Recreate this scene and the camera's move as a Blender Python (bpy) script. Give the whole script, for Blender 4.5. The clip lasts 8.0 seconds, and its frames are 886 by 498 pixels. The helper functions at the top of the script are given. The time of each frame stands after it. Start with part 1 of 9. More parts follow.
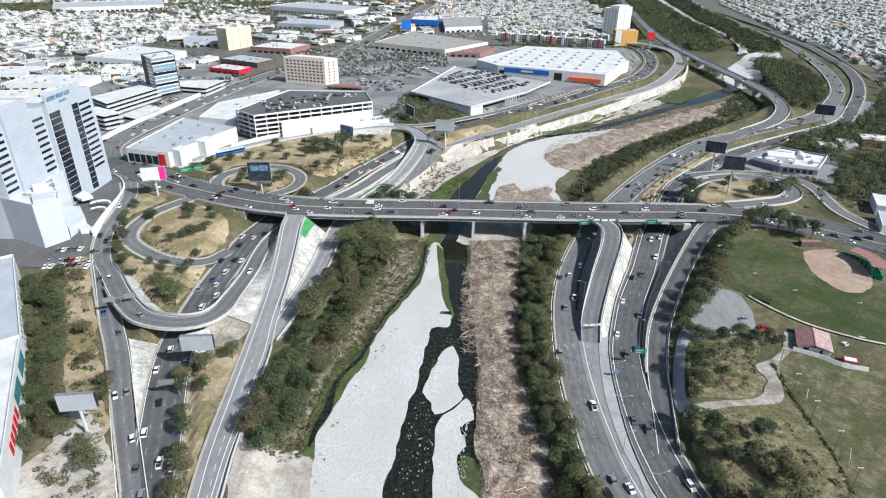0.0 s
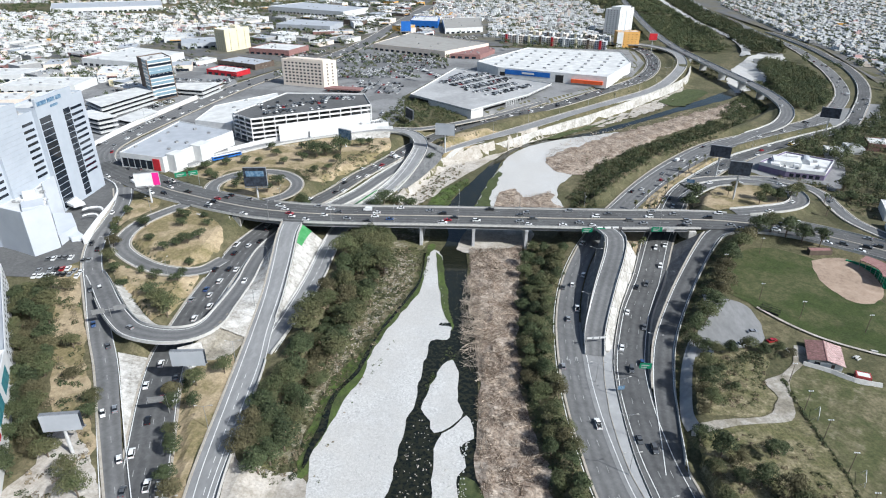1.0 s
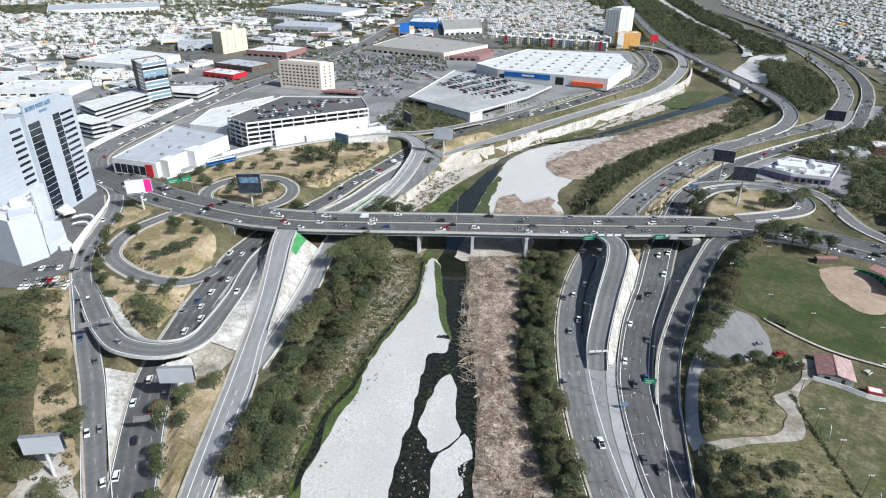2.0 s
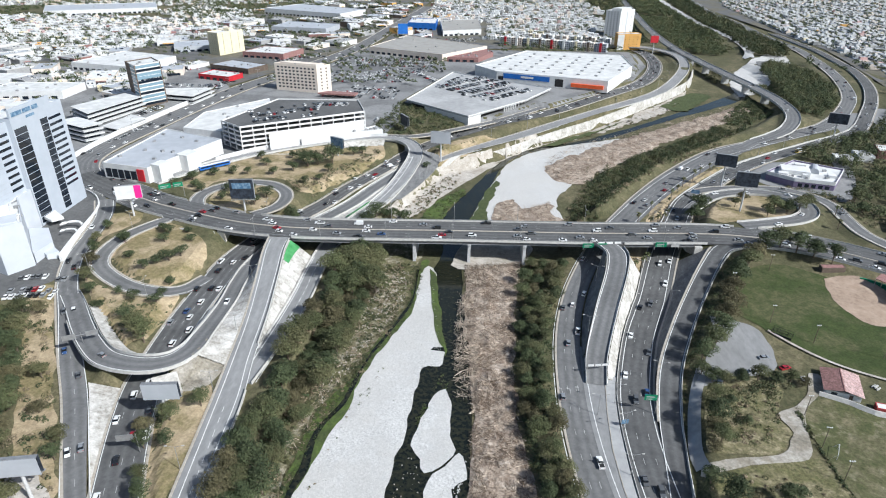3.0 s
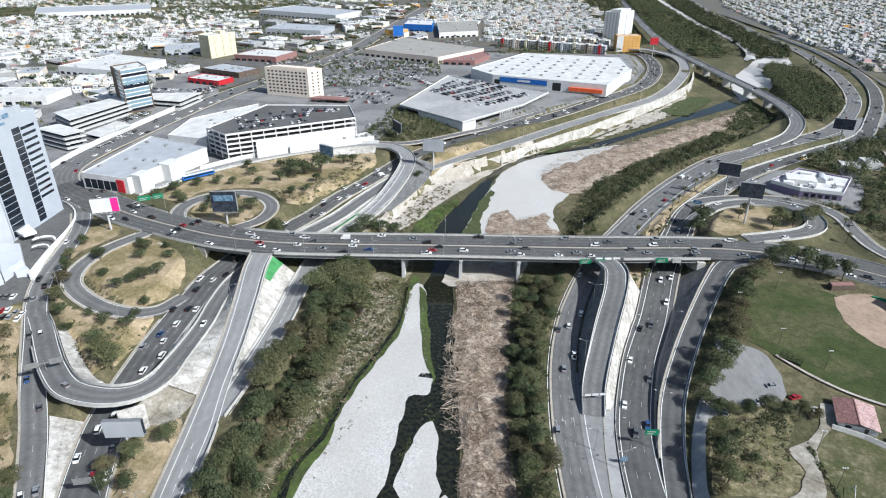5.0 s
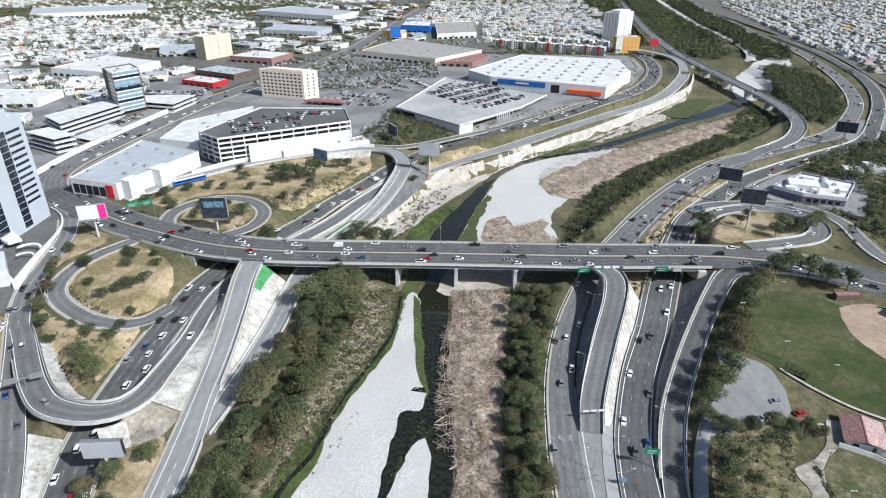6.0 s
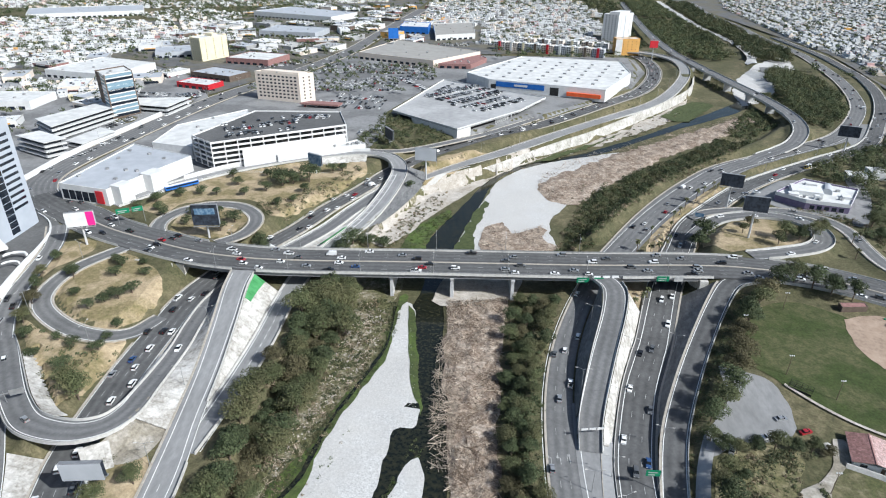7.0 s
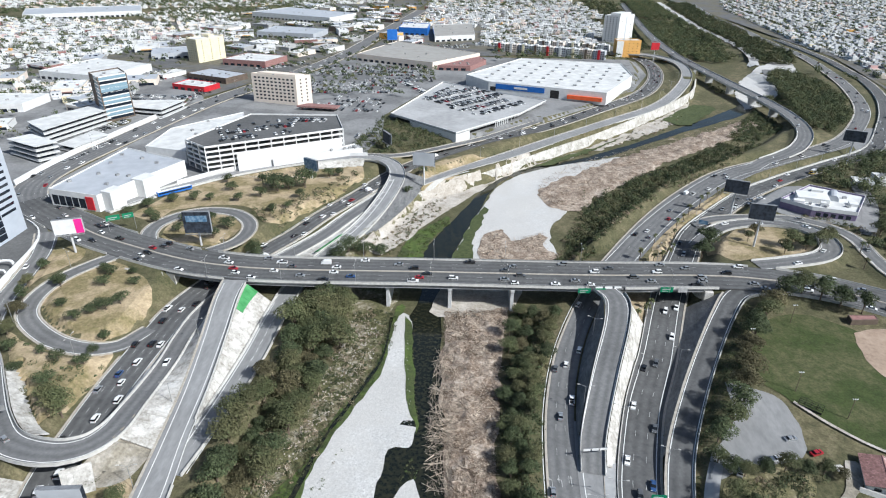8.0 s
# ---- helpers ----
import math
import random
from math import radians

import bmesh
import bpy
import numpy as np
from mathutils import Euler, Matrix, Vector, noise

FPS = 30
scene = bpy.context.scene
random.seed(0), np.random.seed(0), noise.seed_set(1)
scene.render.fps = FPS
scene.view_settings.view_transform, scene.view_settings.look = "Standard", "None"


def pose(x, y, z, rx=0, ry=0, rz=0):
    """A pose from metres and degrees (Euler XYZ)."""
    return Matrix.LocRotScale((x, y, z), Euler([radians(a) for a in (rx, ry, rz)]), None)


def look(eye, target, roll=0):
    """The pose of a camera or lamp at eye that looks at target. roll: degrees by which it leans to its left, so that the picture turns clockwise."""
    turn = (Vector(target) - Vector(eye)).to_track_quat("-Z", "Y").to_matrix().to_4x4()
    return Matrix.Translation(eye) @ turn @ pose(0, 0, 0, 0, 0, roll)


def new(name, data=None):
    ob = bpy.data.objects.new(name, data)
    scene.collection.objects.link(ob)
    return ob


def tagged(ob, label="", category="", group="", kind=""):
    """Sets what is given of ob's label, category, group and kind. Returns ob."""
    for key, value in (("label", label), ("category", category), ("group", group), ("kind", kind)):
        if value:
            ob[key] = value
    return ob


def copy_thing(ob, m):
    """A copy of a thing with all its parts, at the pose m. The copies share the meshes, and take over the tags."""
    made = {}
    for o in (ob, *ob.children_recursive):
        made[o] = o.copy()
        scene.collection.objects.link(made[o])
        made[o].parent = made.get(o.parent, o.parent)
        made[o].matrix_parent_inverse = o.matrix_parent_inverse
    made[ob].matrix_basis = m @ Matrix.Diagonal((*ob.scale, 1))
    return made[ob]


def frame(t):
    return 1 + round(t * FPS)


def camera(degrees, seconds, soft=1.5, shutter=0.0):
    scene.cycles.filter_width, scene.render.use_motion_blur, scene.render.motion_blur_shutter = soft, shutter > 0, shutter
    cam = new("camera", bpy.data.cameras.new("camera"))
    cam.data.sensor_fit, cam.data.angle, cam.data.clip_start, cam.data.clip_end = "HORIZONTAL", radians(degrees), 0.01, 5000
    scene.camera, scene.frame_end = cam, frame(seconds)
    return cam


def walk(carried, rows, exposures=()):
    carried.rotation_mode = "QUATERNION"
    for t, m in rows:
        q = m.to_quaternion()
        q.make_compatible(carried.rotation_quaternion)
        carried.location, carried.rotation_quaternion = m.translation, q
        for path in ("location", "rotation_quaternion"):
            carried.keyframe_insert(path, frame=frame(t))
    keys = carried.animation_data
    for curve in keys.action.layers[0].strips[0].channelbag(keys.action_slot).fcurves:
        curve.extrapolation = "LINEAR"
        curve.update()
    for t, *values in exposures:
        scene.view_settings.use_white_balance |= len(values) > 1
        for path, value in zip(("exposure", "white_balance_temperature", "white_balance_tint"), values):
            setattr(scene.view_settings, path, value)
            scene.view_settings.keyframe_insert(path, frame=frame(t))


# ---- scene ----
cam = camera(71.5, 8.0, soft=1.1)
PATH = [
    (0, (2.477, -0.019, 148.57), (2.395, 1.759, 147.657), 0.5),
    (0.5, (2.268, 4.585, 148.686), (2.187, 6.363, 147.774), 0.5),
    (1, (2.435, 9.195, 148.931), (2.352, 10.973, 148.018), 0.5),
    (1.5, (2.616, 13.764, 149.13), (2.533, 15.542, 148.218), 0.4),
    (3, (4.88, 27.183, 149.592), (4.796, 28.961, 148.68), 0.4),
    (3.5, (6.031, 31.597, 149.806), (5.947, 33.375, 148.894), 0.3),
    (4, (7.178, 36.049, 149.882), (7.092, 37.827, 148.97), 0.3),
    (4.5, (8.095, 40.552, 149.894), (8.01, 42.33, 148.982), 0.3),
    (6, (10.917, 53.909, 149.962), (10.835, 55.687, 149.051), 0.3),
    (6.5, (11.713, 58.144, 150.176), (11.631, 59.922, 149.265), 0.4),
    (7, (12.327, 62.422, 150.626), (12.247, 64.201, 149.715), 0.4),
    (7.5, (12.64, 67.039, 150.56), (12.56, 68.818, 149.65), 0.4),
    (8, (12.827, 71.83, 150.794), (12.748, 73.609, 149.884), 0.5),
]
walk(cam, [(t, look(eye, target, roll)) for t, eye, target, roll in PATH])

# ---- light: clear midday sun from the right and behind, blue sky ----
SUN_AZ, SUN_EL = math.atan2(-0.50, 0.866), radians(40)
world = bpy.data.worlds.new("world")
scene.world = world
world.use_nodes = True
sky = world.node_tree.nodes.new("ShaderNodeTexSky")
sky.sky_type, sky.sun_disc, sky.sun_elevation = "NISHITA", False, SUN_EL
sky.sun_rotation = math.pi / 2 - SUN_AZ
sky.dust_density = 2.0
world.node_tree.nodes["Background"].inputs["Strength"].default_value = 0.085
world.node_tree.links.new(sky.outputs[0], world.node_tree.nodes["Background"].inputs["Color"])
sun = new("sun", bpy.data.lights.new("sun", "SUN"))
sun.data.energy, sun.data.angle, sun.data.color = 4.8, radians(0.53), (1.0, 0.97, 0.93)
sun_from = Vector((math.cos(SUN_AZ) * math.cos(SUN_EL), math.sin(SUN_AZ) * math.cos(SUN_EL), math.sin(SUN_EL)))
sun.matrix_world = look(sun_from * 300, (0, 0, 0))
scene.view_settings.exposure = 0.26
scene.view_settings.use_white_balance = True
scene.view_settings.white_balance_temperature, scene.view_settings.white_balance_tint = 6010, 7

# ---- materials ----
def material(name, stops, scale=0.2, rough=0.85, bump=0.0, bump_scale=3.0, metal=0.0, detail=6.0, second=None, mix_scale=0.03,
             island=0.0, per_object=0.0, spec=0.3, stretch=(1, 1, 1), fine=0.0, wear=0.0):
    """A noise-ramped surface: stops are (position, rgb); second: a ramp mixed in by a large, soft noise."""
    m = bpy.data.materials.new(name)
    m.use_nodes = True
    nt = m.node_tree
    nd, ln = nt.nodes, nt.links
    bsdf = nd["Principled BSDF"]
    geo = nd.new("ShaderNodeNewGeometry")
    vec = geo.outputs["Position"]
    if stretch != (1, 1, 1):
        vm = nd.new("ShaderNodeVectorMath")
        vm.operation = "MULTIPLY"
        ln.new(vec, vm.inputs[0])
        vm.inputs[1].default_value = stretch
        vec = vm.outputs[0]

    def noise_at(s, det):
        n = nd.new("ShaderNodeTexNoise")
        n.inputs["Scale"].default_value, n.inputs["Detail"].default_value, n.inputs["Roughness"].default_value = s, det, 0.62
        ln.new(vec, n.inputs["Vector"])
        return n.outputs["Fac"]

    def ramp_of(fac, rs):
        r = nd.new("ShaderNodeValToRGB")
        el = r.color_ramp.elements
        while len(el) < len(rs):
            el.new(0.5)
        for e, (p, c) in zip(el, rs):
            e.position, e.color = p, (*c, 1)
        ln.new(fac, r.inputs[0])
        return r.outputs[0]

    col = ramp_of(noise_at(scale, detail), stops)
    if second:
        mx = nd.new("ShaderNodeMix")
        mx.data_type = "RGBA"
        fac = ramp_of(noise_at(mix_scale, 5.0), [(0.44, (0, 0, 0)), (0.56, (1, 1, 1))])
        ln.new(fac, mx.inputs[0])
        ln.new(col, mx.inputs[6])
        ln.new(ramp_of(noise_at(scale * 1.7, detail), second), mx.inputs[7])
        col = mx.outputs[2]
    if fine:
        hsv = nd.new("ShaderNodeHueSaturation")
        mr = nd.new("ShaderNodeMapRange")
        mr.inputs["From Min"].default_value, mr.inputs["From Max"].default_value = 0.32, 0.68
        mr.inputs["To Min"].default_value, mr.inputs["To Max"].default_value = 1 - fine, 1 + fine
        ln.new(noise_at(1.1, 5.0), mr.inputs[0])
        ln.new(mr.outputs[0], hsv.inputs["Value"])
        ln.new(col, hsv.inputs["Color"])
        col = hsv.outputs[0]
    if wear:
        # darker wheel tracks at lane spacing, broken by a soft noise; "across" is the distance from the road's middle
        at = nd.new("ShaderNodeAttribute")
        at.attribute_name = "across"
        mul, cosn, mr, brk, hsv = nd.new("ShaderNodeMath"), nd.new("ShaderNodeMath"), nd.new("ShaderNodeMapRange"), nd.new("ShaderNodeMath"), nd.new("ShaderNodeHueSaturation")
        mul.operation, cosn.operation, brk.operation = "MULTIPLY", "COSINE", "MULTIPLY"
        mul.inputs[1].default_value = 2 * math.pi / 3.5
        ln.new(at.outputs["Fac"], mul.inputs[0])
        ln.new(mul.outputs[0], cosn.inputs[0])
        ln.new(cosn.outputs[0], brk.inputs[0])
        ln.new(noise_at(0.05, 4.0), brk.inputs[1])
        mr.inputs["From Min"].default_value, mr.inputs["From Max"].default_value = -0.6, 0.6
        mr.inputs["To Min"].default_value, mr.inputs["To Max"].default_value = 1 - wear, 1 + wear
        ln.new(brk.outputs[0], mr.inputs[0])
        ln.new(mr.outputs[0], hsv.inputs["Value"])
        ln.new(col, hsv.inputs["Color"])
        col = hsv.outputs[0]
    for amount, source in ((island, "island"), (per_object, "object")):
        if amount:
            hsv = nd.new("ShaderNodeHueSaturation")
            mr = nd.new("ShaderNodeMapRange")
            mr.inputs["To Min"].default_value, mr.inputs["To Max"].default_value = 1 - amount, 1 + amount
            src = geo.outputs["Random Per Island"] if source == "island" else nd.new("ShaderNodeObjectInfo").outputs["Random"]
            ln.new(src, mr.inputs[0])
            ln.new(mr.outputs[0], hsv.inputs["Value"])
            ln.new(col, hsv.inputs["Color"])
            col = hsv.outputs[0]
    ln.new(col, bsdf.inputs["Base Color"])
    bsdf.inputs["Roughness"].default_value, bsdf.inputs["Metallic"].default_value = rough, metal
    bsdf.inputs["Specular IOR Level"].default_value = spec
    if bump:
        b = nd.new("ShaderNodeBump")
        b.inputs["Strength"].default_value, b.inputs["Distance"].default_value = min(1.0, bump), 0.3
        ln.new(noise_at(bump_scale, 4.0), b.inputs["Height"])
        ln.new(b.outputs[0], bsdf.inputs["Normal"])
    return m


def two(a, b, lo=0.35, hi=0.65):
    return [(lo, a), (hi, b)]


def grey(a, b, lo=0.35, hi=0.65):
    return two((a, a, a * 1.0), (b, b, b * 0.99), lo, hi)


M_GRASS = material("dry_grass", [(0.3, (0.072, 0.07, 0.037)), (0.5, (0.125, 0.112, 0.062)), (0.7, (0.195, 0.165, 0.10))], 0.25, 0.95, 0.5, 2.5, detail=9,
                   second=[(0.35, (0.062, 0.064, 0.03)), (0.65, (0.11, 0.103, 0.056))], mix_scale=0.022, fine=0.3)
M_TAN = material("dry_earth", [(0.3, (0.29, 0.225, 0.14)), (0.7, (0.46, 0.37, 0.245))], 0.3, 0.95, 0.3, 2.0,
                 second=[(0.35, (0.16, 0.14, 0.065)), (0.65, (0.27, 0.215, 0.12))], mix_scale=0.05, fine=0.22)
M_LAWN = material("lawn", [(0.3, (0.03, 0.047, 0.013)), (0.7, (0.058, 0.075, 0.023))], 0.2, 0.95, 0.3, 3.0, detail=9,
                  second=[(0.35, (0.05, 0.062, 0.022)), (0.65, (0.10, 0.10, 0.047))], mix_scale=0.045, fine=0.28)
M_CLAY = material("infield_clay", two((0.32, 0.235, 0.175), (0.42, 0.325, 0.25)), 0.3, 0.95, 0.2, 2.0, second=two((0.26, 0.19, 0.14), (0.36, 0.275, 0.21)), mix_scale=0.09)
M_ASPHALT = material("asphalt", grey(0.125, 0.162), 0.35, 0.9, 0.15, 6.0, second=grey(0.145, 0.182), mix_scale=0.05, fine=0.09, wear=0.15)
M_ASPHALT_D = material("dark_asphalt", grey(0.078, 0.11), 0.35, 0.9, 0.15, 6.0, second=grey(0.095, 0.128), mix_scale=0.04, fine=0.09, wear=0.15)
M_CONC_ROAD = material("worn_concrete_paving", grey(0.32, 0.40), 0.3, 0.9, 0.15, 5.0, second=grey(0.28, 0.35), mix_scale=0.06)
M_WHITEWASH = material("whitewashed_concrete", [(0.25, (0.34, 0.32, 0.285)), (0.5, (0.56, 0.54, 0.505)), (0.75, (0.70, 0.69, 0.66))], 0.35, 0.9, 0.2, 2.0,
                       second=[(0.3, (0.24, 0.22, 0.19)), (0.7, (0.56, 0.54, 0.50))], mix_scale=0.14, fine=0.14)
M_GREYSLOPE = material("stained_grey_concrete", [(0.25, (0.11, 0.11, 0.11)), (0.75, (0.25, 0.25, 0.245))], 0.4, 0.9, 0.2, 2.0, stretch=(1, 0.35, 1), fine=0.2)
M_BARRIER = material("barrier_concrete", [(0.3, (0.38, 0.37, 0.35)), (0.7, (0.55, 0.54, 0.51))], 0.8, 0.9, 0.1, 4.0)
M_KERB = material("sandy_kerb", [(0.3, (0.33, 0.29, 0.235)), (0.7, (0.48, 0.445, 0.39))], 0.6, 0.9)
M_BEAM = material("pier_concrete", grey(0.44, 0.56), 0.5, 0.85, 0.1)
# deck and girders darker than the piers: underside shade put into the colour
M_GIRDER_SHADED = material("shaded_girder_concrete", grey(0.20, 0.27), 0.5, 0.85, 0.1)
M_EDGE = material("bright_edge_paint", [(0.3, (0.62, 0.62, 0.60)), (0.7, (0.82, 0.82, 0.80))], 0.9, 0.8)
M_MARK = material("road_paint", [(0.3, (0.26, 0.26, 0.255)), (0.7, (0.56, 0.56, 0.545))], 0.7, 0.8)
M_GRAVEL = material("river_gravel", [(0.3, (0.36, 0.352, 0.338)), (0.5, (0.52, 0.512, 0.495)), (0.7, (0.66, 0.652, 0.632))], 1.6, 0.95, 0.35, 5.0, detail=10,
                    second=[(0.35, (0.42, 0.408, 0.388)), (0.65, (0.58, 0.566, 0.54))], mix_scale=0.05, fine=0.09)
M_GORE = material("pale_worn_asphalt", grey(0.19, 0.25), 0.35, 0.9, 0.15, 6.0, second=grey(0.215, 0.275), mix_scale=0.06, stretch=(1, 0.4, 1))
M_DIRT = material("trodden_dirt", two((0.30, 0.275, 0.235), (0.43, 0.40, 0.35)), 0.35, 0.95, 0.2, 3.0, second=two((0.20, 0.18, 0.14), (0.30, 0.27, 0.22)), mix_scale=0.12, fine=0.2)
M_STRAW = material("straw_grass", [(0.3, (0.10, 0.095, 0.048)), (0.5, (0.18, 0.16, 0.088)), (0.7, (0.32, 0.275, 0.18))], 0.45, 0.95, 0.6, 3.0, detail=9,
                   second=[(0.35, (0.085, 0.09, 0.038)), (0.65, (0.16, 0.145, 0.07))], mix_scale=0.07, fine=0.4)
M_FIELD = material("worn_playing_grass", [(0.3, (0.05, 0.064, 0.023)), (0.55, (0.092, 0.095, 0.042)), (0.7, (0.27, 0.235, 0.165))], 0.16, 0.95, 0.3, 3.0, detail=10,
                   second=[(0.35, (0.072, 0.075, 0.033)), (0.65, (0.19, 0.165, 0.10))], mix_scale=0.06, fine=0.3)
M_BANK = material("dry_river_bank", [(0.3, (0.11, 0.10, 0.055)), (0.5, (0.20, 0.18, 0.115)), (0.7, (0.42, 0.385, 0.32))], 0.45, 0.95, 0.8, 2.2, detail=9,
                  second=[(0.35, (0.07, 0.075, 0.032)), (0.65, (0.15, 0.14, 0.07))], mix_scale=0.09, fine=0.4)
M_SAND = material("pale_river_sand", two((0.38, 0.345, 0.30), (0.52, 0.485, 0.44)), 0.2, 0.95, 0.3, 2.0, second=two((0.30, 0.27, 0.225), (0.44, 0.40, 0.35)), mix_scale=0.08, fine=0.2)
M_MUD = material("algae_mud", [(0.3, (0.035, 0.05, 0.018)), (0.7, (0.095, 0.11, 0.045))], 0.5, 0.85, 0.4, 3.0)
M_MOSS = material("bright_waterweed", [(0.3, (0.045, 0.075, 0.018)), (0.7, (0.115, 0.155, 0.042))], 0.6, 0.9, 0.6, 3.0, second=[(0.3, (0.035, 0.05, 0.018)), (0.7, (0.085, 0.105, 0.038))], mix_scale=0.12)
M_SILT = material("flood_debris_silt", [(0.3, (0.19, 0.145, 0.11)), (0.48, (0.345, 0.28, 0.222)), (0.66, (0.51, 0.44, 0.365))], 0.5, 0.95, 0.9, 1.6, detail=10,
                  second=[(0.32, (0.11, 0.078, 0.056)), (0.5, (0.235, 0.178, 0.135)), (0.7, (0.40, 0.335, 0.27))], mix_scale=0.16, fine=0.4)
M_STICK_D = material("dark_wet_wood", [(0.3, (0.085, 0.06, 0.042)), (0.7, (0.22, 0.165, 0.12))], 0.8, 0.9, island=0.5)
M_STICK = material("bleached_dead_wood", [(0.3, (0.26, 0.20, 0.15)), (0.7, (0.55, 0.47, 0.38))], 0.8, 0.9, island=0.45)
M_LEAF = material("dusty_leaves", [(0.3, (0.048, 0.062, 0.026)), (0.7, (0.108, 0.118, 0.054))], 0.25, 0.8, island=0.26, per_object=0.22,
                  second=[(0.3, (0.066, 0.072, 0.032)), (0.7, (0.13, 0.122, 0.06))], mix_scale=0.05)
M_LEAF_O = material("olive_brown_leaves", [(0.3, (0.066, 0.062, 0.031)), (0.7, (0.13, 0.114, 0.06))], 0.25, 0.8, island=0.3, per_object=0.25)
M_LEAF_D = material("dark_leaves", [(0.3, (0.034, 0.05, 0.022)), (0.7, (0.082, 0.098, 0.046))], 0.25, 0.8, island=0.4, per_object=0.2)
M_LEAF_B = material("brown_scrub", [(0.3, (0.13, 0.105, 0.065)), (0.7, (0.29, 0.235, 0.16))], 0.25, 0.85, island=0.45)
M_BARK = material("bark", two((0.10, 0.075, 0.055), (0.19, 0.15, 0.115)), 2.0, 0.9)
M_WHITE = material("white_render", [(0.3, (0.60, 0.60, 0.59)), (0.7, (0.73, 0.73, 0.72))], 0.25, 0.8)
M_ROOFWHITE = material("white_roof_coating", [(0.25, (0.46, 0.46, 0.45)), (0.75, (0.74, 0.74, 0.72))], 0.12, 0.85)
M_ROOFBEIGE = material("beige_roof_membrane", [(0.3, (0.30, 0.288, 0.265)), (0.7, (0.37, 0.357, 0.33))], 0.12, 0.8)
M_ROOFGREY = material("grey_roof_membrane", [(0.3, (0.36, 0.38, 0.41)), (0.7, (0.46, 0.48, 0.51))], 0.12, 0.7)
M_TOWER = material("pale_blue_cladding", [(0.3, (0.40, 0.435, 0.485)), (0.7, (0.465, 0.50, 0.55))], 0.12, 0.55)
M_PODIUM = material("pale_grey_blue_panels", [(0.3, (0.48, 0.505, 0.545)), (0.7, (0.55, 0.575, 0.61))], 0.12, 0.6)
M_CREAM = material("cream_render", two((0.72, 0.615, 0.52), (0.78, 0.69, 0.60)), 0.2, 0.85)
M_YELLOW = material("pale_yellow_render", two((0.68, 0.60, 0.40), (0.76, 0.69, 0.50)), 0.2, 0.85)
M_BROWN = material("brown_cladding", two((0.10, 0.075, 0.06), (0.15, 0.115, 0.09)), 0.3, 0.7)
M_ORANGE = material("orange_sheet", two((0.70, 0.10, 0.03), (0.78, 0.15, 0.05)), 0.3, 0.5)
M_OCHRE = material("ochre_render", two((0.62, 0.33, 0.09), (0.70, 0.40, 0.13)), 0.3, 0.8)
M_BLUE = material("blue_sign_sheet", two((0.02, 0.12, 0.42), (0.03, 0.16, 0.52)), 0.3, 0.5)
M_RED = material("red_sheet", two((0.42, 0.02, 0.03), (0.55, 0.03, 0.04)), 0.3, 0.5)
M_KIOSK = material("faded_red_boards", two((0.30, 0.05, 0.05), (0.40, 0.08, 0.075)), 0.5, 0.7)
M_PINK = material("magenta_sheet", two((0.65, 0.02, 0.22), (0.75, 0.03, 0.28)), 0.3, 0.5)
M_PURPLE = material("purple_render", two((0.16, 0.13, 0.21), (0.22, 0.18, 0.27)), 0.3, 0.8)
M_GREENPAINT = material("green_paint", two((0.05, 0.22, 0.07), (0.09, 0.32, 0.12)), 0.3, 0.8)
M_SIGNGREEN = material("green_road_sign", two((0.01, 0.17, 0.085), (0.02, 0.22, 0.11)), 0.5, 0.4)
M_TERRA = material("faded_red_tiles", [(0.3, (0.21, 0.11, 0.10)), (0.7, (0.33, 0.19, 0.175))], 0.6, 0.85, island=0.25)
# paler tile tint: sunlight in the clubhouse roof's colour, plain pink on far houses
M_PINKTILE = material("pink_and_sunlit_tiles", [(0.3, (0.42, 0.27, 0.25)), (0.7, (0.60, 0.44, 0.42))], 0.6, 0.85, island=0.25)
M_MAST = material("pale_painted_steel", grey(0.46, 0.58), 0.8, 0.5)
M_STEEL = material("galvanised_steel", grey(0.34, 0.46), 0.8, 0.45, metal=0.6)
M_DARK = material("dark_interior", grey(0.02, 0.04), 0.4, 0.8)
M_TYRE = material("tyre_rubber", grey(0.02, 0.035), 2.0, 0.8)
M_PARKDECK = material("parking_asphalt", grey(0.14, 0.20), 0.3, 0.9, second=grey(0.21, 0.28), mix_scale=0.03)
M_STREET = material("town_street_asphalt", grey(0.10, 0.15), 0.1, 0.9, second=[(0.35, (0.10, 0.095, 0.07)), (0.65, (0.17, 0.155, 0.12))], mix_scale=0.02)
M_RIVERROAD = material("weathered_pale_asphalt", grey(0.215, 0.265), 0.35, 0.9, 0.15, 6.0, second=grey(0.25, 0.30), mix_scale=0.05, stretch=(1, 0.35, 1), fine=0.08, wear=0.06)
M_LOTDECK = material("weathered_deck_asphalt", grey(0.31, 0.38), 0.25, 0.9, second=grey(0.38, 0.46), mix_scale=0.03)
M_PARKCONC = material("parking_concrete", grey(0.42, 0.52), 0.25, 0.9, second=grey(0.30, 0.40), mix_scale=0.03)
M_ADVERT = material("dark_advert_print", [(0.35, (0.012, 0.016, 0.022)), (0.6, (0.05, 0.06, 0.08))], 0.5, 0.5)
M_ADVERTBLUE = material("blue_advert_print", [(0.4, (0.07, 0.15, 0.25)), (0.6, (0.22, 0.32, 0.42))], 0.6, 0.5)
M_TEAL = material("teal_glazing", two((0.03, 0.20, 0.25), (0.08, 0.30, 0.35)), 0.5, 0.15, spec=0.6)


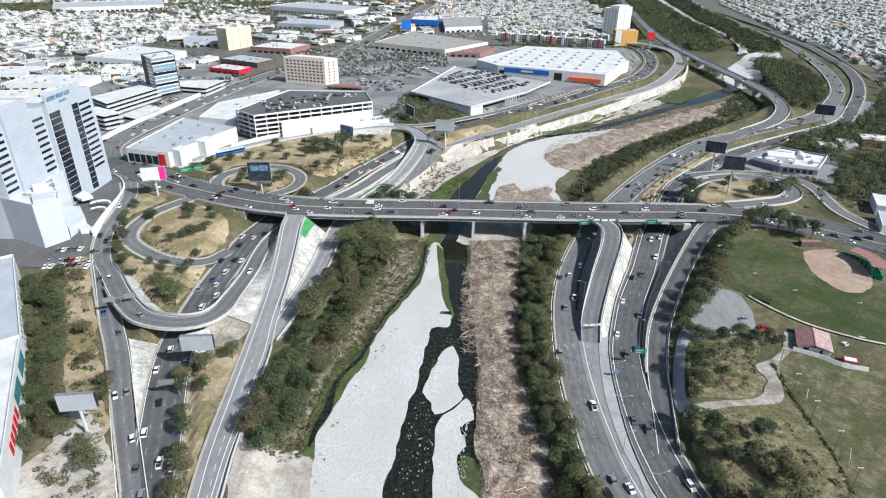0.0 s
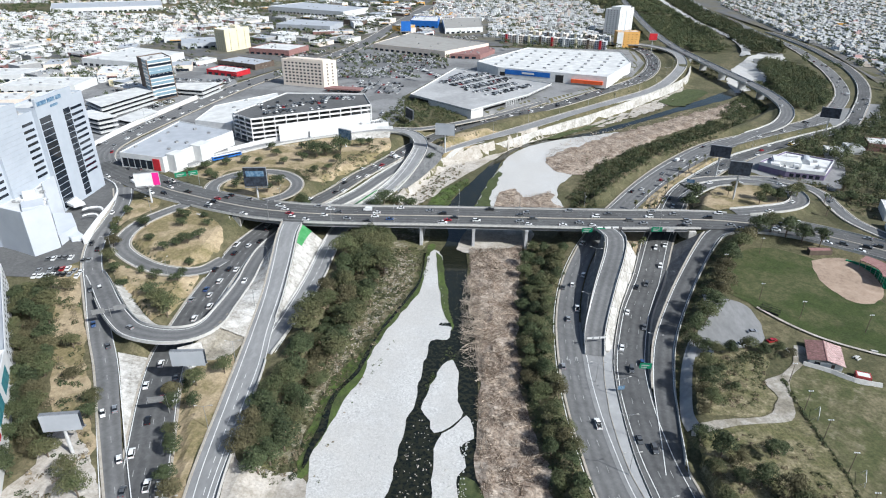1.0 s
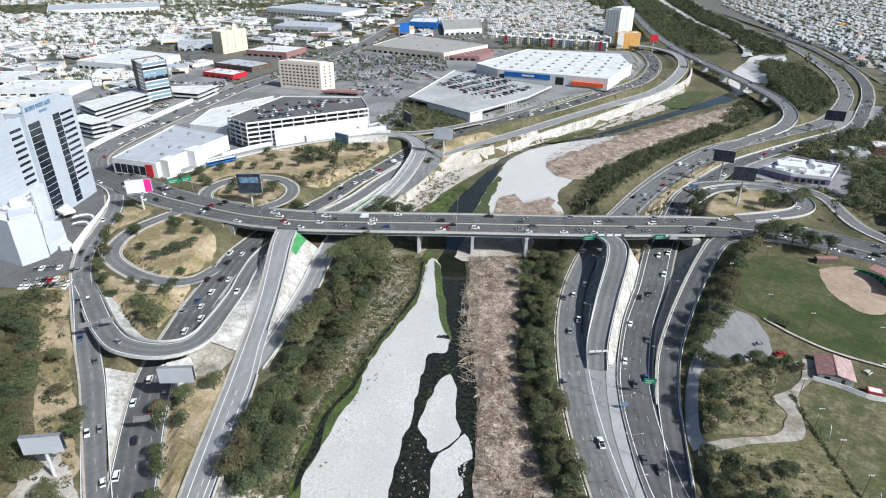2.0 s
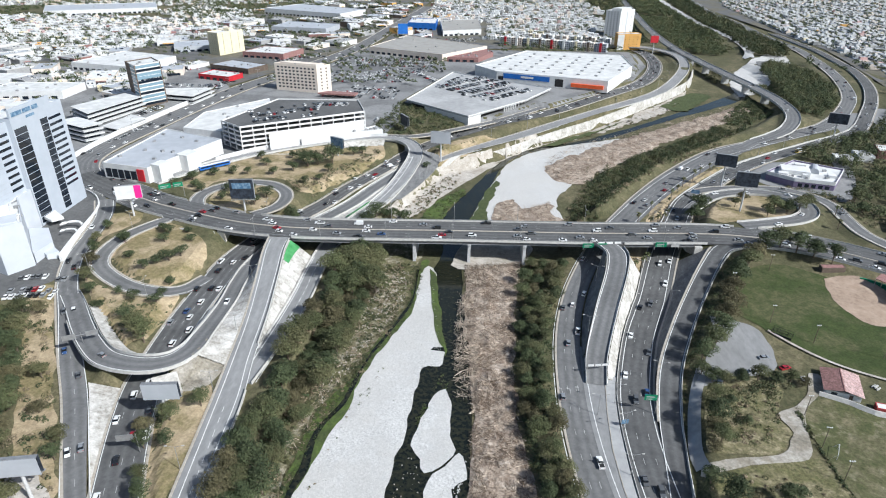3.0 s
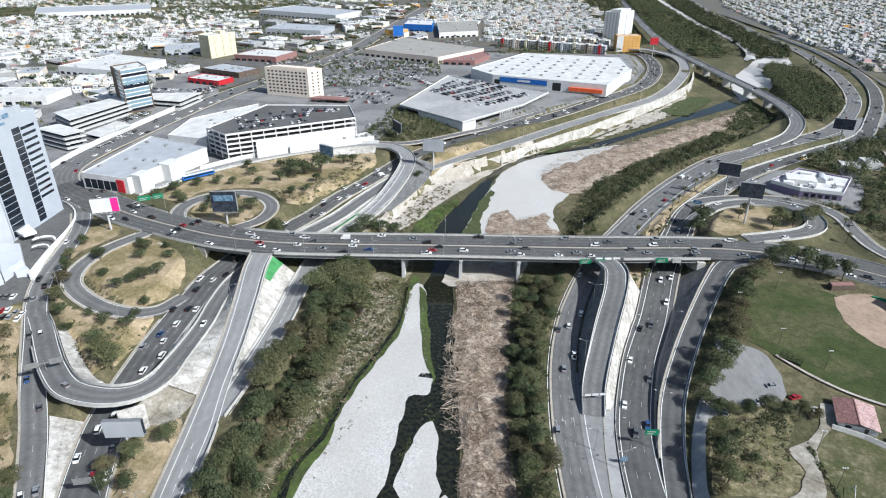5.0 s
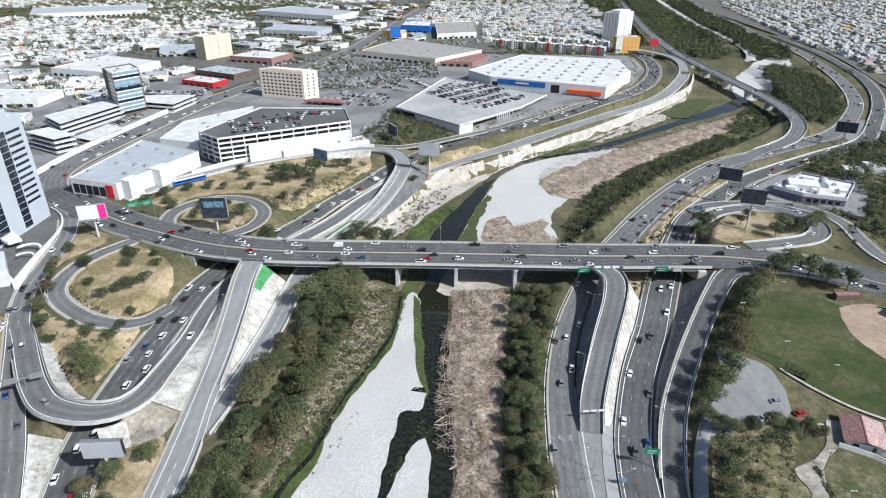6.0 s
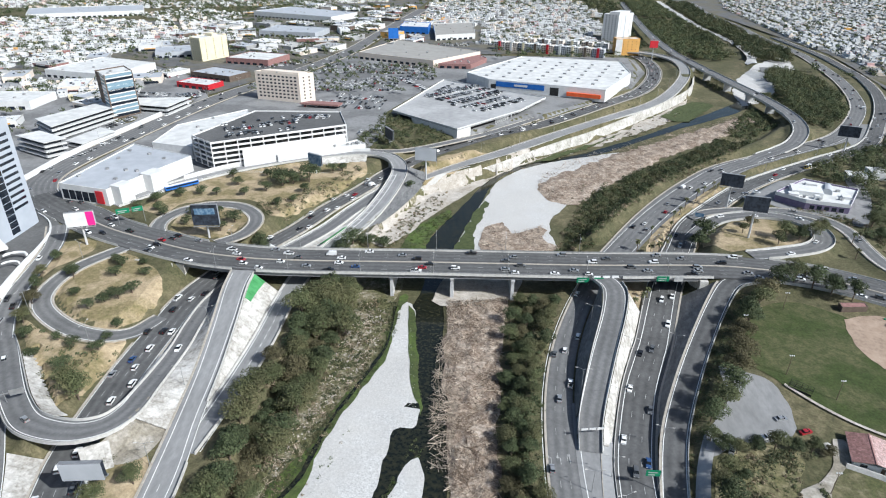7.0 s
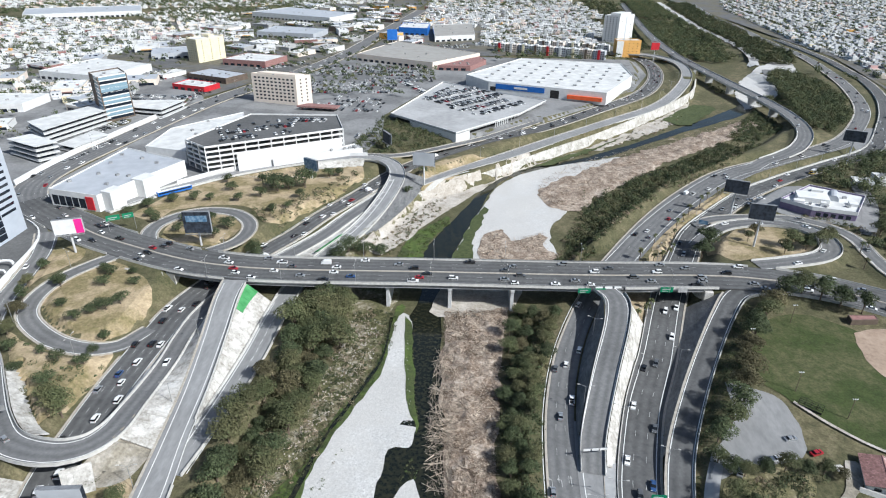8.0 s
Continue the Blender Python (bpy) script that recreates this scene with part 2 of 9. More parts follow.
def gloss(name, colour, rough=0.12, metal=0.0, spec=0.6, coat=0.0):
    m = bpy.data.materials.new(name)
    m.use_nodes = True
    b = m.node_tree.nodes["Principled BSDF"]
    b.inputs["Base Color"].default_value = (*colour, 1)
    b.inputs["Roughness"].default_value, b.inputs["Metallic"].default_value = rough, metal
    b.inputs["Specular IOR Level"].default_value, b.inputs["Coat Weight"].default_value = spec, coat
    return m


M_GLASS = gloss("dark_window_glass", (0.012, 0.018, 0.028), 0.06)
M_GLASSBLUE = gloss("blue_curtain_glass", (0.20, 0.30, 0.36), 0.1)
M_CARGLASS = gloss("car_glass", (0.012, 0.014, 0.016), 0.05)
M_LAMPW = gloss("headlight_lens", (0.75, 0.76, 0.76), 0.1)
M_LAMPR = gloss("tail_light_lens", (0.45, 0.01, 0.01), 0.15)
PAINT = {n: gloss(n + "_car_paint", c, 0.3, m, 0.5, 0.6) for n, c, m in (
    ("white", (0.80, 0.80, 0.79), 0), ("silver", (0.42, 0.43, 0.44), 0.5), ("grey", (0.13, 0.135, 0.14), 0.3),
    ("black", (0.015, 0.015, 0.017), 0), ("red", (0.33, 0.012, 0.02), 0), ("blue", (0.04, 0.09, 0.22), 0.2), ("yellow", (0.72, 0.50, 0.08), 0))}


def water_material():
    m = gloss("shallow_river_water", (0.022, 0.026, 0.016), 0.1, 0.0, 0.35)
    nd, ln = m.node_tree.nodes, m.node_tree.links
    n, b, r = nd.new("ShaderNodeTexNoise"), nd.new("ShaderNodeBump"), nd.new("ShaderNodeValToRGB")
    g = nd.new("ShaderNodeNewGeometry")
    ln.new(g.outputs["Position"], n.inputs["Vector"])
    n.inputs["Scale"].default_value, n.inputs["Detail"].default_value = 0.6, 8
    r.color_ramp.elements[0].position, r.color_ramp.elements[0].color = 0.42, (0.010, 0.013, 0.010, 1)
    r.color_ramp.elements[1].position, r.color_ramp.elements[1].color = 0.78, (0.040, 0.038, 0.022, 1)
    ln.new(n.outputs["Fac"], r.inputs[0])
    ln.new(r.outputs[0], nd["Principled BSDF"].inputs["Base Color"])
    b.inputs["Strength"].default_value, b.inputs["Distance"].default_value = 0.12, 0.1
    ln.new(n.outputs["Fac"], b.inputs["Height"])
    ln.new(b.outputs[0], nd["Principled BSDF"].inputs["Normal"])
    return m


M_WATER = water_material()


# ---- mesh helpers ----
def mesh_of(name, verts, faces, mats, index=None, smooth=False):
    me = bpy.data.meshes.new(name)
    me.from_pydata([tuple(map(float, v)) for v in verts], [], faces)
    for m in mats if isinstance(mats, (list, tuple)) else [mats]:
        me.materials.append(m)
    if index is not None:
        me.polygons.foreach_set("material_index", index)
    if smooth:
        me.polygons.foreach_set("use_smooth", [True] * len(me.polygons))
    me.update()
    return me


def quads_mesh(name, v, mats, index=None):
    """A mesh of loose quads from an (n, 4, 3) array."""
    n = len(v)
    me = bpy.data.meshes.new(name)
    me.vertices.add(n * 4)
    me.vertices.foreach_set("co", v.reshape(-1).astype(np.float32))
    me.loops.add(n * 4)
    me.loops.foreach_set("vertex_index", np.arange(n * 4, dtype=np.int32))
    me.polygons.add(n)
    me.polygons.foreach_set("loop_start", np.arange(0, n * 4, 4, dtype=np.int32))
    for m in mats if isinstance(mats, (list, tuple)) else [mats]:
        me.materials.append(m)
    if index is not None:
        me.polygons.foreach_set("material_index", np.asarray(index, dtype=np.int32))
    me.update(calc_edges=True)
    me.validate()
    return me


def part(name, data, parent, label="", m=None):
    """Links a mesh (or a finished bmesh with its material) as one part under a thing."""
    ob = new(name, data)
    ob.parent = parent
    if m is not None:
        ob.matrix_basis = m
    return tagged(ob, label) if label else ob


BOXF = [(0, 3, 2, 1), (4, 5, 6, 7), (0, 1, 5, 4), (1, 2, 6, 5), (2, 3, 7, 6), (3, 0, 4, 7)]


def box_mesh(name, lo, hi, mat, bevel=0.0):
    (a, b, c), (d, e, f) = lo, hi
    v = [(a, b, c), (d, b, c), (d, e, c), (a, e, c), (a, b, f), (d, b, f), (d, e, f), (a, e, f)]
    if not bevel:
        return mesh_of(name, v, BOXF, mat)
    bm = bmesh.new()
    vs = [bm.verts.new(p) for p in v]
    for q in BOXF:
        bm.faces.new([vs[i] for i in q])
    bmesh.ops.bevel(bm, geom=bm.edges[:], offset=bevel, segments=1, affect="EDGES")
    me = bpy.data.meshes.new(name)
    bm.to_mesh(me)
    bm.free()
    me.materials.append(mat)
    return me


def boxes_mesh(name, boxes, mats, index=None):
    """Many boxes (lo, hi) joined in one mesh; index: a material number for each."""
    v, f, ix = [], [], []
    for i, ((a, b, c), (d, e, g)) in enumerate(boxes):
        o = len(v)
        v += [(a, b, c), (d, b, c), (d, e, c), (a, e, c), (a, b, g), (d, b, g), (d, e, g), (a, e, g)]
        f += [tuple(o + k for k in q) for q in BOXF]
        ix += [index[i] if index else 0] * 6
    return mesh_of(name, v, f, mats, ix)


def prism_mesh(name, outline, z0, z1, mat, matside=None):
    """An upright prism over a plan outline (anticlockwise)."""
    n = len(outline)
    v = [(x, y, z0) for x, y in outline] + [(x, y, z1) for x, y in outline]
    f = [tuple(range(n - 1, -1, -1)), tuple(range(n, 2 * n))] + [(i, (i + 1) % n, n + (i + 1) % n, n + i) for i in range(n)]
    return mesh_of(name, v, f, [mat, matside or mat], [0, 0] + [1] * n)


def tube_mesh(name, pts, radii, mat, sides=7):
    v, f = [], []
    for k, (p, r) in enumerate(zip(pts, radii)):
        p = Vector(p)
        d = (Vector(pts[min(k + 1, len(pts) - 1)]) - Vector(pts[max(k - 1, 0)])).normalized()
        a = d.orthogonal().normalized()
        b = d.cross(a)
        v += [tuple(p + r * (math.cos(t) * a + math.sin(t) * b)) for t in (2 * math.pi * i / sides for i in range(sides))]
        if k:
            o = (k - 1) * sides
            f += [(o + i, o + (i + 1) % sides, o + sides + (i + 1) % sides, o + sides + i) for i in range(sides)]
    f += [tuple(range(sides - 1, -1, -1)), tuple(range(len(v) - sides, len(v)))]
    return mesh_of(name, v, f, mat, smooth=False)


def thing(name, label, category, group="", m=None, kind=""):
    ob = new(name)
    if m is not None:
        ob.matrix_basis = m
    return tagged(ob, label, category, group, kind)


# ---- the plan: roads as (x, y, z, width) along their middle ----
def curve_points(pts, step=3.0):
    """A smooth line through the plan points, sampled evenly."""
    p = np.array(pts, float)
    p = np.vstack([2 * p[0] - p[1], p, 2 * p[-1] - p[-2]])
    out = []
    for i in range(1, len(p) - 2):
        n = max(2, int(np.linalg.norm(p[i + 1, :2] - p[i, :2]) / step))
        t = np.linspace(0, 1, n, endpoint=False)[:, None]
        out.append(0.5 * (2 * p[i] + (p[i + 1] - p[i - 1]) * t + (2 * p[i - 1] - 5 * p[i] + 4 * p[i + 1] - p[i + 2]) * t ** 2
                          + (3 * p[i] - p[i - 1] - 3 * p[i + 1] + p[i + 2]) * t ** 3))
    return np.vstack(out + [p[-2:-1]])


def with_sides(c):
    d = np.gradient(c[:, :2], axis=0)
    d /= np.linalg.norm(d, axis=1)[:, None]
    return np.stack([-d[:, 1], d[:, 0]], axis=1)


ROADS = {
    "bridge_street": [(-262, 417, 0.6, 22), (-240, 400, 0.8, 23), (-215, 384, 1.0, 24), (-190, 368, 1.4, 24), (-163, 355, 1.9, 24), (-134, 343, 2.3, 24), (-110, 337, 2.5, 24),
                      (-78, 334.5, 2.5, 24), (-4, 336.5, 2.5, 24.5), (73, 338, 2.5, 25), (128, 341, 2.5, 24), (156, 339.5, 2.4, 24), (185, 332, 2.2, 24),
                      (215, 314, 1.8, 24), (245, 290, 1, 24), (290, 250, 0, 24), (340, 200, -1, 24)],
    "avenue": [(-252, 405, 0.5, 20), (-268, 424, 0.6, 21), (-277, 447, 0.8, 21), (-277, 480, 1, 21), (-269, 530, 1.5, 21), (-256, 600, 2.5, 21), (-241, 670, 3, 21),
               (-216, 745, 3.4, 21), (-188, 830, 3.6, 21), (-160, 950, 3.8, 22), (-138, 1150, 4, 22), (-100, 1500, 4, 22)],
    "expressway_left": [(-66, 70, -7, 15), (-84, 108, -7.2, 15), (-94.5, 130, -7.4, 15), (-101, 151, -7.5, 15), (-111, 179, -7.6, 15), (-116.5, 196, -7.7, 15), (-120.5, 212, -7.8, 15),
                        (-122, 230, -7.8, 15), (-123.5, 256, -7.8, 15), (-123, 286, -7.5, 15), (-121.5, 312, -7.2, 15), (-114, 340, -7, 14), (-103, 364, -6.5, 12), (-89, 390, -6, 11),
                        (-77, 420, -5.5, 11), (-61, 452, -5, 11), (-42, 494, -4.5, 12), (-14, 530, -3, 14), (26, 568, -1, 14), (74, 604, 0, 14),
                        (134, 668, 1, 15), (196, 745, 1, 17), (234, 840, 1, 17), (243, 928, 2, 17), (225, 1010, 2.5, 17)],
    "curved_ramp": [(-190, 276, -4.8, 7), (-178, 262, -4, 8.5), (-163, 243, -3, 9.5), (-150, 228, -1.5, 9.5), (-137, 217, -0.5, 10), (-121, 213.2, 0, 10.5), (-111, 217, -0.4, 10.5), (-107, 226, -1.3, 9.5), (-107.3, 240, -3.2, 8),
                    (-107.6, 254, -4.6, 7.4), (-108.2, 271, -5.7, 7.2), (-110, 289, -6.5, 7.2), (-109.5, 311, -7, 7.4), (-101, 340, -7, 8.5), (-87, 364, -6.5, 10), (-72, 390, -6, 10),
                    (-60, 420, -5.5, 10), (-46, 452, -5, 9), (-31, 484, -4.4, 7)],
    "frontage_left": [(-92, 118, -7, 5), (-112, 151, -6.8, 6), (-125, 173, -6, 7), (-141, 200, -5.5, 8), (-157, 224, -5.2, 8.5), (-175, 253, -4.8, 10), (-193, 282, -4, 9.5), (-202, 304, -2.8, 9.5),
                      (-206, 327, -1.2, 9.5), (-211, 349, 0.2, 10), (-222, 372, 0.8, 12)],
    "riverside_road": [(-66, 70, -6, 9), (-72, 105, -6, 9), (-76, 130, -6, 9.5), (-79, 150, -6, 10), (-82, 183, -6, 10.8), (-84, 204, -6, 11), (-87, 227, -5.4, 9.5), (-89.5, 254, -3.5, 9.5),
                       (-93.5, 284, -1, 10), (-97, 308, 1.5, 10.5), (-98, 323, 2.35, 11)],
    "river_underpass": [(-81, 212, -6.1, 6), (-79.3, 229, -6.4, 7.5), (-77, 250, -6.9, 9), (-75.5, 280, -7.3, 9.5), (-75.5, 310, -7.5, 9.5), (-73, 338, -7.2, 10), (-63.5, 368, -6.1, 10.5), (-55, 389, -5.3, 11), (-47, 414, -4, 11),
                        (-40, 448, -1.5, 11), (-37.5, 475, 0.6, 10.5), (-42, 493, 1.8, 10), (-53, 505, 2.4, 10), (-68, 508, 2.6, 10), (-88, 503, 2.4, 10), (-108, 496, 2, 10),
                        (-131, 486, 1, 10), (-158, 467, 0.6, 10), (-180, 443, 0.6, 10), (-196, 420, 0.7, 10), (-206, 402, 0.9, 10)],
    "wall_road": [(-22, 470, -3.5, 7), (4, 499, -3.2, 9), (43, 537, -3, 13), (86, 582, -2.5, 13), (138, 635, -2, 13), (200, 699, -1, 13), (243, 772, 1, 12), (270, 839, 4, 11),
                  (276, 900, 6, 10), (256, 945, 7, 10), (222, 962, 7, 10), (185, 970, 6, 10)],
    "expressway_right": [(72, 90, -9.5, 11), (60, 115, -9.5, 11), (53.2, 140, -9.5, 10.5), (50.6, 151, -9.5, 10.2), (48.9, 164, -9.5, 10), (46.9, 188, -9.5, 10), (46.8, 217, -9.5, 10), (49.8, 253, -9.3, 10), (57, 287, -8.8, 10), (69, 321, -8.2, 10), (83, 350, -7.6, 14),
                         (98, 375, -7, 16), (127, 420, -6.3, 18), (161, 465, -6, 20), (201, 509, -5.5, 19), (243, 538, -5, 16), (288, 567, -4.5, 15), (331, 599, -4, 15),
                         (370, 648, -3, 14), (404, 704, -2, 14), (430, 770, -1, 14), (450, 840, 0, 14), (466, 915, 0.5, 14), (480, 1000, 1, 14), (484, 1130, 2, 14), (500, 1310, 3, 14), (505, 1460, 4, 14), (545, 1724, 4, 14)],
    "bridge_ramp": [(57, 223, -9.35, 7.4), (59.6, 239, -6.6, 8.2), (68.5, 268, -2.0, 9.2), (78.5, 298, 0.7, 10), (82, 316, 2.1, 11), (78, 327, 2.45, 11)],
    "expressway_outer": [(94, 90, -10, 16), (81, 118, -10, 16), (72.5, 143, -10, 16), (70.6, 154, -10, 16), (69, 168, -10, 15), (68.6, 188, -10, 13.6), (69.6, 206, -10, 13.4), (72.5, 224, -10, 13.6), (81.4, 255, -9.8, 13.9), (90.4, 277.5, -9.3, 14.8), (96, 291, -9, 15), (111.2, 333, -8, 16), (122, 358, -7.5, 16),
                         (131, 377, -7, 15.5), (147, 409, -6.5, 14), (172, 440, -6, 13), (203, 473, -5.5, 13), (238, 501, -5, 12), (285, 534, -4.5, 12), (342, 575, -4, 12),
                         (387, 638, -3, 12), (424, 699, -2, 12), (454, 762, -1, 12), (478, 836, 0, 12), (492, 912, 0.5, 12), (504, 1000, 1, 12), (508, 1150, 2, 12)],
    "frontage_right": [(73.5, 158, -9.96, 5), (75.8, 172, -9.95, 6), (78.4, 189, -9.8, 7), (81.3, 206.5, -9.0, 8), (88, 231, -6.8, 8.5), (100, 258, -5, 8.5), (114, 285, -3, 8.5), (129, 311, -0.6, 9),
                       (140, 326, 1.5, 10), (152, 331, 2.2, 10)],
    "flyover": [(228, 528, -5, 8), (243, 542, -4.2, 10), (262, 554, -2.8, 12), (281, 571, -1, 12), (300, 603, 1, 12), (310, 646, 2, 12), (311, 706, 2.6, 12), (303, 790, 3.6, 12), (294, 885, 5, 12),
                (292, 984, 5, 12), (306, 1180, 5, 12), (349, 1526, 5, 12), (372, 1700, 5, 12)],
    "service_road": [(-66, 515, 2.2, 6), (-46, 516, 1.6, 7), (-27, 527, 1.0, 7), (-2, 548, 0.6, 7), (25, 571, 0.6, 7), (52, 600, 0.8, 7), (72, 622, 1.0, 6)],
    "loop_left": [(-166, 349, 1.9, 8), (-183, 327, 0.2, 8.5), (-188, 310, -1.5, 8.5), (-183, 294, -2.9, 8.5), (-164, 280, -4.2, 8.5), (-146, 275.5, -5.3, 8.5), (-134, 280, -6.3, 8), (-128, 294, -7.1, 7)],
    "loop_far": [(-159, 362, 1.9, 8), (-165, 374, 0.9, 8.5), (-166, 387, 0.4, 9), (-159, 401, 0.1, 9), (-146, 409, 0, 8.5), (-129, 407, 0, 8.5), (-116, 395, 0.3, 8), (-111, 380, 0.9, 7.5), (-113, 364, 1.7, 7.5), (-122, 352, 2.2, 7.5)],
    "loop_right": [(143, 392, -6.6, 7), (151, 401, -5, 8), (165, 412, -2.8, 9.5), (187, 414.5, -0.5, 10), (204, 408, 0.6, 10.5), (211.5, 395, 1.2, 10.5), (209, 378, 1.8, 10.5), (198, 366, 2.2, 10), (180, 359, 2.4, 10), (160, 354, 2.45, 9)],
    "outer_ramp": [(150, 420, -5.6, 6), (165, 425, -3.5, 7.5), (186, 424, -1.6, 8), (209, 421, -0.4, 8), (224, 408, 0.4, 8), (229, 390, 1, 8), (226, 367, 1.6, 8), (226, 345, 1.8, 8), (238, 318, 1.5, 8)],
}
# stretches in which a road is carried on a structure: x0, x1, y0, y1
SPANS = {"bridge_street": (-133, 127, 300, 380), "curved_ramp": (-136, -109, 205, 225), "river_underpass": (-82, -34, 478, 520),
         "flyover": (280, 380, 615, 1100), "wall_road": (150, 300, 800, 1000), "bridge_ramp": (72, 95, 300, 335), "riverside_road": (-110, -88, 305, 330)}
LINES = {n: curve_points(p) for n, p in ROADS.items()}
SIDES = {n: with_sides(c) for n, c in LINES.items()}


def spanned(n, c):
    if n not in SPANS:
        return np.zeros(len(c), bool)
    a, b, d, e = SPANS[n]
    return (c[:, 0] > a) & (c[:, 0] < b) & (c[:, 1] > d) & (c[:, 1] < e)


# the river's channel, between the tops of its banks
BANK_L = [(-58, 60), (-66, 105), (-70, 150), (-74, 185), (-72, 225), (-69.5, 280), (-67.5, 335), (-53, 372), (-44, 395), (-34, 430), (-20, 462), (10, 482), (40, 513), (80, 556), (120, 594), (189, 674), (246, 748),
          (284, 850), (292, 950), (260, 1100), (230, 1400)]
BANK_R = [(420, 1400), (400, 1150), (395, 960), (372, 860), (352, 740), (332, 690), (300, 625), (262, 580), (225, 545), (182, 508), (146, 470), (112, 424), (84, 380), (66, 345), (57, 310), (49, 285),
          (42.5, 250), (40, 217), (40, 188), (42, 159), (46, 135), (52, 115), (64, 60)]
CHANNEL = np.array(BANK_L + BANK_R, float)


def edge_of(n, sg, y):
    """The plan point and height of a road's edge where it passes the line y (the rightmost crossing)."""
    c, side = LINES[n], SIDES[n]
    e = np.column_stack([c[:, :2] + side * (sg * (c[:, 3] / 2 + 0.75))[:, None], c[:, 2]])
    found = [a + (b - a) * (y - a[1]) / (b[1] - a[1]) for a, b in zip(e[:-1], e[1:]) if (a[1] - y) * (b[1] - y) <= 0 and a[1] != b[1]]
    return max(found, key=lambda p: p[0]) if found else e[np.abs(e[:, 1] - y).argmin()]


SLOPES = {}


def declare(name, na, sa, nb, sb, y0, y1, step=4.5):
    ys = np.linspace(y0, y1, max(3, int(abs(y1 - y0) / step)))
    SLOPES[name] = ([edge_of(na, sa, y) for y in ys], [edge_of(nb, sb, y) for y in ys])


declare("slope_underpass", "riverside_road", -1, "river_underpass", 1, 238, 320)
declare("slope_ramp", "curved_ramp", -1, "riverside_road", 1, 222, 318)
declare("slope_right_ramp", "bridge_ramp", -1, "expressway_outer", 1, 226, 313)
declare("slope_outer", "expressway_outer", -1, "frontage_right", 1, 232, 328)
declare("slope_inner_ramp", "expressway_right", -1, "bridge_ramp", 1, 240, 318)
declare("slope_far", "curved_ramp", -1, "river_underpass", 1, 366, 456)
c_, s_ = LINES["river_underpass"], SIDES["river_underpass"]
k_ = [k for k in range(len(c_)) if 394 < c_[k, 1] < 486 and c_[k, 0] > -56][::2]
k2_ = [k for k in range(len(c_)) if -112 < c_[k, 0] < -64 and c_[k, 1] > 488][::2]
SLOPES["slope_ramp_foot"] = ([np.append(c_[k, :2] + s_[k] * (c_[k, 3] / 2 + 0.7), c_[k, 2]) for k in k2_],
                             [np.append(c_[k, :2] + s_[k] * (c_[k, 3] / 2 + 7.0), c_[k, 2] - 3.6) for k in k2_])
SLOPES["slope_loop"] = ([np.append(c_[k, :2] - s_[k] * (c_[k, 3] / 2 + 0.7), c_[k, 2]) for k in k_],
                        [np.append(c_[k, :2] - s_[k] * (c_[k, 3] / 2 + 2.0 + 11.0 * math.sin(math.pi * min(1, (i + 0.5) / (0.8 * len(k_))) * 0.5)), min(c_[k, 2] - 0.6, -3.4)) for i, k in enumerate(k_)])
c_, s_ = LINES["curved_ramp"], SIDES["curved_ramp"]
k_ = np.nonzero((c_[:, 0] > -176) & (c_[:, 0] < -133) & (c_[:, 1] > 214))[0][::2]
k_ = k_[k_ < np.argmin(np.hypot(c_[:, 0] + 130, c_[:, 1] - 214))]
SLOPES["slope_curve"] = ([np.append(c_[k, :2] + s_[k] * (c_[k, 3] / 2 + 0.8), c_[k, 2]) for k in k_],
                         [np.append(c_[k, :2] + s_[k] * (c_[k, 3] / 2 + 6.0), c_[k, 2] - 3.0 - 1.2 * (i / len(k_))) for i, k in enumerate(k_)])
declare("slope_gore", "frontage_left", -1, "expressway_left", 1, 158, 208)


def dist_to_line(px, py, line, closed=False):
    line = np.asarray(line, float)
    ends = np.vstack([line, line[:1]]) if closed else line
    best = np.full(px.shape, 1e9)
    for a, b in zip(ends[:-1], ends[1:]):
        d = b - a
        t = np.clip(((px - a[0]) * d[0] + (py - a[1]) * d[1]) / max(1e-9, d @ d), 0, 1)
        best = np.minimum(best, np.hypot(px - a[0] - t * d[0], py - a[1] - t * d[1]))
    return best


def inside(px, py, poly):
    poly = np.asarray(poly, float)
    res = np.zeros(px.shape, bool)
    for a, b in zip(poly, np.roll(poly, -1, axis=0)):
        if a[1] != b[1]:
            cross = ((a[1] > py) != (b[1] > py)) & (px < (b[0] - a[0]) * (py - a[1]) / (b[1] - a[1]) + a[0])
            res ^= cross
    return res


def smooth01(t):
    t = np.clip(t, 0, 1)
    return t * t * (3 - 2 * t)


def noise2(x, y, s, k=0):
    """Cheap smooth value noise on arrays."""
    x, y = np.asarray(x) * s + 17.3 * k, np.asarray(y) * s - 9.1 * k
    ix, iy = np.floor(x), np.floor(y)
    fx, fy = smooth01(x - ix), smooth01(y - iy)

    def h(a, b):
        q = np.sin(a * 127.1 + b * 311.7 + k * 7.7) * 43758.5453
        return q - np.floor(q)
    return (h(ix, iy) * (1 - fx) + h(ix + 1, iy) * fx) * (1 - fy) + (h(ix, iy + 1) * (1 - fx) + h(ix + 1, iy + 1) * fx) * fy


RIGHT_Y, RIGHT_X = np.array([p[1] for p in BANK_R[::-1]]), np.array([p[0] for p in BANK_R[::-1]])


def plain(px, py):
    """The height of the land away from roads and river."""
    right = smooth01((px - np.interp(py, RIGHT_Y, RIGHT_X) + 30) / 40)
    return -6 + 6 * smooth01((py - 195) / 145) + smooth01((py - 480) / 160) * (3.5 * (1 - right) - 3.5 * right * (1 - smooth01((py - 760) / 300)))


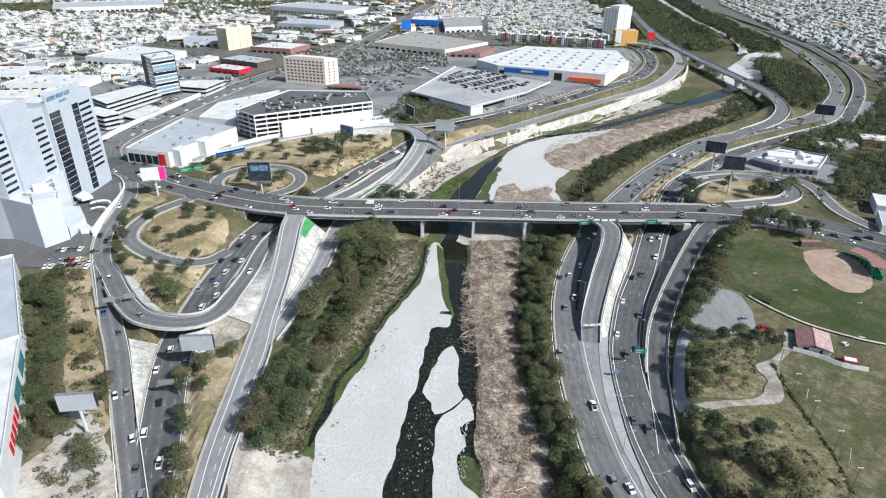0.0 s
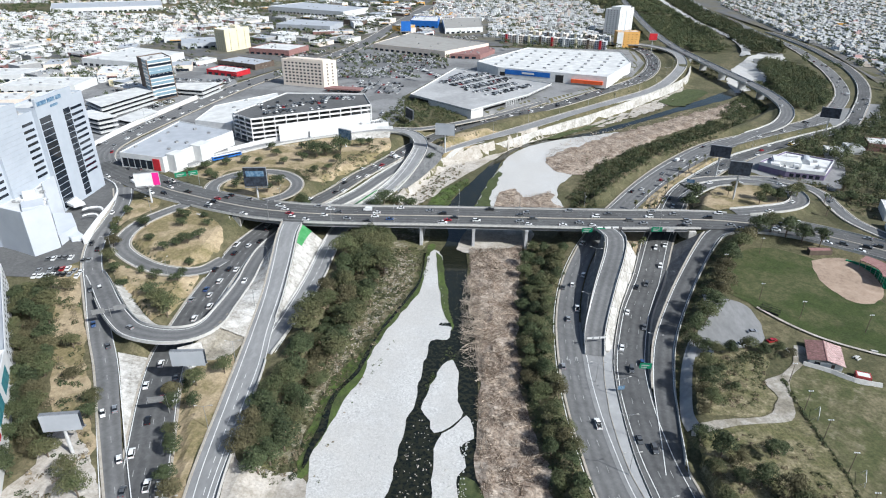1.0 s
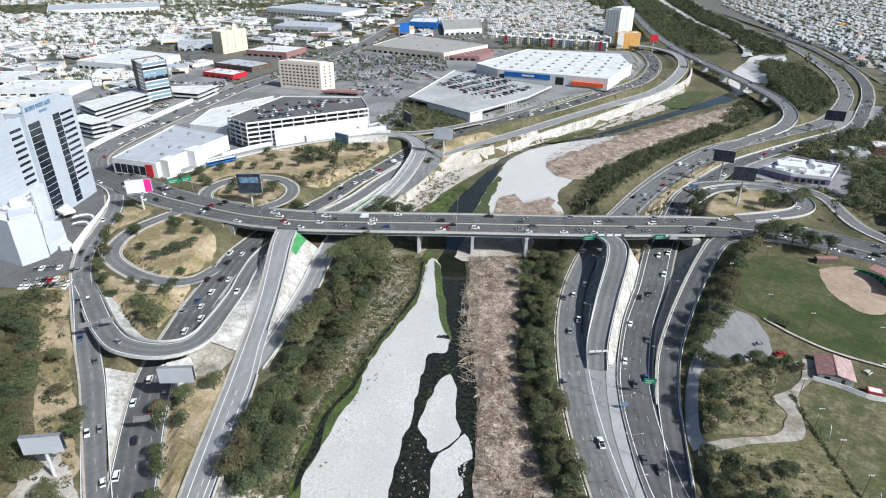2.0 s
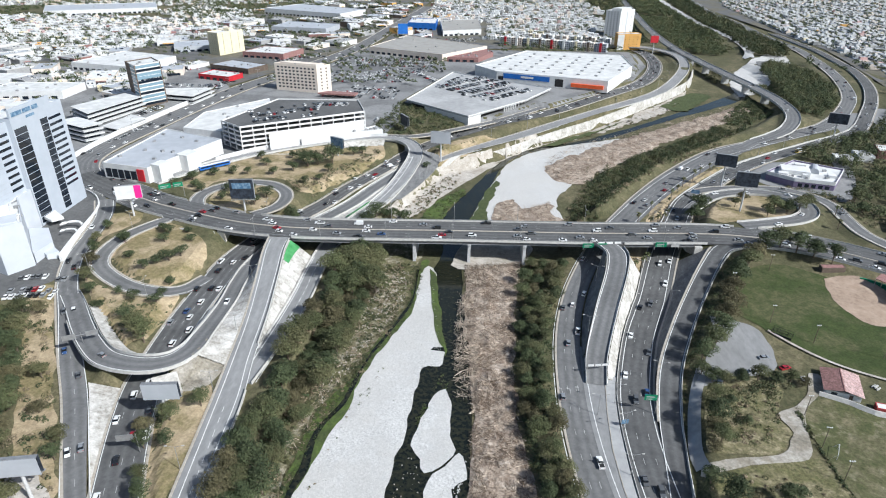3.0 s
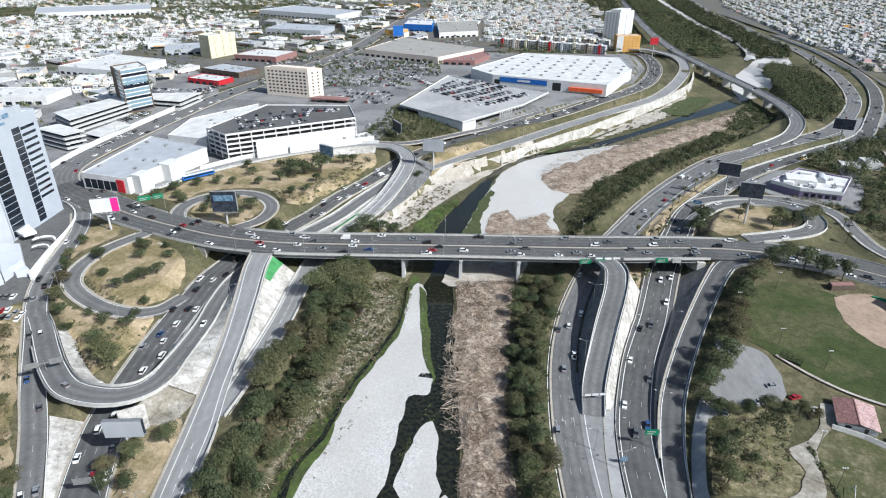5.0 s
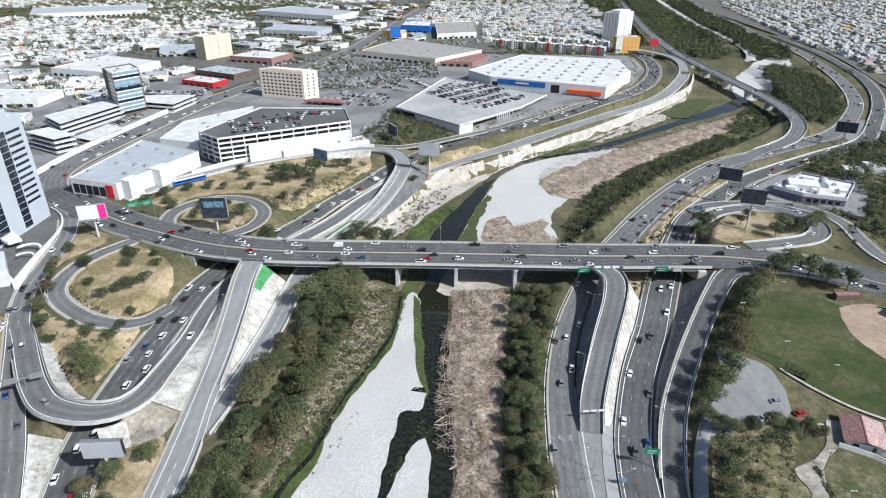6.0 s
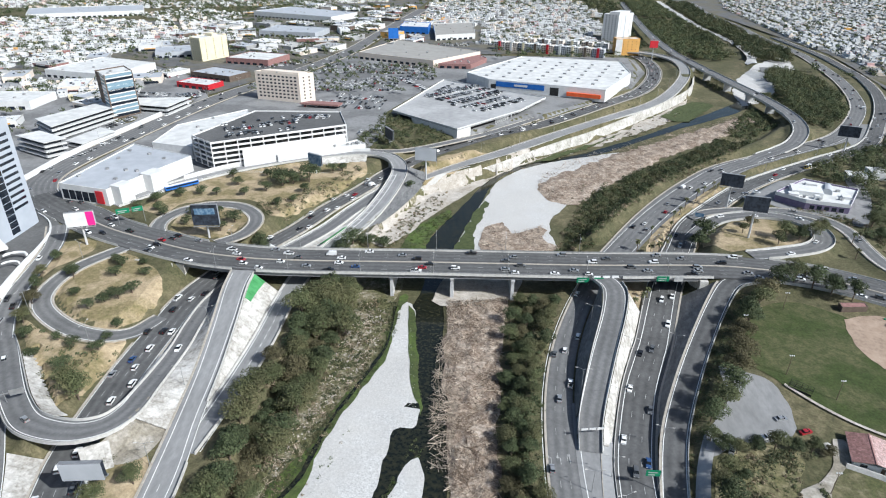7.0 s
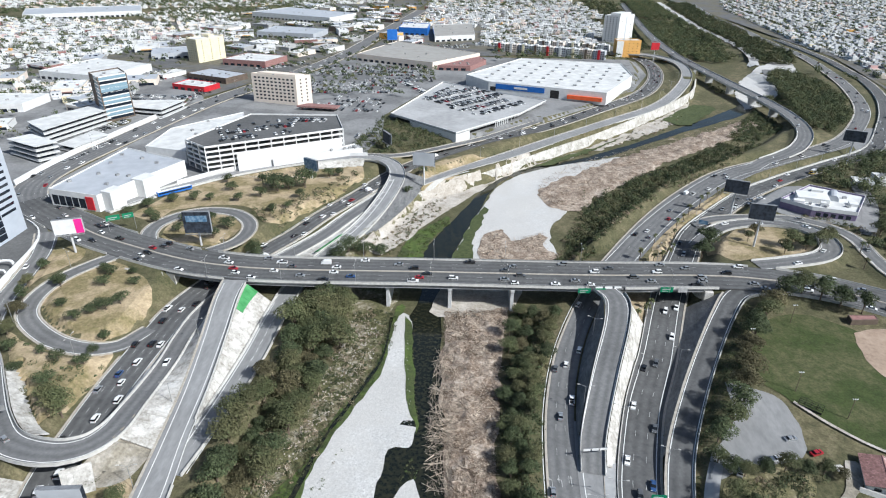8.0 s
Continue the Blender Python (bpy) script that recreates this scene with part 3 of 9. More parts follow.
def terrain(px, py):
    """The ground's height at plan points (arrays)."""
    px, py = np.asarray(px, float), np.asarray(py, float)
    z = plain(px, py)
    z = z + (noise2(px, py, 0.05) - 0.5) * 0.8 * (py < 520)
    dip = inside(px, py, [(-133, 296), (-60, 296), (-56, 375), (-118, 380), (-133, 345)])
    z = np.where(dip, -7.4, z)
    dip = inside(px, py, [(44, 285), (105, 285), (127, 325), (127, 356), (140, 385), (80, 385), (50, 330)])
    z = np.where(dip, -8.3, z)
    dip = inside(px, py, [(66, 80), (112, 80), (86, 140), (80, 190), (84, 215), (72, 250), (56, 250), (49, 200), (50, 155)])
    z = np.where(dip, -10.5, z)
    cores = np.full(z.shape, 1e9)
    for n, c in LINES.items():
        free = ~spanned(n, c)
        pick = np.nonzero((px > c[:, 0].min() - 35) & (px < c[:, 0].max() + 35) & (py > c[:, 1].min() - 35) & (py < c[:, 1].max() + 35))[0]
        if not len(pick):
            continue
        qx, qy = px[pick], py[pick]
        cf = c[free]
        bb, kk = np.empty(len(pick)), np.empty(len(pick), int)
        for o in range(0, len(pick), 20000):
            d2 = (qx[o:o + 20000, None] - cf[None, :, 0]) ** 2 + (qy[o:o + 20000, None] - cf[None, :, 1]) ** 2
            kk[o:o + 20000] = d2.argmin(1)
            bb[o:o + 20000] = np.sqrt(d2.min(1))
        zb, wb = cf[kk, 2], cf[kk, 3]
        extra = 9.0 * ((qx > 330) | (qy > 750) | (qx < -262))
        core = wb / 2 + 1.6 + extra
        skirt = np.maximum(4.0, np.abs(z[pick] - zb) * 1.4)
        w = 1 - smooth01((bb - core) / skirt)
        z[pick] = z[pick] * (1 - w) + (zb - 0.35 - 0.05 * extra) * w
        cores[pick] = np.where(bb < core + 0.8, np.minimum(cores[pick], zb - 0.35), cores[pick])
    ins = inside(px, py, CHANNEL)
    d = dist_to_line(px, py, CHANNEL, True)
    bed = -11.9 + 0.011 * np.maximum(0, py - 330) * (py < 900) + 6.3 * (py >= 900)
    floor = bed + (noise2(px, py, 0.09, 3) - 0.5) * 0.5
    steep = dist_to_line(px, py, [p for p in BANK_L if p[1] > 385]) < d + 0.2
    w = smooth01(d / np.where(steep, np.where(py > 480, 2.2, 4.5), 13))
    z = np.where(ins, z * (1 - w) + floor * w, z)
    return under_slopes(px, py, np.minimum(z, cores))


def under_slopes(px, py, z):
    """Keeps the ground below the concrete slopes."""
    for a, b in SLOPES.values():
        for i in range(len(a) - 1):
            q = np.array([a[i], a[i + 1], b[i + 1], b[i]])
            lo, hi = q[:, :2].min(0) - 0.5, q[:, :2].max(0) + 0.5
            k = np.nonzero((px > lo[0]) & (px < hi[0]) & (py > lo[1]) & (py < hi[1]))[0]
            if len(k):
                mid = q[:, :2].mean(0)
                k = k[inside(px[k], py[k], mid + (q[:, :2] - mid) * 1.15)]
                da, db = dist_to_line(px[k], py[k], [a[i][:2], a[i + 1][:2]]), dist_to_line(px[k], py[k], [b[i][:2], b[i + 1][:2]])
                t = da / np.maximum(1e-6, da + db)
                z[k] = np.minimum(z[k], (a[i][2] + a[i + 1][2]) / 2 * (1 - t) + (b[i][2] + b[i + 1][2]) / 2 * t - 1.1)
    return z


def ground_z(x, y):
    return float(terrain(np.array([x]), np.array([y]))[0])


def axis_lines(lo, a, b, hi, fine, steps):
    left = b + (hi - b) * (np.linspace(0, 1, steps) ** 2.2)
    right = a - (a - lo) * (np.linspace(0, 1, steps)[::-1] ** 2.2)
    return np.concatenate([right[:-1], np.arange(a, b, fine), left])


def grid_object(name, xs, ys, mat, lift=0.0):
    gx, gy = np.meshgrid(xs, ys)
    z = terrain(gx.ravel(), gy.ravel()) + lift
    v = np.stack([gx.ravel(), gy.ravel(), z], 1)
    nx, ny = len(xs), len(ys)
    i = (np.arange(ny - 1)[:, None] * nx + np.arange(nx - 1)[None]).ravel()
    return new(name, mesh_of(name, v, np.stack([i, i + 1, i + nx + 1, i + nx], 1).tolist(), mat, smooth=True))


GRID_X, GRID_Y = axis_lines(-4200, -260, 338, 4200, 2.3, 45), axis_lines(-900, 84, 755, 4600, 2.3, 60)
ground = grid_object("ground", GRID_X, GRID_Y, M_GRASS)
tagged(ground, "dry olive-brown grassland cut by roads and a river channel", "ground", kind="structure")


def strip(name, left, right, mat, label, category, lift=0.08, across=4, kind="structure", parent=None, hump=0.0, rough=0.0, n=60):
    """A sheet between two plan lines, laid over the ground (or at heights zs)."""
    def even(l):
        l = curve_points([(*p, 0, 0) for p in l], 2.0)[:, :2]
        s = np.concatenate([[0], np.cumsum(np.linalg.norm(np.diff(l, axis=0), axis=1))])
        t = np.linspace(0, s[-1], n)
        return np.stack([np.interp(t, s, l[:, 0]), np.interp(t, s, l[:, 1])], 1)
    a, b = even(left), even(right)
    if rough:
        a = a + (np.stack([noise2(a[:, 1], a[:, 0], 0.13, 5), noise2(a[:, 0], a[:, 1], 0.17, 6)], 1) - 0.5) * 2 * rough
        b = b + (np.stack([noise2(b[:, 1], b[:, 0], 0.13, 7), noise2(b[:, 0], b[:, 1], 0.17, 8)], 1) - 0.5) * 2 * rough
    t = np.linspace(0, 1, across + 1)[None, :, None]
    p = (a[:, None] * (1 - t) + b[:, None] * t).reshape(-1, 2)
    z = terrain(p[:, 0], p[:, 1]) + lift
    if hump:
        rim = smooth01(np.minimum(t, 1 - t) * 5) * smooth01(np.minimum(np.arange(n), n - 1 - np.arange(n)) / 5)[:, None, None]
        z = z + rim.reshape(-1) * hump * (noise2(p[:, 0], p[:, 1], 0.22, 9) ** 2 + 0.6 * noise2(p[:, 0], p[:, 1], 0.6, 10) ** 2)
    w = across + 1
    i = (np.arange(n - 1)[:, None] * w + np.arange(across)[None]).ravel()
    ob = new(name, mesh_of(name, np.column_stack([p, z]), np.stack([i, i + w, i + w + 1, i + 1], 1).tolist(), mat, smooth=True))
    if parent:
        ob.parent = parent
    return tagged(ob, label, category, kind=kind)


def area(name, outline, mat, label, category, lift=0.12, cell=4.0, kind="structure", wobble=0.0):
    """A patch of surface over the ground inside a plan outline."""
    bm = bmesh.new()
    o = np.array(outline, float)
    if wobble:
        o = curve_points([(*p, 0, 0) for p in outline + [outline[0]]], 2.5)[:-1, :2]
        o = o + (np.stack([noise2(o[:, 1], o[:, 0], 0.21, 2), noise2(o[:, 0], o[:, 1], 0.19, 4)], 1) - 0.5) * 2 * wobble
    f = bm.faces.new([bm.verts.new((x, y, 0)) for x, y in o])
    f.normal_update()
    if f.normal.z < 0:
        f.normal_flip()
    bmesh.ops.triangulate(bm, faces=bm.faces[:], ngon_method="EAR_CLIP")
    for ax, lines in ((0, GRID_X), (1, GRID_Y)):
        cuts = [c for c in lines if o[:, ax].min() < c < o[:, ax].max()]
        cuts = cuts[::max(1, int(cell / 6))]
        for c in cuts:
            bmesh.ops.bisect_plane(bm, geom=bm.verts[:] + bm.edges[:] + bm.faces[:], plane_co=(c, c, 0), plane_no=(1, 0, 0) if ax == 0 else (0, 1, 0))
    xy = np.array([v.co[:2] for v in bm.verts])
    for v, z in zip(bm.verts, terrain(xy[:, 0], xy[:, 1]) + lift):
        v.co.z = z
    me = bpy.data.meshes.new(name)
    bm.to_mesh(me)
    bm.free()
    me.materials.append(mat)
    return tagged(new(name, me), label, category, kind=kind)


# ---- roads ----
def lie_on_other(n, pts):
    """Which points lie on another road at about the same height."""
    hit_ = np.zeros(len(pts), bool)
    for o, c in LINES.items():
        if o != n:
            d = np.hypot(pts[:, None, 0] - c[None, :, 0], pts[:, None, 1] - c[None, :, 1])
            k = d.argmin(1)
            hit_ |= (d[np.arange(len(pts)), k] < c[k, 3] / 2 + 0.2) & (np.abs(pts[:, 2] - c[k, 2]) < 1.6)
    return hit_


def sweep(name, c, side, offset, profile, mat, keep=None):
    """A profile of (across, up) carried along a road's line at an offset; keep: the samples it covers."""
    k = len(profile)
    v, f = [], []
    for i in range(len(c)):
        off = offset(i)
        for a, u in profile:
            v.append((c[i, 0] + side[i, 0] * (off + a), c[i, 1] + side[i, 1] * (off + a), c[i, 2] + u))
    for i in range(len(c) - 1):
        if keep is None or (keep[i] and keep[i + 1]):
            f += [(i * k + j, i * k + (j + 1) % k, (i + 1) * k + (j + 1) % k, (i + 1) * k + j) for j in range(k)]
    if keep is not None:
        for i in range(len(c)):
            if keep[i] and (i == 0 or not keep[i - 1]):
                f.append(tuple(i * k + j for j in range(k - 1, -1, -1)))
            if keep[i] and (i == len(c) - 1 or not keep[i + 1]):
                f.append(tuple(i * k + j for j in range(k)))
    if not f:
        return None
    return mesh_of(name, v, f, mat)


def marks(name, n, offs, dash=3.0, gap=9.0, width=0.15, paint=None):
    """Lane lines of a road: for each offset a broken (or, with gap 0, unbroken) line."""
    c, side = LINES[n], SIDES[n]
    s = np.concatenate([[0], np.cumsum(np.linalg.norm(np.diff(c[:, :2], axis=0), axis=1))])
    q = []
    for off in offs:
        t = 1.0
        while t < s[-1] - dash - 1:
            for e0, e1 in ((t, t + dash / 2), (t + dash / 2, t + dash)):
                pts = []
                for e, w in ((e0, -width / 2), (e1, -width / 2), (e1, width / 2), (e0, width / 2)):
                    x, y, z, wd = (np.interp(e, s, c[:, j]) for j in range(4))
                    o = off + w
                    pts.append((x + np.interp(e, s, side[:, 0]) * o, y + np.interp(e, s, side[:, 1]) * o, z + 0.095))
                q.append(pts)
            t += dash + gap
    return quads_mesh(name, np.array(q), paint or M_MARK)


JERSEY = [(-0.3, -0.3), (0.3, -0.3), (0.12, 0.55), (0.1, 1.0), (-0.1, 1.0), (-0.12, 0.55)]
KERB = [(-0.45, -0.4), (0.45, -0.4), (0.42, 0.22), (-0.42, 0.22)]


def road(n, label, mat, left="", right="", lanes=(), edges=True, thickness=0.6):
    c, side = LINES[n], SIDES[n]
    top = thing(n, label, "road", kind="structure")
    w = c[:, 3] / 2
    v, f = [], []
    for i in range(len(c)):
        for a, u in ((-1, -thickness), (1, -thickness), (1, 0), (0.0, 0.06), (-1, 0)):
            v.append((c[i, 0] + side[i, 0] * w[i] * a, c[i, 1] + side[i, 1] * w[i] * a, c[i, 2] + u))
        if i:
            f += [((i - 1) * 5 + j, (i - 1) * 5 + (j + 1) % 5, i * 5 + (j + 1) % 5, i * 5 + j) for j in range(5)]
    me = mesh_of("carriageway", v, f, mat)
    at = me.attributes.new("across", "FLOAT", "POINT")
    at.data.foreach_set("value", np.column_stack([-w, w, w, w * 0, -w]).ravel().astype(np.float32))
    part("carriageway", me, top)
    for kind_, sg in ((left, 1), (right, -1)):
        if kind_:
            prof, m = (JERSEY, M_BARRIER) if kind_ == "jersey" else (KERB, M_KERB)
            off = w + (0.25 if kind_ == "jersey" else 0.4)
            pts = np.column_stack([c[:, :2] + side * (sg * off)[:, None], c[:, 2]])
            me = sweep("barrier", c, side, lambda i: sg * off[i], prof, m, ~lie_on_other(n, pts))
            if me:
                part("barrier" if kind_ == "jersey" else "kerb", me, top)
    if lanes:
        part("lane_marking", marks("lane_marking", n, lanes), top)
    if edges:
        e = float(np.median(w)) - 0.45
        part("edge_line", marks("edge_line", n, (-e, e), 3.0, 0.02, 0.3, M_EDGE), top)
    return top


bridge = road("bridge_street", "six-lane asphalt street carried over the river on a long bridge", M_ASPHALT_D, "jersey", "jersey", (-8.2, -4.6, 4.6, 8.2), False)
c, side = LINES["bridge_street"], SIDES["bridge_street"]
on_span = spanned("bridge_street", c)
part("median_kerb", sweep("median_kerb", c, side, lambda i: 0.0, [(-0.45, 0), (0.45, 0), (0.4, 0.32), (-0.4, 0.32)], M_KERB, (c[:, 0] > -215) & (c[:, 0] < 240)), bridge, "sandy raised median strip")
part("deck_slab", sweep("deck_slab", c, side, lambda i: 0.0, [(-12.4, -0.95), (12.4, -0.95), (12.6, -0.35), (-12.6, -0.35)], M_GIRDER_SHADED, on_span), bridge)
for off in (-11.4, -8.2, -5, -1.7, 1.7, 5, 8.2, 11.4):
    part("girder", sweep("girder", c, side, lambda i: off, [(-0.4, -2.4), (0.4, -2.4), (0.2, -1.9), (0.2, -0.95), (-0.2, -0.95), (-0.2, -1.9)], M_GIRDER_SHADED, on_span), bridge)
for sg in (-1, 1):
    part("hand_rail", sweep("hand_rail", c, side, lambda i: sg * 12.35, [(-0.06, 1.25), (0.06, 1.25), (0.06, 1.37), (-0.06, 1.37)], M_STEEL, on_span), bridge)
    k = [i for i in range(len(c)) if on_span[i]]
    boxes = [((c[i, 0] + side[i, 0] * sg * 12.35 - 0.05, c[i, 1] + side[i, 1] * sg * 12.35 - 0.05, c[i, 2] + 0.9),
              (c[i, 0] + side[i, 0] * sg * 12.35 + 0.05, c[i, 1] + side[i, 1] * sg * 12.35 + 0.05, c[i, 2] + 1.3)) for i in k]
    part("rail_posts", boxes_mesh("rail_posts", boxes, M_STEEL), bridge)

road("avenue", "wide asphalt avenue running off between shopping blocks", M_ASPHALT, "kerb", "kerb", (-6.8, -3.4, 3.4, 6.8))
road("expressway_left", "four-lane asphalt expressway in a cutting", M_ASPHALT_D, "kerb", "kerb", (-3.6, 0.0, 3.6))
road("curved_ramp", "curved asphalt slip road crossing the expressway on a short bridge", M_ASPHALT, "jersey", "jersey", ())
road("frontage_left", "two-lane asphalt frontage road beside scrub", M_ASPHALT, "kerb", "", (0.0,))
road("riverside_road", "pale worn riverside road climbing to the bridge", M_RIVERROAD, "kerb", "jersey", (), False)
road("river_underpass", "pale worn road dipping below the bridge beside the river", M_RIVERROAD, "jersey", "jersey", (0.0,))
road("wall_road", "pale worn road on top of the white river wall", M_RIVERROAD, "kerb", "jersey", (-2.5, 2.5))
road("expressway_right", "three-lane asphalt expressway along the river", M_ASPHALT, "kerb", "", (-1.65, 1.65))
road("bridge_ramp", "asphalt ramp rising from the expressway to the bridge", M_ASPHALT, "jersey", "jersey", ())
road("expressway_outer", "three-lane dark asphalt expressway carriageway", M_ASPHALT_D, "jersey", "kerb", (-2.2, 2.0))
road("frontage_right", "narrow asphalt frontage road beside shade trees", M_ASPHALT_D, "kerb", "jersey", ())
road("flyover", "curving asphalt flyover over the river", M_ASPHALT, "jersey", "jersey", (0.0,))
road("service_road", "narrow asphalt service road above the expressway", M_ASPHALT, "kerb", "kerb", ())
road("loop_left", "asphalt loop ramp round a dry grass island", M_ASPHALT, "kerb", "kerb", ())
road("loop_far", "asphalt loop ramp round a dry planted island", M_ASPHALT, "kerb", "kerb", ())
road("loop_right", "wide asphalt loop ramp round a dry lawn", M_ASPHALT, "jersey", "jersey", (0.0,))
road("outer_ramp", "asphalt outer slip road", M_ASPHALT, "kerb", "kerb", ())


def ladder(n, y0, y1, o0, o1, step):
    """A painted ladder along one side of a road: two lines and the rungs between them."""
    c, side = LINES[n], SIDES[n]
    k = [i for i in range(len(c)) if y0 < c[i, 1] < y1 and c[i, 0] < -30]
    q = []
    for a, b in zip(k[:-1], k[1:]):
        for o in (o0, o1):
            q.append([(c[i, 0] + side[i, 0] * u, c[i, 1] + side[i, 1] * u, c[i, 2] + 0.11) for i, u in ((a, o - 0.22), (b, o - 0.22), (b, o + 0.22), (a, o + 0.22))])
        if (a - k[0]) % step == 0:
            d = c[b, :2] - c[a, :2]
            d = d / np.linalg.norm(d) * 0.7
            q.append([(c[a, 0] + side[a, 0] * u + d[0] * g, c[a, 1] + side[a, 1] * u + d[1] * g, c[a, 2] + 0.12) for u, g in ((o0, 0), (o1, 0), (o1, 1), (o0, 1))])
    part("ladder_marking", quads_mesh("ladder_marking", np.array(q), M_EDGE), bpy.data.objects[n], "white painted ladder marking")


def inset_line(n, y0, y1, sg, in0, in1, gap=0, z=0.12, width=0.3):
    """A painted line at a changing distance in from one edge of a road."""
    c, side = LINES[n], SIDES[n]
    k = [i for i in range(len(c)) if y0 < c[i, 1] < y1]
    q = []
    for a, b in zip(k[:-1], k[1:]):
        if gap and (a // gap) % 2:
            continue
        r = []
        for i, e in ((a, -1), (b, -1), (b, 1), (a, 1)):
            u = sg * (c[i, 3] / 2 - (in0 + (in1 - in0) * (c[i, 1] - y0) / (y1 - y0))) + e * width / 2
            r.append((c[i, 0] + side[i, 0] * u, c[i, 1] + side[i, 1] * u, c[i, 2] + z))
        q.append(r)
    part("painted_line", quads_mesh("painted_line", np.array(q), M_EDGE), bpy.data.objects[n])


inset_line("riverside_road", 96, 323, 1, 2.8, 1.1)
inset_line("riverside_road", 96, 323, -1, 3.2, 0.9)
inset_line("riverside_road", 96, 236, -1, 1.9, -0.6)
inset_line("riverside_road", 96, 200, 1, 5.4, 5.4, 1, 0.12, 0.18)
inset_line("river_underpass", 214, 320, 1, 1.2, 1.0)
inset_line("river_underpass", 240, 320, 1, 5.0, 5.0, 1, 0.12, 0.18)
ladder("river_underpass", 372, 470, 1.6, 4.6, 3)


def lane_arrow(x, y, z, turn, bend):
    v = [(-0.12, 0), (0.12, 0), (0.12, 3.2), (0.45, 3.2), (0, 4.6), (-0.45, 3.2), (-0.12, 3.2)]
    f = [(0, 1, 2, 6), (3, 4, 5)]
    if bend:
        v = [(-0.12, 0), (0.12, 0), (0.12, 2.9), (-0.12, 2.6), (-0.9, 3.3), (-0.9, 3.0), (-0.7, 3.9), (-1.5, 3.1), (-0.7, 2.4)]
        f = [(0, 1, 2, 3), (2, 4, 5, 3), (6, 7, 8)]
    part("lane_arrow", mesh_of("lane_arrow", [(p, q, 0) for p, q in v], f, M_MARK), bpy.data.objects["expressway_right"], "", pose(x, y, z + 0.1, 0, 0, turn))


for x, y, b_ in ((42.9, 217, True), (46.1, 217, True), (49.3, 217.4, False)):
    lane_arrow(x, y, -9.45, 0, b_)


# bridge piers: a tapered wall with a cap beam across each line of supports
def pier(x, y, z_top, length, turn, label, group, wide=1.5):
    z0 = ground_z(x, y) - 0.6
    top = thing("bridge_pier", label, "bridge pier", group, pose(x, y, z0, 0, 0, turn))
    h = z_top - z0
    a, b = length / 2, wide / 2
    part("cap_beam", box_mesh("cap_beam", (-b * 1.3, -a, h - 1.1), (b * 1.3, a, h), M_BEAM, 0.08), top)
    out = [(-b, -a + 0.8), (b, -a + 0.8), (b, a - 0.8), (-b, a - 0.8)]
    lo = [(p * 1.15, q) for p, q in out]
    v = [(p, q, 0) for p, q in lo] + [(p, q, h - 1.1) for p, q in out]
    part("wall_shaft", mesh_of("wall_shaft", v, BOXF, M_BEAM), top)
    return top


for x in (-55, -25, 5, 35):
    pier(x, 336.3, 0.1, 23, 0, "grey concrete wall pier under the bridge", "river bridge piers")
for x, y, z in ((311, 690, -0.2), (308, 735, 0.4), (303, 785, 1.2), (298, 840, 2.2), (294, 890, 3.1), (292, 945, 3.4)):
    pier(x, y, z + 1.3, 10, 90, "grey concrete pier under the flyover", "flyover piers")
for x, y, t in ((-66, 506, 80), (-46, 496, 30)):
    pier(x, y, 1.2, 9, t, "grey concrete pier under the looping ramp", "ramp piers")
for n in ("flyover", "river_underpass", "curved_ramp", "wall_road"):
    c, side = LINES[n], SIDES[n]
    w = c[:, 3] / 2
    ob = bpy.data.objects[n]
    part("deck_slab", sweep("deck_slab", c, side, lambda i: 0.0, [(-float(np.median(w)) + 0.2, -1.5), (float(np.median(w)) - 0.2, -1.5), (float(np.median(w)) + 0.3, -0.5), (-float(np.median(w)) - 0.3, -0.5)], M_BEAM, spanned(n, c)), ob)


# ---- sloped and upright concrete between the levels ----
def slope(name, a, b, mat, label, lift_a=0.1, lift_b=0.1, panels=4.0):
    """Concrete panels between two lines of (x, y, z); each panel is a piece."""
    a, b = np.array(a, float), np.array(b, float)
    top = thing(name, label, "concrete slope", kind="structure")
    n = len(a)
    for i in range(n - 1):
        rows = 2 if np.linalg.norm(a[i] - b[i]) > 5 else 1
        for r in range(rows):
            u0, u1 = r / rows, (r + 1) / rows
            q = [a[i] * (1 - u0) + b[i] * u0, a[i + 1] * (1 - u0) + b[i + 1] * u0, a[i + 1] * (1 - u1) + b[i + 1] * u1, a[i] * (1 - u1) + b[i] * u1]
            mid = sum(q) / 4
            q = [mid + (p - mid) * 0.985 for p in q]
            v = [tuple(p + np.array((0, 0, 0.12))) for p in q] + [tuple(p - np.array((0, 0, 0.35))) for p in q]
            fc = [(0, 1, 2, 3), (7, 6, 5, 4), (0, 4, 5, 1), (1, 5, 6, 2), (2, 6, 7, 3), (3, 7, 4, 0)]
            part("panel", mesh_of("panel", v, fc, mat), top)
    return top


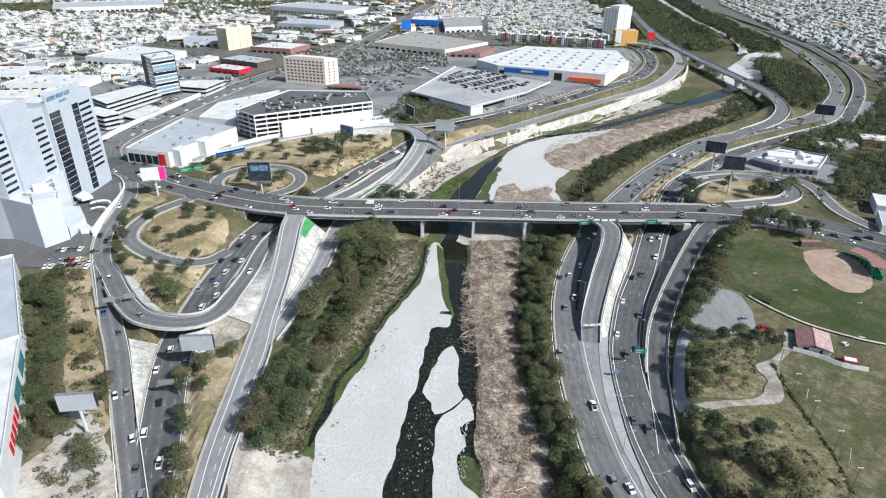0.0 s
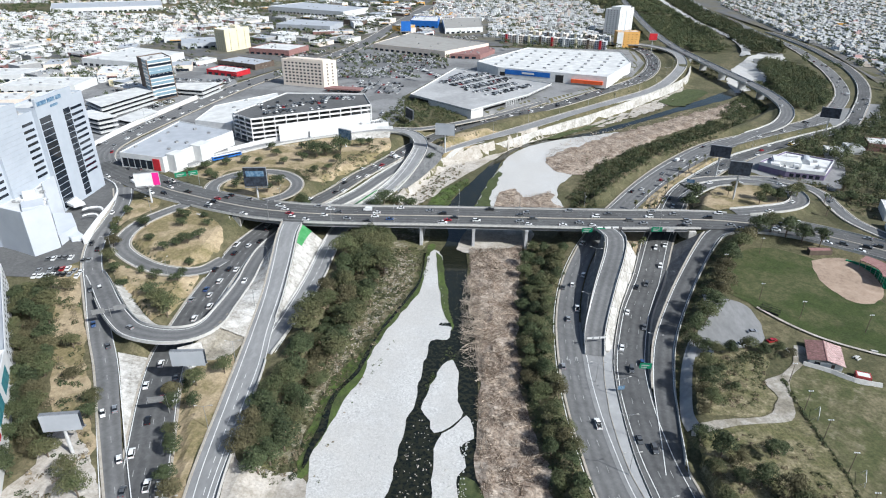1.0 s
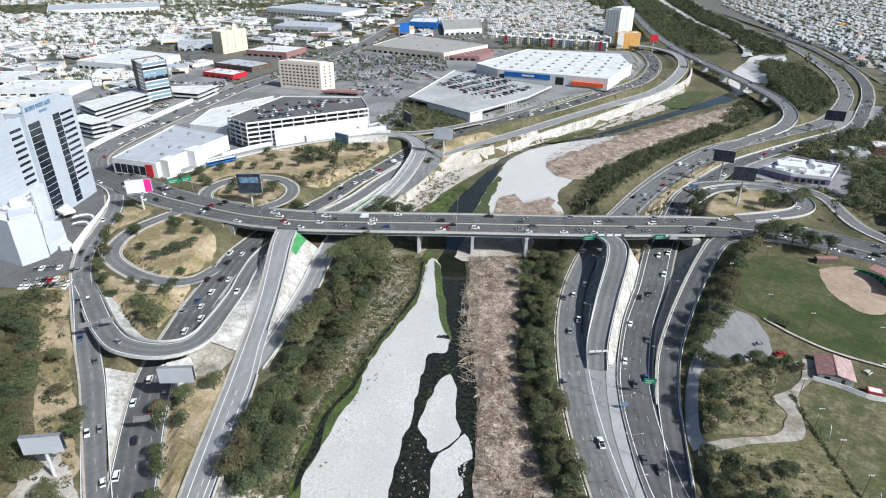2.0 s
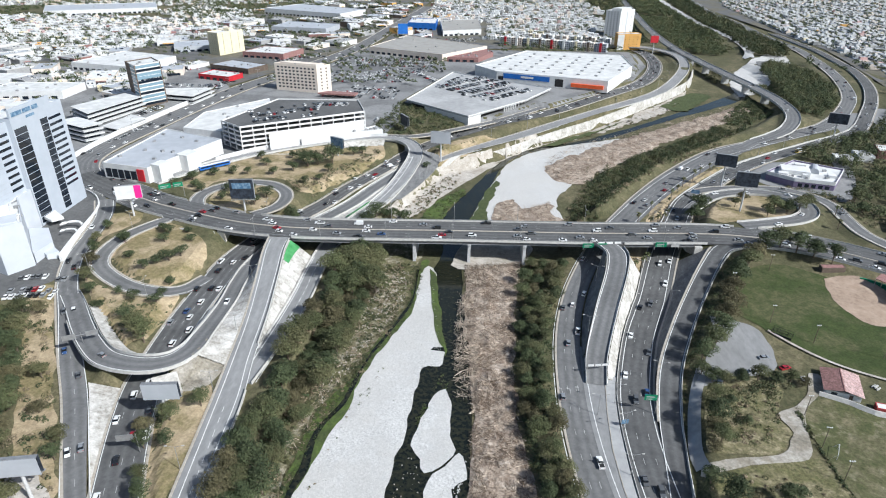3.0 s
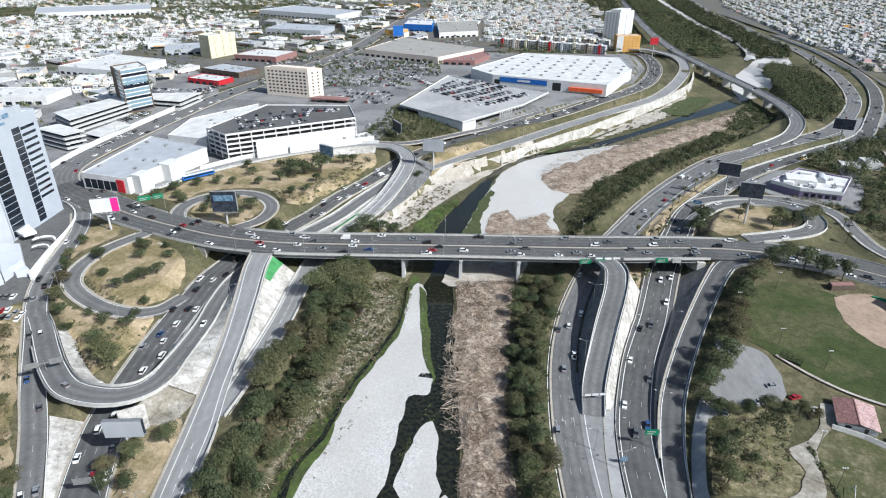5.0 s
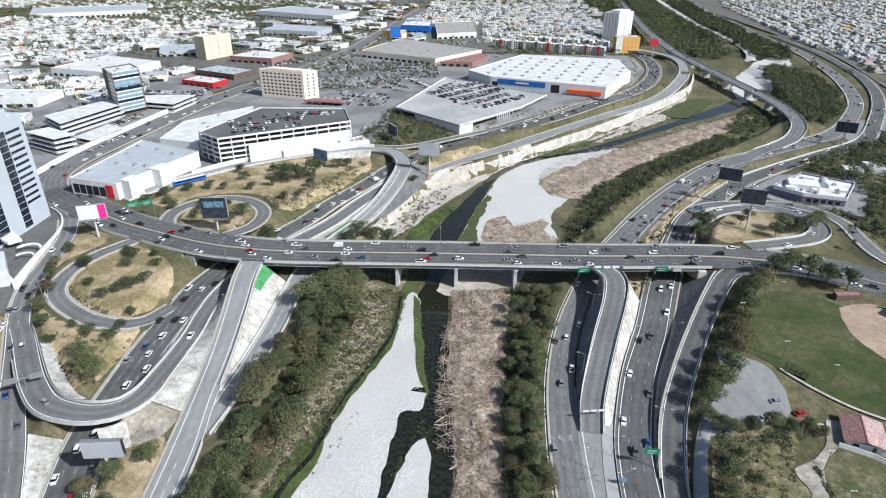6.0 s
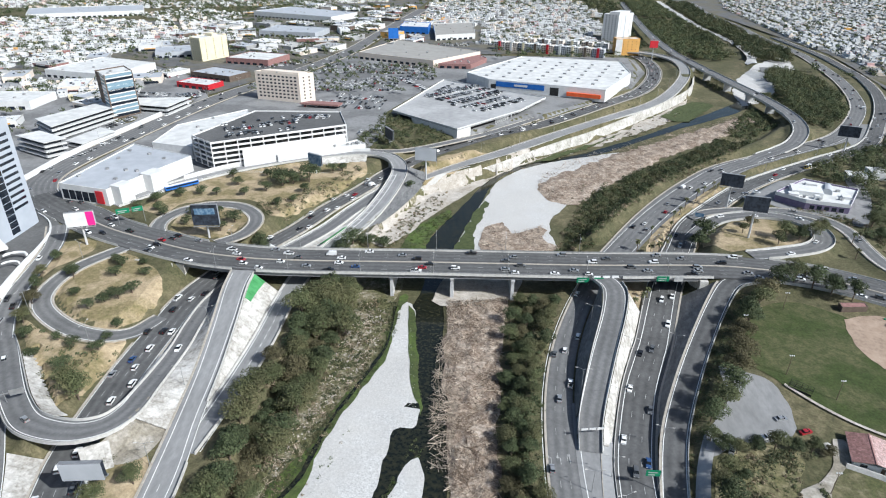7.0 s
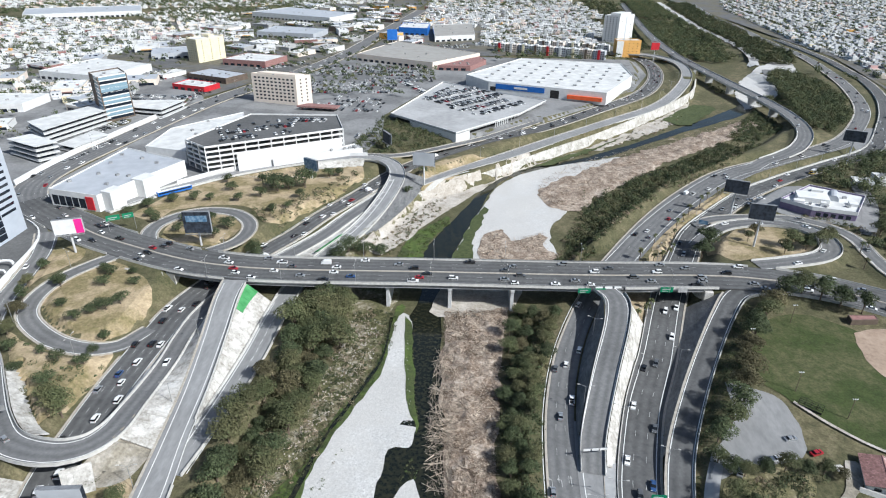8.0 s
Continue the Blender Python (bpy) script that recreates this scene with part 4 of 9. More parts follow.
for nm, mt, lb in (
        ("slope_underpass", M_WHITEWASH, "whitewashed concrete slope between two riverside roads"),
        ("slope_ramp", M_WHITEWASH, "stained whitewashed concrete slope below the riverside road"),
        ("slope_right_ramp", M_WHITEWASH, "white weathered concrete slope beside the bridge ramp"),
        ("slope_outer", M_GREYSLOPE, "dark-stained grey concrete slope above the expressway"),
        ("slope_inner_ramp", M_GREYSLOPE, "grey concrete slope between expressway and ramp"),
        ("slope_far", M_WHITEWASH, "whitewashed concrete slope beyond the bridge"),
        ("slope_curve", M_WHITEWASH, "whitewashed slope along the inner side of the curved ramp"),
        ("slope_ramp_foot", M_WHITEWASH, "whitewashed concrete slope at the foot of the looping ramp"),
        ("slope_loop", M_GREYSLOPE, "grey concrete slope below the looping ramp"),
        ("slope_gore", M_WHITEWASH, "peeling whitewashed slope between frontage road and expressway")):
    slope(nm, *SLOPES[nm], mt, lb)
tt = np.linspace(0, 1, 10)
slope("slope_curve_outer", [(-114 + 14 * t, 206.5 + 9 * t, -0.9 - 0.5 * t) for t in tt[:6]],
      [(-108 + 14 * t, 199 + 6 * t, -6.6) for t in tt[:6]], M_WHITEWASH, "white stained slope under the curved ramp")
# abutments
def wall_block(name, outline, z0, z1, mat, label):
    return tagged(new(name, prism_mesh(name, outline, z0, z1, mat)), label, "concrete wall", kind="structure")


wall_block("abutment_left", [(-136, 331), (-131, 329), (-131, 353), (-136, 355)], -9, 0.9, M_WHITEWASH, "whitewashed concrete bridge abutment")
wall_block("abutment_right", [(126, 327.5), (130, 327.5), (130, 354), (126, 354)], -10, 0.9, M_WHITEWASH, "pale concrete bridge abutment")
slope("slope_abutment", [(-137, 330, 1.2), (-148, 333, 1.0), (-158, 337, 0.8)], [(-132, 322, -6.6), (-146, 325, -3.5), (-160, 330, -0.6)], M_WHITEWASH, "white peeling slope beside the bridge abutment")
up_, lo_ = (np.array(l) for l in SLOPES["slope_underpass"])
pick_ = [k for k in range(len(up_)) if 299 < up_[k][1] < 321]
slope("painted_panel", [up_[k] * 0.97 + lo_[k] * 0.03 + np.array((0, 0, 0.22)) for k in pick_],
      [up_[k] * (0.7 - 0.04 * n_) + lo_[k] * (0.3 + 0.04 * n_) + np.array((0, 0, 0.22)) for n_, k in enumerate(pick_)], M_GREENPAINT, "green painted panel on the concrete slope")
slope("painted_panel_far", [(-68, 366, -2.6), (-63, 376, -2.3), (-58.5, 386, -1.9)], [(-71, 367, -4.6), (-66, 377, -4.2), (-61.5, 387, -3.8)], M_GREENPAINT, "green painted panel beyond the bridge")


# the tall white river wall, built of panels
def upright_wall(name, line, z_top, z_foot, thick, mat, label, step=9.0):
    c = curve_points([(x, y, 0, 0) for x, y in line], step)
    side = with_sides(c)
    top = thing(name, label, "retaining wall", kind="structure")
    n = len(c)
    for i in range(n - 1):
        t0, t1 = i / (n - 1), (i + 1) / (n - 1)
        v = []
        for k, t in ((i, t0), (i + 1, t1)):
            x, y = c[k, :2]
            zt, zf = z_top[0] + (z_top[1] - z_top[0]) * t, z_foot[0] + (z_foot[1] - z_foot[0]) * t
            s = side[k] * thick
            lean = side[k] * -1.4
            v += [(x + lean[0], y + lean[1], zf), (x, y, zt), (x + s[0], y + s[1], zt), (x + s[0], y + s[1], zf)]
        part("panel", mesh_of("panel", v, [(0, 1, 2, 3), (4, 7, 6, 5), (0, 4, 5, 1), (1, 5, 6, 2), (2, 6, 7, 3)], mat), top)
    return top


upright_wall("river_wall", [(20, 492), (40, 511.5), (80, 554), (120, 592.5), (189, 672), (246, 747), (274, 815)], (-2.6, 3.0), (-12.2, -9.0), 0.8, M_WHITEWASH, "tall weathered white concrete river wall")
upright_wall("broken_river_bank", [(-40, 400), (-30, 432), (-17, 462), (8, 482), (19, 491)], (-5.5, -3.0), (-11.8, -12), 0.9, M_SAND, "broken pale eroded river wall", 6.0)

# ---- the river bed ----
strip("water_river", [(-30, 95), (-26, 112), (-23, 138), (-22, 160), (-19, 190), (-18, 217), (-17, 234), (-12, 258), (-13, 280), (-15, 313), (-9, 335), (-13, 374), (-9, 396), (4, 429), (23, 480), (42, 511), (65, 531), (110, 558), (160, 600), (205, 643), (262, 697), (296, 735)],
      [(9, 95), (9, 112), (9, 139), (8, 163), (8, 187), (8, 216), (6, 252), (3, 286), (1, 323), (2, 350), (4, 375), (10, 405), (19, 439), (33, 490), (56, 517), (89, 535), (114, 549), (159, 588), (209, 632), (280, 690), (308, 728)],
      M_WATER, "dark shallow river water", "river water", 0.22, 5, rough=1.0)
area("gravel_bar", [(-44, 92), (-44, 120), (-46, 138), (-47.7, 150), (-49.5, 162), (-47.3, 175), (-44.4, 188), (-39.6, 206), (-36.6, 227), (-31.2, 246), (-24.4, 266), (-20.8, 279), (-20.2, 298), (-19.4, 318), (-14, 319), (-11.4, 298), (-9.4, 275), (-5.5, 250),
                    (-3.9, 238), (-5.5, 233), (-13, 232), (-14.4, 220), (-15.2, 208), (-16.6, 193), (-18.7, 177), (-20.2, 162), (-21.6, 149), (-22.4, 138), (-24, 120), (-25, 92)], M_GRAVEL, "long pale grey gravel bar in the river", "gravel", 0.34, 4, wobble=0.9)
area("gravel_island", [(-8, 92), (-7, 120), (-6.6, 138), (-7.3, 157), (-6.8, 173), (-1.8, 179), (3.4, 186), (6.3, 180), (6.3, 174), (1.6, 170.4), (3.8, 161), (1.3, 157), (2, 146), (8.7, 139), (8, 92)], M_GRAVEL, "pale gravel bank in the river", "gravel", 0.4, 4, wobble=0.6)
area("gravel_islet", [(-6.9, 216), (-3.3, 219.7), (-0.2, 212.6), (0.3, 194), (2.3, 187.5), (-2.9, 179.2), (-8, 176), (-10.2, 182), (-13.2, 188), (-10.9, 202)], M_GRAVEL, "pale gravel islet in the river", "gravel", 0.4, 4, wobble=0.7)
area("algae_margin", [(-21, 326), (-22.6, 290), (-27, 268), (-36, 248), (-42, 222), (-51, 206), (-52.5, 184), (-54, 166), (-52, 153), (-49, 156), (-48, 168), (-46.8, 175), (-43.8, 188), (-39, 206), (-36, 227), (-30.6, 246), (-23.4, 266), (-19.2, 279), (-18, 296), (-17, 326)], M_MOSS,
     "green weedy water margin", "waterweed", 0.32, 4, wobble=1.1)
area("weed_mat", [(-47.6, 176), (-44.6, 189), (-40, 206), (-41.5, 210), (-46, 200), (-48.2, 188)], M_MOSS, "bright weed mat along the creek", "waterweed", 0.46, 3, wobble=0.8)
strip("water_creek", [(-22.6, 316), (-22.8, 285), (-29.6, 262), (-34.8, 246), (-39, 229), (-42.4, 210), (-47.6, 198.5), (-50.2, 188), (-50, 175), (-51.6, 166), (-51.4, 157)],
      [(-21.6, 316), (-21.8, 285), (-28.4, 261), (-33.4, 245.6), (-37.6, 229), (-40.6, 210), (-45.6, 198), (-47.8, 187.6), (-47.5, 175), (-49.4, 166), (-50.4, 157)], M_WATER, "narrow dark creek beside the gravel bar", "river water", 0.62, 3, rough=0.5)
area("dry_bank", [(-44, 322), (-26, 320), (-24.5, 290), (-29, 264), (-38, 244), (-44, 220), (-52, 206), (-54, 184), (-55, 160), (-64, 152), (-60, 180), (-56, 205), (-52, 232), (-46, 262), (-41, 300)], M_BANK, "dry stony slope of the river bank", "river bank", 0.2, 4, wobble=1.5)
area("weed_channel", [(-16, 318), (-13, 312), (-8.8, 286), (-6.4, 263), (-4, 249), (-3.6, 240), (-5, 247), (-8, 254), (-11.2, 274), (-14.5, 300)], M_MOSS, "bright green waterweed along the channel", "waterweed", 0.45, 3, wobble=0.7)
area("silt_under_bridge", [(-58, 322), (-44, 321), (-25, 319), (-21, 345), (-27, 366), (-50, 368), (-60, 345)], M_BANK, "dry stony silt in the shade of the bridge", "river bank", 0.25, 4, wobble=1.0)
area("green_pool", [(2.2, 157), (6.8, 155), (13, 141.6), (14, 130), (9, 130), (8.7, 139), (2, 146)], M_MUD, "stagnant green pool", "pool", 0.45, 3, wobble=0.5)
area("sand_flat", [(-66, 92), (-42, 92), (-45, 136), (-48.5, 152), (-58, 155), (-70, 153), (-74, 160), (-72.6, 150), (-70, 130), (-67, 108)], M_SAND, "pale bare sand beside the gravel bar", "sand", 0.3, 5, wobble=1.5)
strip("debris_field", [(10, 95), (10, 112), (9.5, 139), (7.5, 163), (7.5, 187), (7.5, 216), (5, 252), (3, 286), (3, 322)], [(38, 95), (36, 112), (33, 140), (31, 159), (27, 182), (24.5, 210), (26, 244), (29, 288), (33, 330)], M_SILT,
      "brown flood debris of silt and driftwood", "flood debris", 0.4, 26, rough=1.8, hump=1.5, n=150)
area("sand_under_bridge", [(-5, 322), (4, 318), (32, 324), (40, 350), (10, 360), (0, 345)], M_SAND, "pale silt under the bridge", "sand", 0.6, 5, wobble=1.0)
area("gravel_far", [(3, 366), (7, 390), (12, 412), (18, 436), (26, 462), (32, 484), (52, 512), (84, 535), (112, 547), (135, 558), (120, 536), (92, 508), (74, 488), (62, 474), (66, 462), (78, 449), (66, 425), (62, 404), (60, 366)], M_GRAVEL, "broad pale gravel bar beyond the bridge", "gravel", 0.4, 4, wobble=0.8)
area("gravel_far_weeds", [(3, 366), (7, 390), (12, 412), (18, 436), (24, 450), (23, 430), (18, 408), (15, 388), (13, 366)], M_MUD, "thin green weeds along the far gravel", "waterweed", 0.55, 4, wobble=2.0)
strip("debris_far", [(59, 474), (70, 492), (88, 512), (118, 540), (163, 578), (214, 620), (246, 646), (284, 676)], [(66, 456), (82, 445), (104, 471), (126, 498), (158, 534), (198, 572), (238, 607), (286, 657)], M_SILT, "brown flood debris along the far river bed", "flood debris", 0.5, 18, rough=3.2, hump=1.4, n=130)
area("debris_patch", [(20, 366), (20, 400), (30, 413), (35, 414), (39, 400), (58, 411), (58, 394), (64, 382), (62, 366)], M_SILT, "brown debris by the far side of the bridge", "flood debris", 0.62, 5, wobble=2.0)
strip("eroded_slope", [(-53, 372), (-43, 396), (-32, 431), (-18, 461), (8, 482), (20, 492)], [(-34, 380), (-24, 398), (-10, 426), (3, 450), (18, 474), (26, 488)], M_SAND, "pale crumbling river bank", "river bank", 0.35, 8, rough=1.4, hump=0.5, n=70)
area("weed_bank", [(-28, 366), (-14, 368), (-10, 396), (2, 425), (-2, 432), (-14, 415), (-24, 392)], M_MOSS, "bright green weeds on the river margin", "waterweed", 0.5, 5, wobble=1.5)
area("gravel_upstream", [(294, 715), (305, 770), (322, 815), (352, 870), (381, 911), (410, 945), (436, 978), (440, 940), (422, 886), (395, 840), (365, 795), (340, 760), (315, 729)], M_GRAVEL, "pale gravel in the upstream bed", "gravel", 0.6, 8, wobble=2.0)
upright_wall("upstream_weir", [(386, 905), (372, 860), (362, 820)], (-1, -2), (-9, -9), 14, M_GREYSLOPE, "grey sloping concrete river lining", 12)

# paved gore between the two carriageways: asphalt, then a kerbed concrete strip along the barrier
def gore_strip(name, rows, mat, label):
    v = [p for a, b in rows for p in (a, b)]
    return tagged(new(name, mesh_of(name, v, [(2 * i, 2 * i + 1, 2 * i + 3, 2 * i + 2) for i in range(len(rows) - 1)], mat)), label, "paving", kind="structure")


gore_a, gore_b = [], []
for y in np.arange(96, 249, 4.0):
    l, r = edge_of("expressway_right", -1, y), edge_of("expressway_outer", 1, y)
    xl, xr = l[0] - 0.9, r[0] - 0.1
    xm = float(np.interp(y, (96, 147, 159, 173, 188, 206, 226, 240), (xl + (xr - xl) * 0.4, 61, 58.2, 57, 56.8, 58.2, 61, 64)))
    xm = min(max(xm, xl + 0.8), xr - 0.8)
    gore_a.append(((xl, y, l[2] + 0.02), (xm, y, -9.5)))
    if y < 231:
        gore_b.append(((xm, y, -9.36), (xr, y, -9.4)))
gore_strip("gore_paving", gore_a, M_GORE, "pale worn asphalt gore between carriageways")
gore_strip("gore_walk", gore_b, M_CONC_ROAD, "raised concrete strip along the barrier")
gore_strip("gore_kerb", [((a[1][0] - 0.16, a[1][1], -9.34), (a[1][0] + 0.1, a[1][1], -9.33)) for a in gore_a], M_KERB, "worn kerb of the concrete strip")
far_gore = []
for y in np.arange(488, 640, 6.0):
    l, r = edge_of("expressway_right", -1, y), edge_of("expressway_outer", 1, y)
    if r[0] > l[0]:
        far_gore.append(((l[0] - 0.6, y, l[2] + 0.03), (r[0] + 0.4, y, r[2] + 0.03)))
gore_strip("gore_far", far_gore, M_GORE, "pale worn paving between the far carriageways")
area("ramp_apron", [(-115, 209), (-104, 205), (-95, 207), (-92.4, 216), (-93, 236), (-97, 250), (-103, 240), (-104, 228), (-107, 215), (-113, 211)], M_DIRT, "stained pale concrete below the curved ramp", "paving", 0.35, 3, wobble=0.6)
strip("bank_path", [(-60, 372), (-52, 388), (-45, 410), (-34, 436), (-20, 458), (-2, 476), (12, 490)], [(-58.6, 371), (-50.4, 387), (-43.4, 409), (-32.6, 435), (-18.8, 457), (-1, 475), (13, 489)], M_BARRIER, "pale kerb path along the top of the bank", "path", 0.55, 2, n=60)
area("dry_verge_bank", [(-24, 462), (-17, 458), (-2, 477), (12, 492), (40, 534), (8, 522), (-20, 497)], M_TAN, "bare tan verge between path and expressway", "dry earth", 0.3, 4, wobble=0.9)
area("scrub_bank_top", [(-58, 374), (-50, 392), (-43, 414), (-32, 438), (-19, 460), (-14, 455), (-26, 432), (-36, 408), (-43, 388), (-50, 372)], M_BANK, "brown dry scrub along the bank top", "dry earth", 0.5, 3, wobble=0.9)
area("median_paving", [(-115.8, 230), (-111.5, 230), (-111.6, 271), (-113.6, 290), (-113.8, 310), (-115.5, 290), (-116, 256)], M_CONC_ROAD, "pale paved median strip", "paving", 0.5, 2.5)
strip("gravel_far_course", [(378, 925), (404, 1010), (420, 1160), (421, 1273), (448, 1545), (472, 1781)], [(392, 925), (418, 1010), (431, 1160), (433, 1273), (461, 1545), (487, 1781)], M_GRAVEL, "pale gravel of the far river course", "gravel", 1.2, 2, rough=3.0, n=60)
strip("gravel_wall_foot", [(24, 490), (44, 511), (84, 553), (124, 590), (191, 669), (246, 742)], [(27, 493), (41, 515), (64, 536), (106, 562), (150, 600), (190, 640), (226, 684)], M_SAND, "pale gravel and silt below the river wall", "gravel", 0.3, 8, rough=3.0, hump=0.6, n=80)
area("weeds_wall_foot", [(60, 527), (90, 556), (124, 586), (150, 612), (140, 600), (112, 568), (84, 540)], M_MUD, "weedy margin below the river wall", "waterweed", 0.9, 4, wobble=2.0)
area("weeds_upstream", [(196, 668), (232, 716), (252, 730), (262, 712), (236, 676), (214, 652)], M_MUD, "weedy bank before the flyover", "waterweed", 0.8, 4, wobble=2.5)
# ---- dry islands, lots and other ground surfaces ----
area("island_left", [(-181, 322), (-184, 309), (-179, 298), (-163, 285), (-147, 280.5), (-138, 286), (-134, 305), (-140, 322), (-160, 336), (-172, 338)], M_TAN, "dry tan grass inside the loop ramp", "dry grass", 0.15, 5, wobble=0.9)
area("island_lower", [(-186, 284), (-165, 273.5), (-147, 270), (-134, 274), (-133, 240), (-142, 232), (-158, 248), (-172, 266)], M_TAN, "dry grass below the loop ramp", "dry grass", 0.15, 5, wobble=0.9)
area("island_verge", [(-108, 202), (-104, 176), (-96, 154), (-88, 122), (-82, 122), (-86, 160), (-90, 205), (-98, 207)], M_TAN, "dry tan verge between expressway and riverside road", "dry grass", 0.2, 4, wobble=0.9)
area("island_far", [(-159, 376), (-160, 388), (-154, 399), (-144, 403.5), (-130, 402), (-119, 392), (-117, 380), (-120, 366), (-138, 362), (-152, 365)], M_TAN, "dry planted island inside the far loop", "dry grass", 0.18, 5, wobble=0.9)
area("verge_far", [(-190, 400), (-172, 392), (-165, 408), (-146, 417), (-122, 414), (-108, 396), (-99, 398), (-82, 430), (-70, 456), (-62, 480), (-72, 497), (-108, 488), (-131, 478), (-156, 460), (-176, 437)], M_TAN, "dry grass verge beside the looping ramp", "dry grass", 0.15, 6, wobble=0.9)
area("eroded_bank", [(-58, 372), (-47, 392), (-40, 416), (-33, 448), (-30, 470), (-10, 488), (6, 481), (-18, 460), (-31, 432), (-42, 396), (-53, 372)], M_TAN, "bare eroded bank above the river", "dry earth", 0.25, 2.5, wobble=0.8)
area("verge_wedge", [(-208, 352), (-196, 356), (-186, 344), (-196, 322), (-200, 318)], M_TAN, "dry grass wedge by the junction", "dry grass", 0.15, 5, wobble=0.9)
area("island_right", [(160, 402), (172, 407), (188, 407.5), (200, 401), (204, 392), (202, 380), (192, 371), (178, 366), (152, 363), (146, 384)], M_TAN, "dry lawn inside the wide loop ramp", "dry grass", 0.15, 5, wobble=0.9)
area("palm_strip", [(108, 362), (116, 356), (136, 392), (166, 436), (200, 478), (194, 482), (150, 440), (122, 398)], M_TAN, "sandy strip planted with palms", "dry earth", 0.2, 5, wobble=0.9)
area("palm_patch", [(86, 318), (97, 305), (104, 322), (110, 355), (98, 358)], M_TAN, "sandy patch beneath the bridge", "dry earth", 0.25, 4, wobble=0.9)
area("outfield", [(127, 268), (131, 282), (138, 297), (150, 309), (163, 313), (180, 304), (186, 290), (206, 250), (235, 225), (230, 212), (182, 222.5), (167, 228.5), (154, 236.5), (143, 247), (135, 257)], M_LAWN, "worn green baseball outfield", "lawn", 0.2, 5, wobble=0.8)
area("infield", [(180, 300), (176.5, 285), (181, 266), (192, 263), (203, 274), (204, 292), (197, 303)], M_CLAY, "reddish clay baseball infield", "clay", 0.3, 5, wobble=0.8)
area("football_lawn", [(129, 210), (141, 215), (156, 207), (180, 203), (230, 190), (220, 100), (118, 100), (124, 141), (127, 160), (126.5, 189)], M_FIELD, "worn dry playing field with bare patches", "lawn", 0.2, 5, wobble=0.8)
area("park_grass", [(83, 175), (102, 180), (120, 184), (126, 181), (125, 140), (118, 100), (92, 100), (84, 140), (82, 158)], M_STRAW, "tall straw-coloured dry grass", "dry grass", 0.2, 5, wobble=0.9)
area("park_grass_north", [(88, 186), (91, 200), (97, 217), (107, 223), (128, 226), (122, 210), (118, 206), (120, 197), (115, 189), (104, 185.5)], M_STRAW, "straw-coloured grass between paths", "dry grass", 0.16, 5, wobble=0.9)
area("gravel_lot", [(114, 266), (130, 258.5), (133, 246), (128, 230), (116, 227), (107, 225.5), (99, 220), (94, 219), (97, 229), (104, 238), (111, 248)], M_GORE, "grey gravel parking ground", "gravel lot", 0.24, 5, wobble=0.7)
strip("side_path", [(82.8, 180), (83, 189), (87.8, 207), (92.5, 220), (98, 231)], [(86.5, 180), (87, 189), (92, 207), (97, 219.5), (103, 231)], M_CONC_ROAD, "pale pavement beside the frontage road", "pavement", 0.4, 2, n=30)
area("dirt_path", [(84, 181), (104, 184.3), (115, 188), (120.5, 197), (119, 206), (128, 210.5), (136, 219), (141, 229), (146, 226), (140, 218), (130, 208), (126, 196), (120, 184), (103, 180.6), (84, 176)], M_DIRT, "pale trodden dirt path", "dirt path", 0.3, 4, wobble=0.6)
area("dirt_track", [(-203, 268), (-197, 276), (-184, 256), (-166, 227), (-150, 202), (-134, 176), (-122, 158), (-128, 150), (-140, 164), (-151, 180), (-164, 202), (-179, 226), (-192, 248)], M_TAN, "dry sandy ground with a track through scrub", "dirt track", 0.2, 4, wobble=1.2)
area("sandy_clearing", [(-146, 160), (-134, 166), (-118, 150), (-104, 132), (-94, 112), (-124, 108), (-140, 128), (-136, 146)], M_SAND, "bleached sandy clearing", "dry earth", 0.22, 5, wobble=1.5)
area("hospital_forecourt", [(-214, 345), (-218, 368), (-232, 384), (-262, 396), (-300, 395), (-300, 300), (-235, 262), (-200, 262), (-199, 290), (-208, 318)], M_ASPHALT_D, "asphalt forecourt and car park of the tower", "paving", 0.3, 6)
area("restaurant_paving", [(190, 440), (212, 424), (236, 409), (250, 411), (268, 438), (262, 464), (238, 476), (206, 470)], M_GORE, "grey paved yard round the restaurant", "paving", 0.3, 4)
strip("lane_right", [(237, 401), (256, 434), (267, 458), (272, 476), (286, 496)], [(244, 397), (265, 431), (276, 455), (281, 471), (294, 490)], M_GORE, "pale concrete lane between trees", "lane", 0.4, 2, n=30)
area("lawn_right", [(282, 440), (306, 432), (326, 452), (304, 464), (288, 456)], M_LAWN, "small green lawn among trees", "lawn", 0.35, 4, wobble=0.8)
strip("side_street_right", [(352, 575), (372, 600), (392, 640), (404, 660)], [(362, 570), (384, 597), (405, 636), (418, 656)], M_GORE, "pale side street between trees", "lane", 0.5, 2, n=24)
area("urban_paving", [(-285, 435), (-285, 480), (-278, 530), (-265, 600), (-252, 670), (-300, 760), (-420, 860), (-560, 700), (-600, 500), (-420, 400)], M_PARKDECK, "grey paved yards and car parks", "paving", 0.25, 14)
area("shop_paving", [(-268, 440), (-264, 480), (-256, 530), (-244, 600), (-228, 670), (-202, 745), (-172, 830), (-146, 950), (40, 930), (30, 780), (-25, 760), (-66, 625), (-60, 560), (-70, 512), (-110, 502), (-135, 492), (-160, 474), (-184, 450), (-200, 425), (-215, 412), (-250, 415)], M_PARKDECK,
     "grey asphalt shopping car parks", "paving", 0.25, 12)
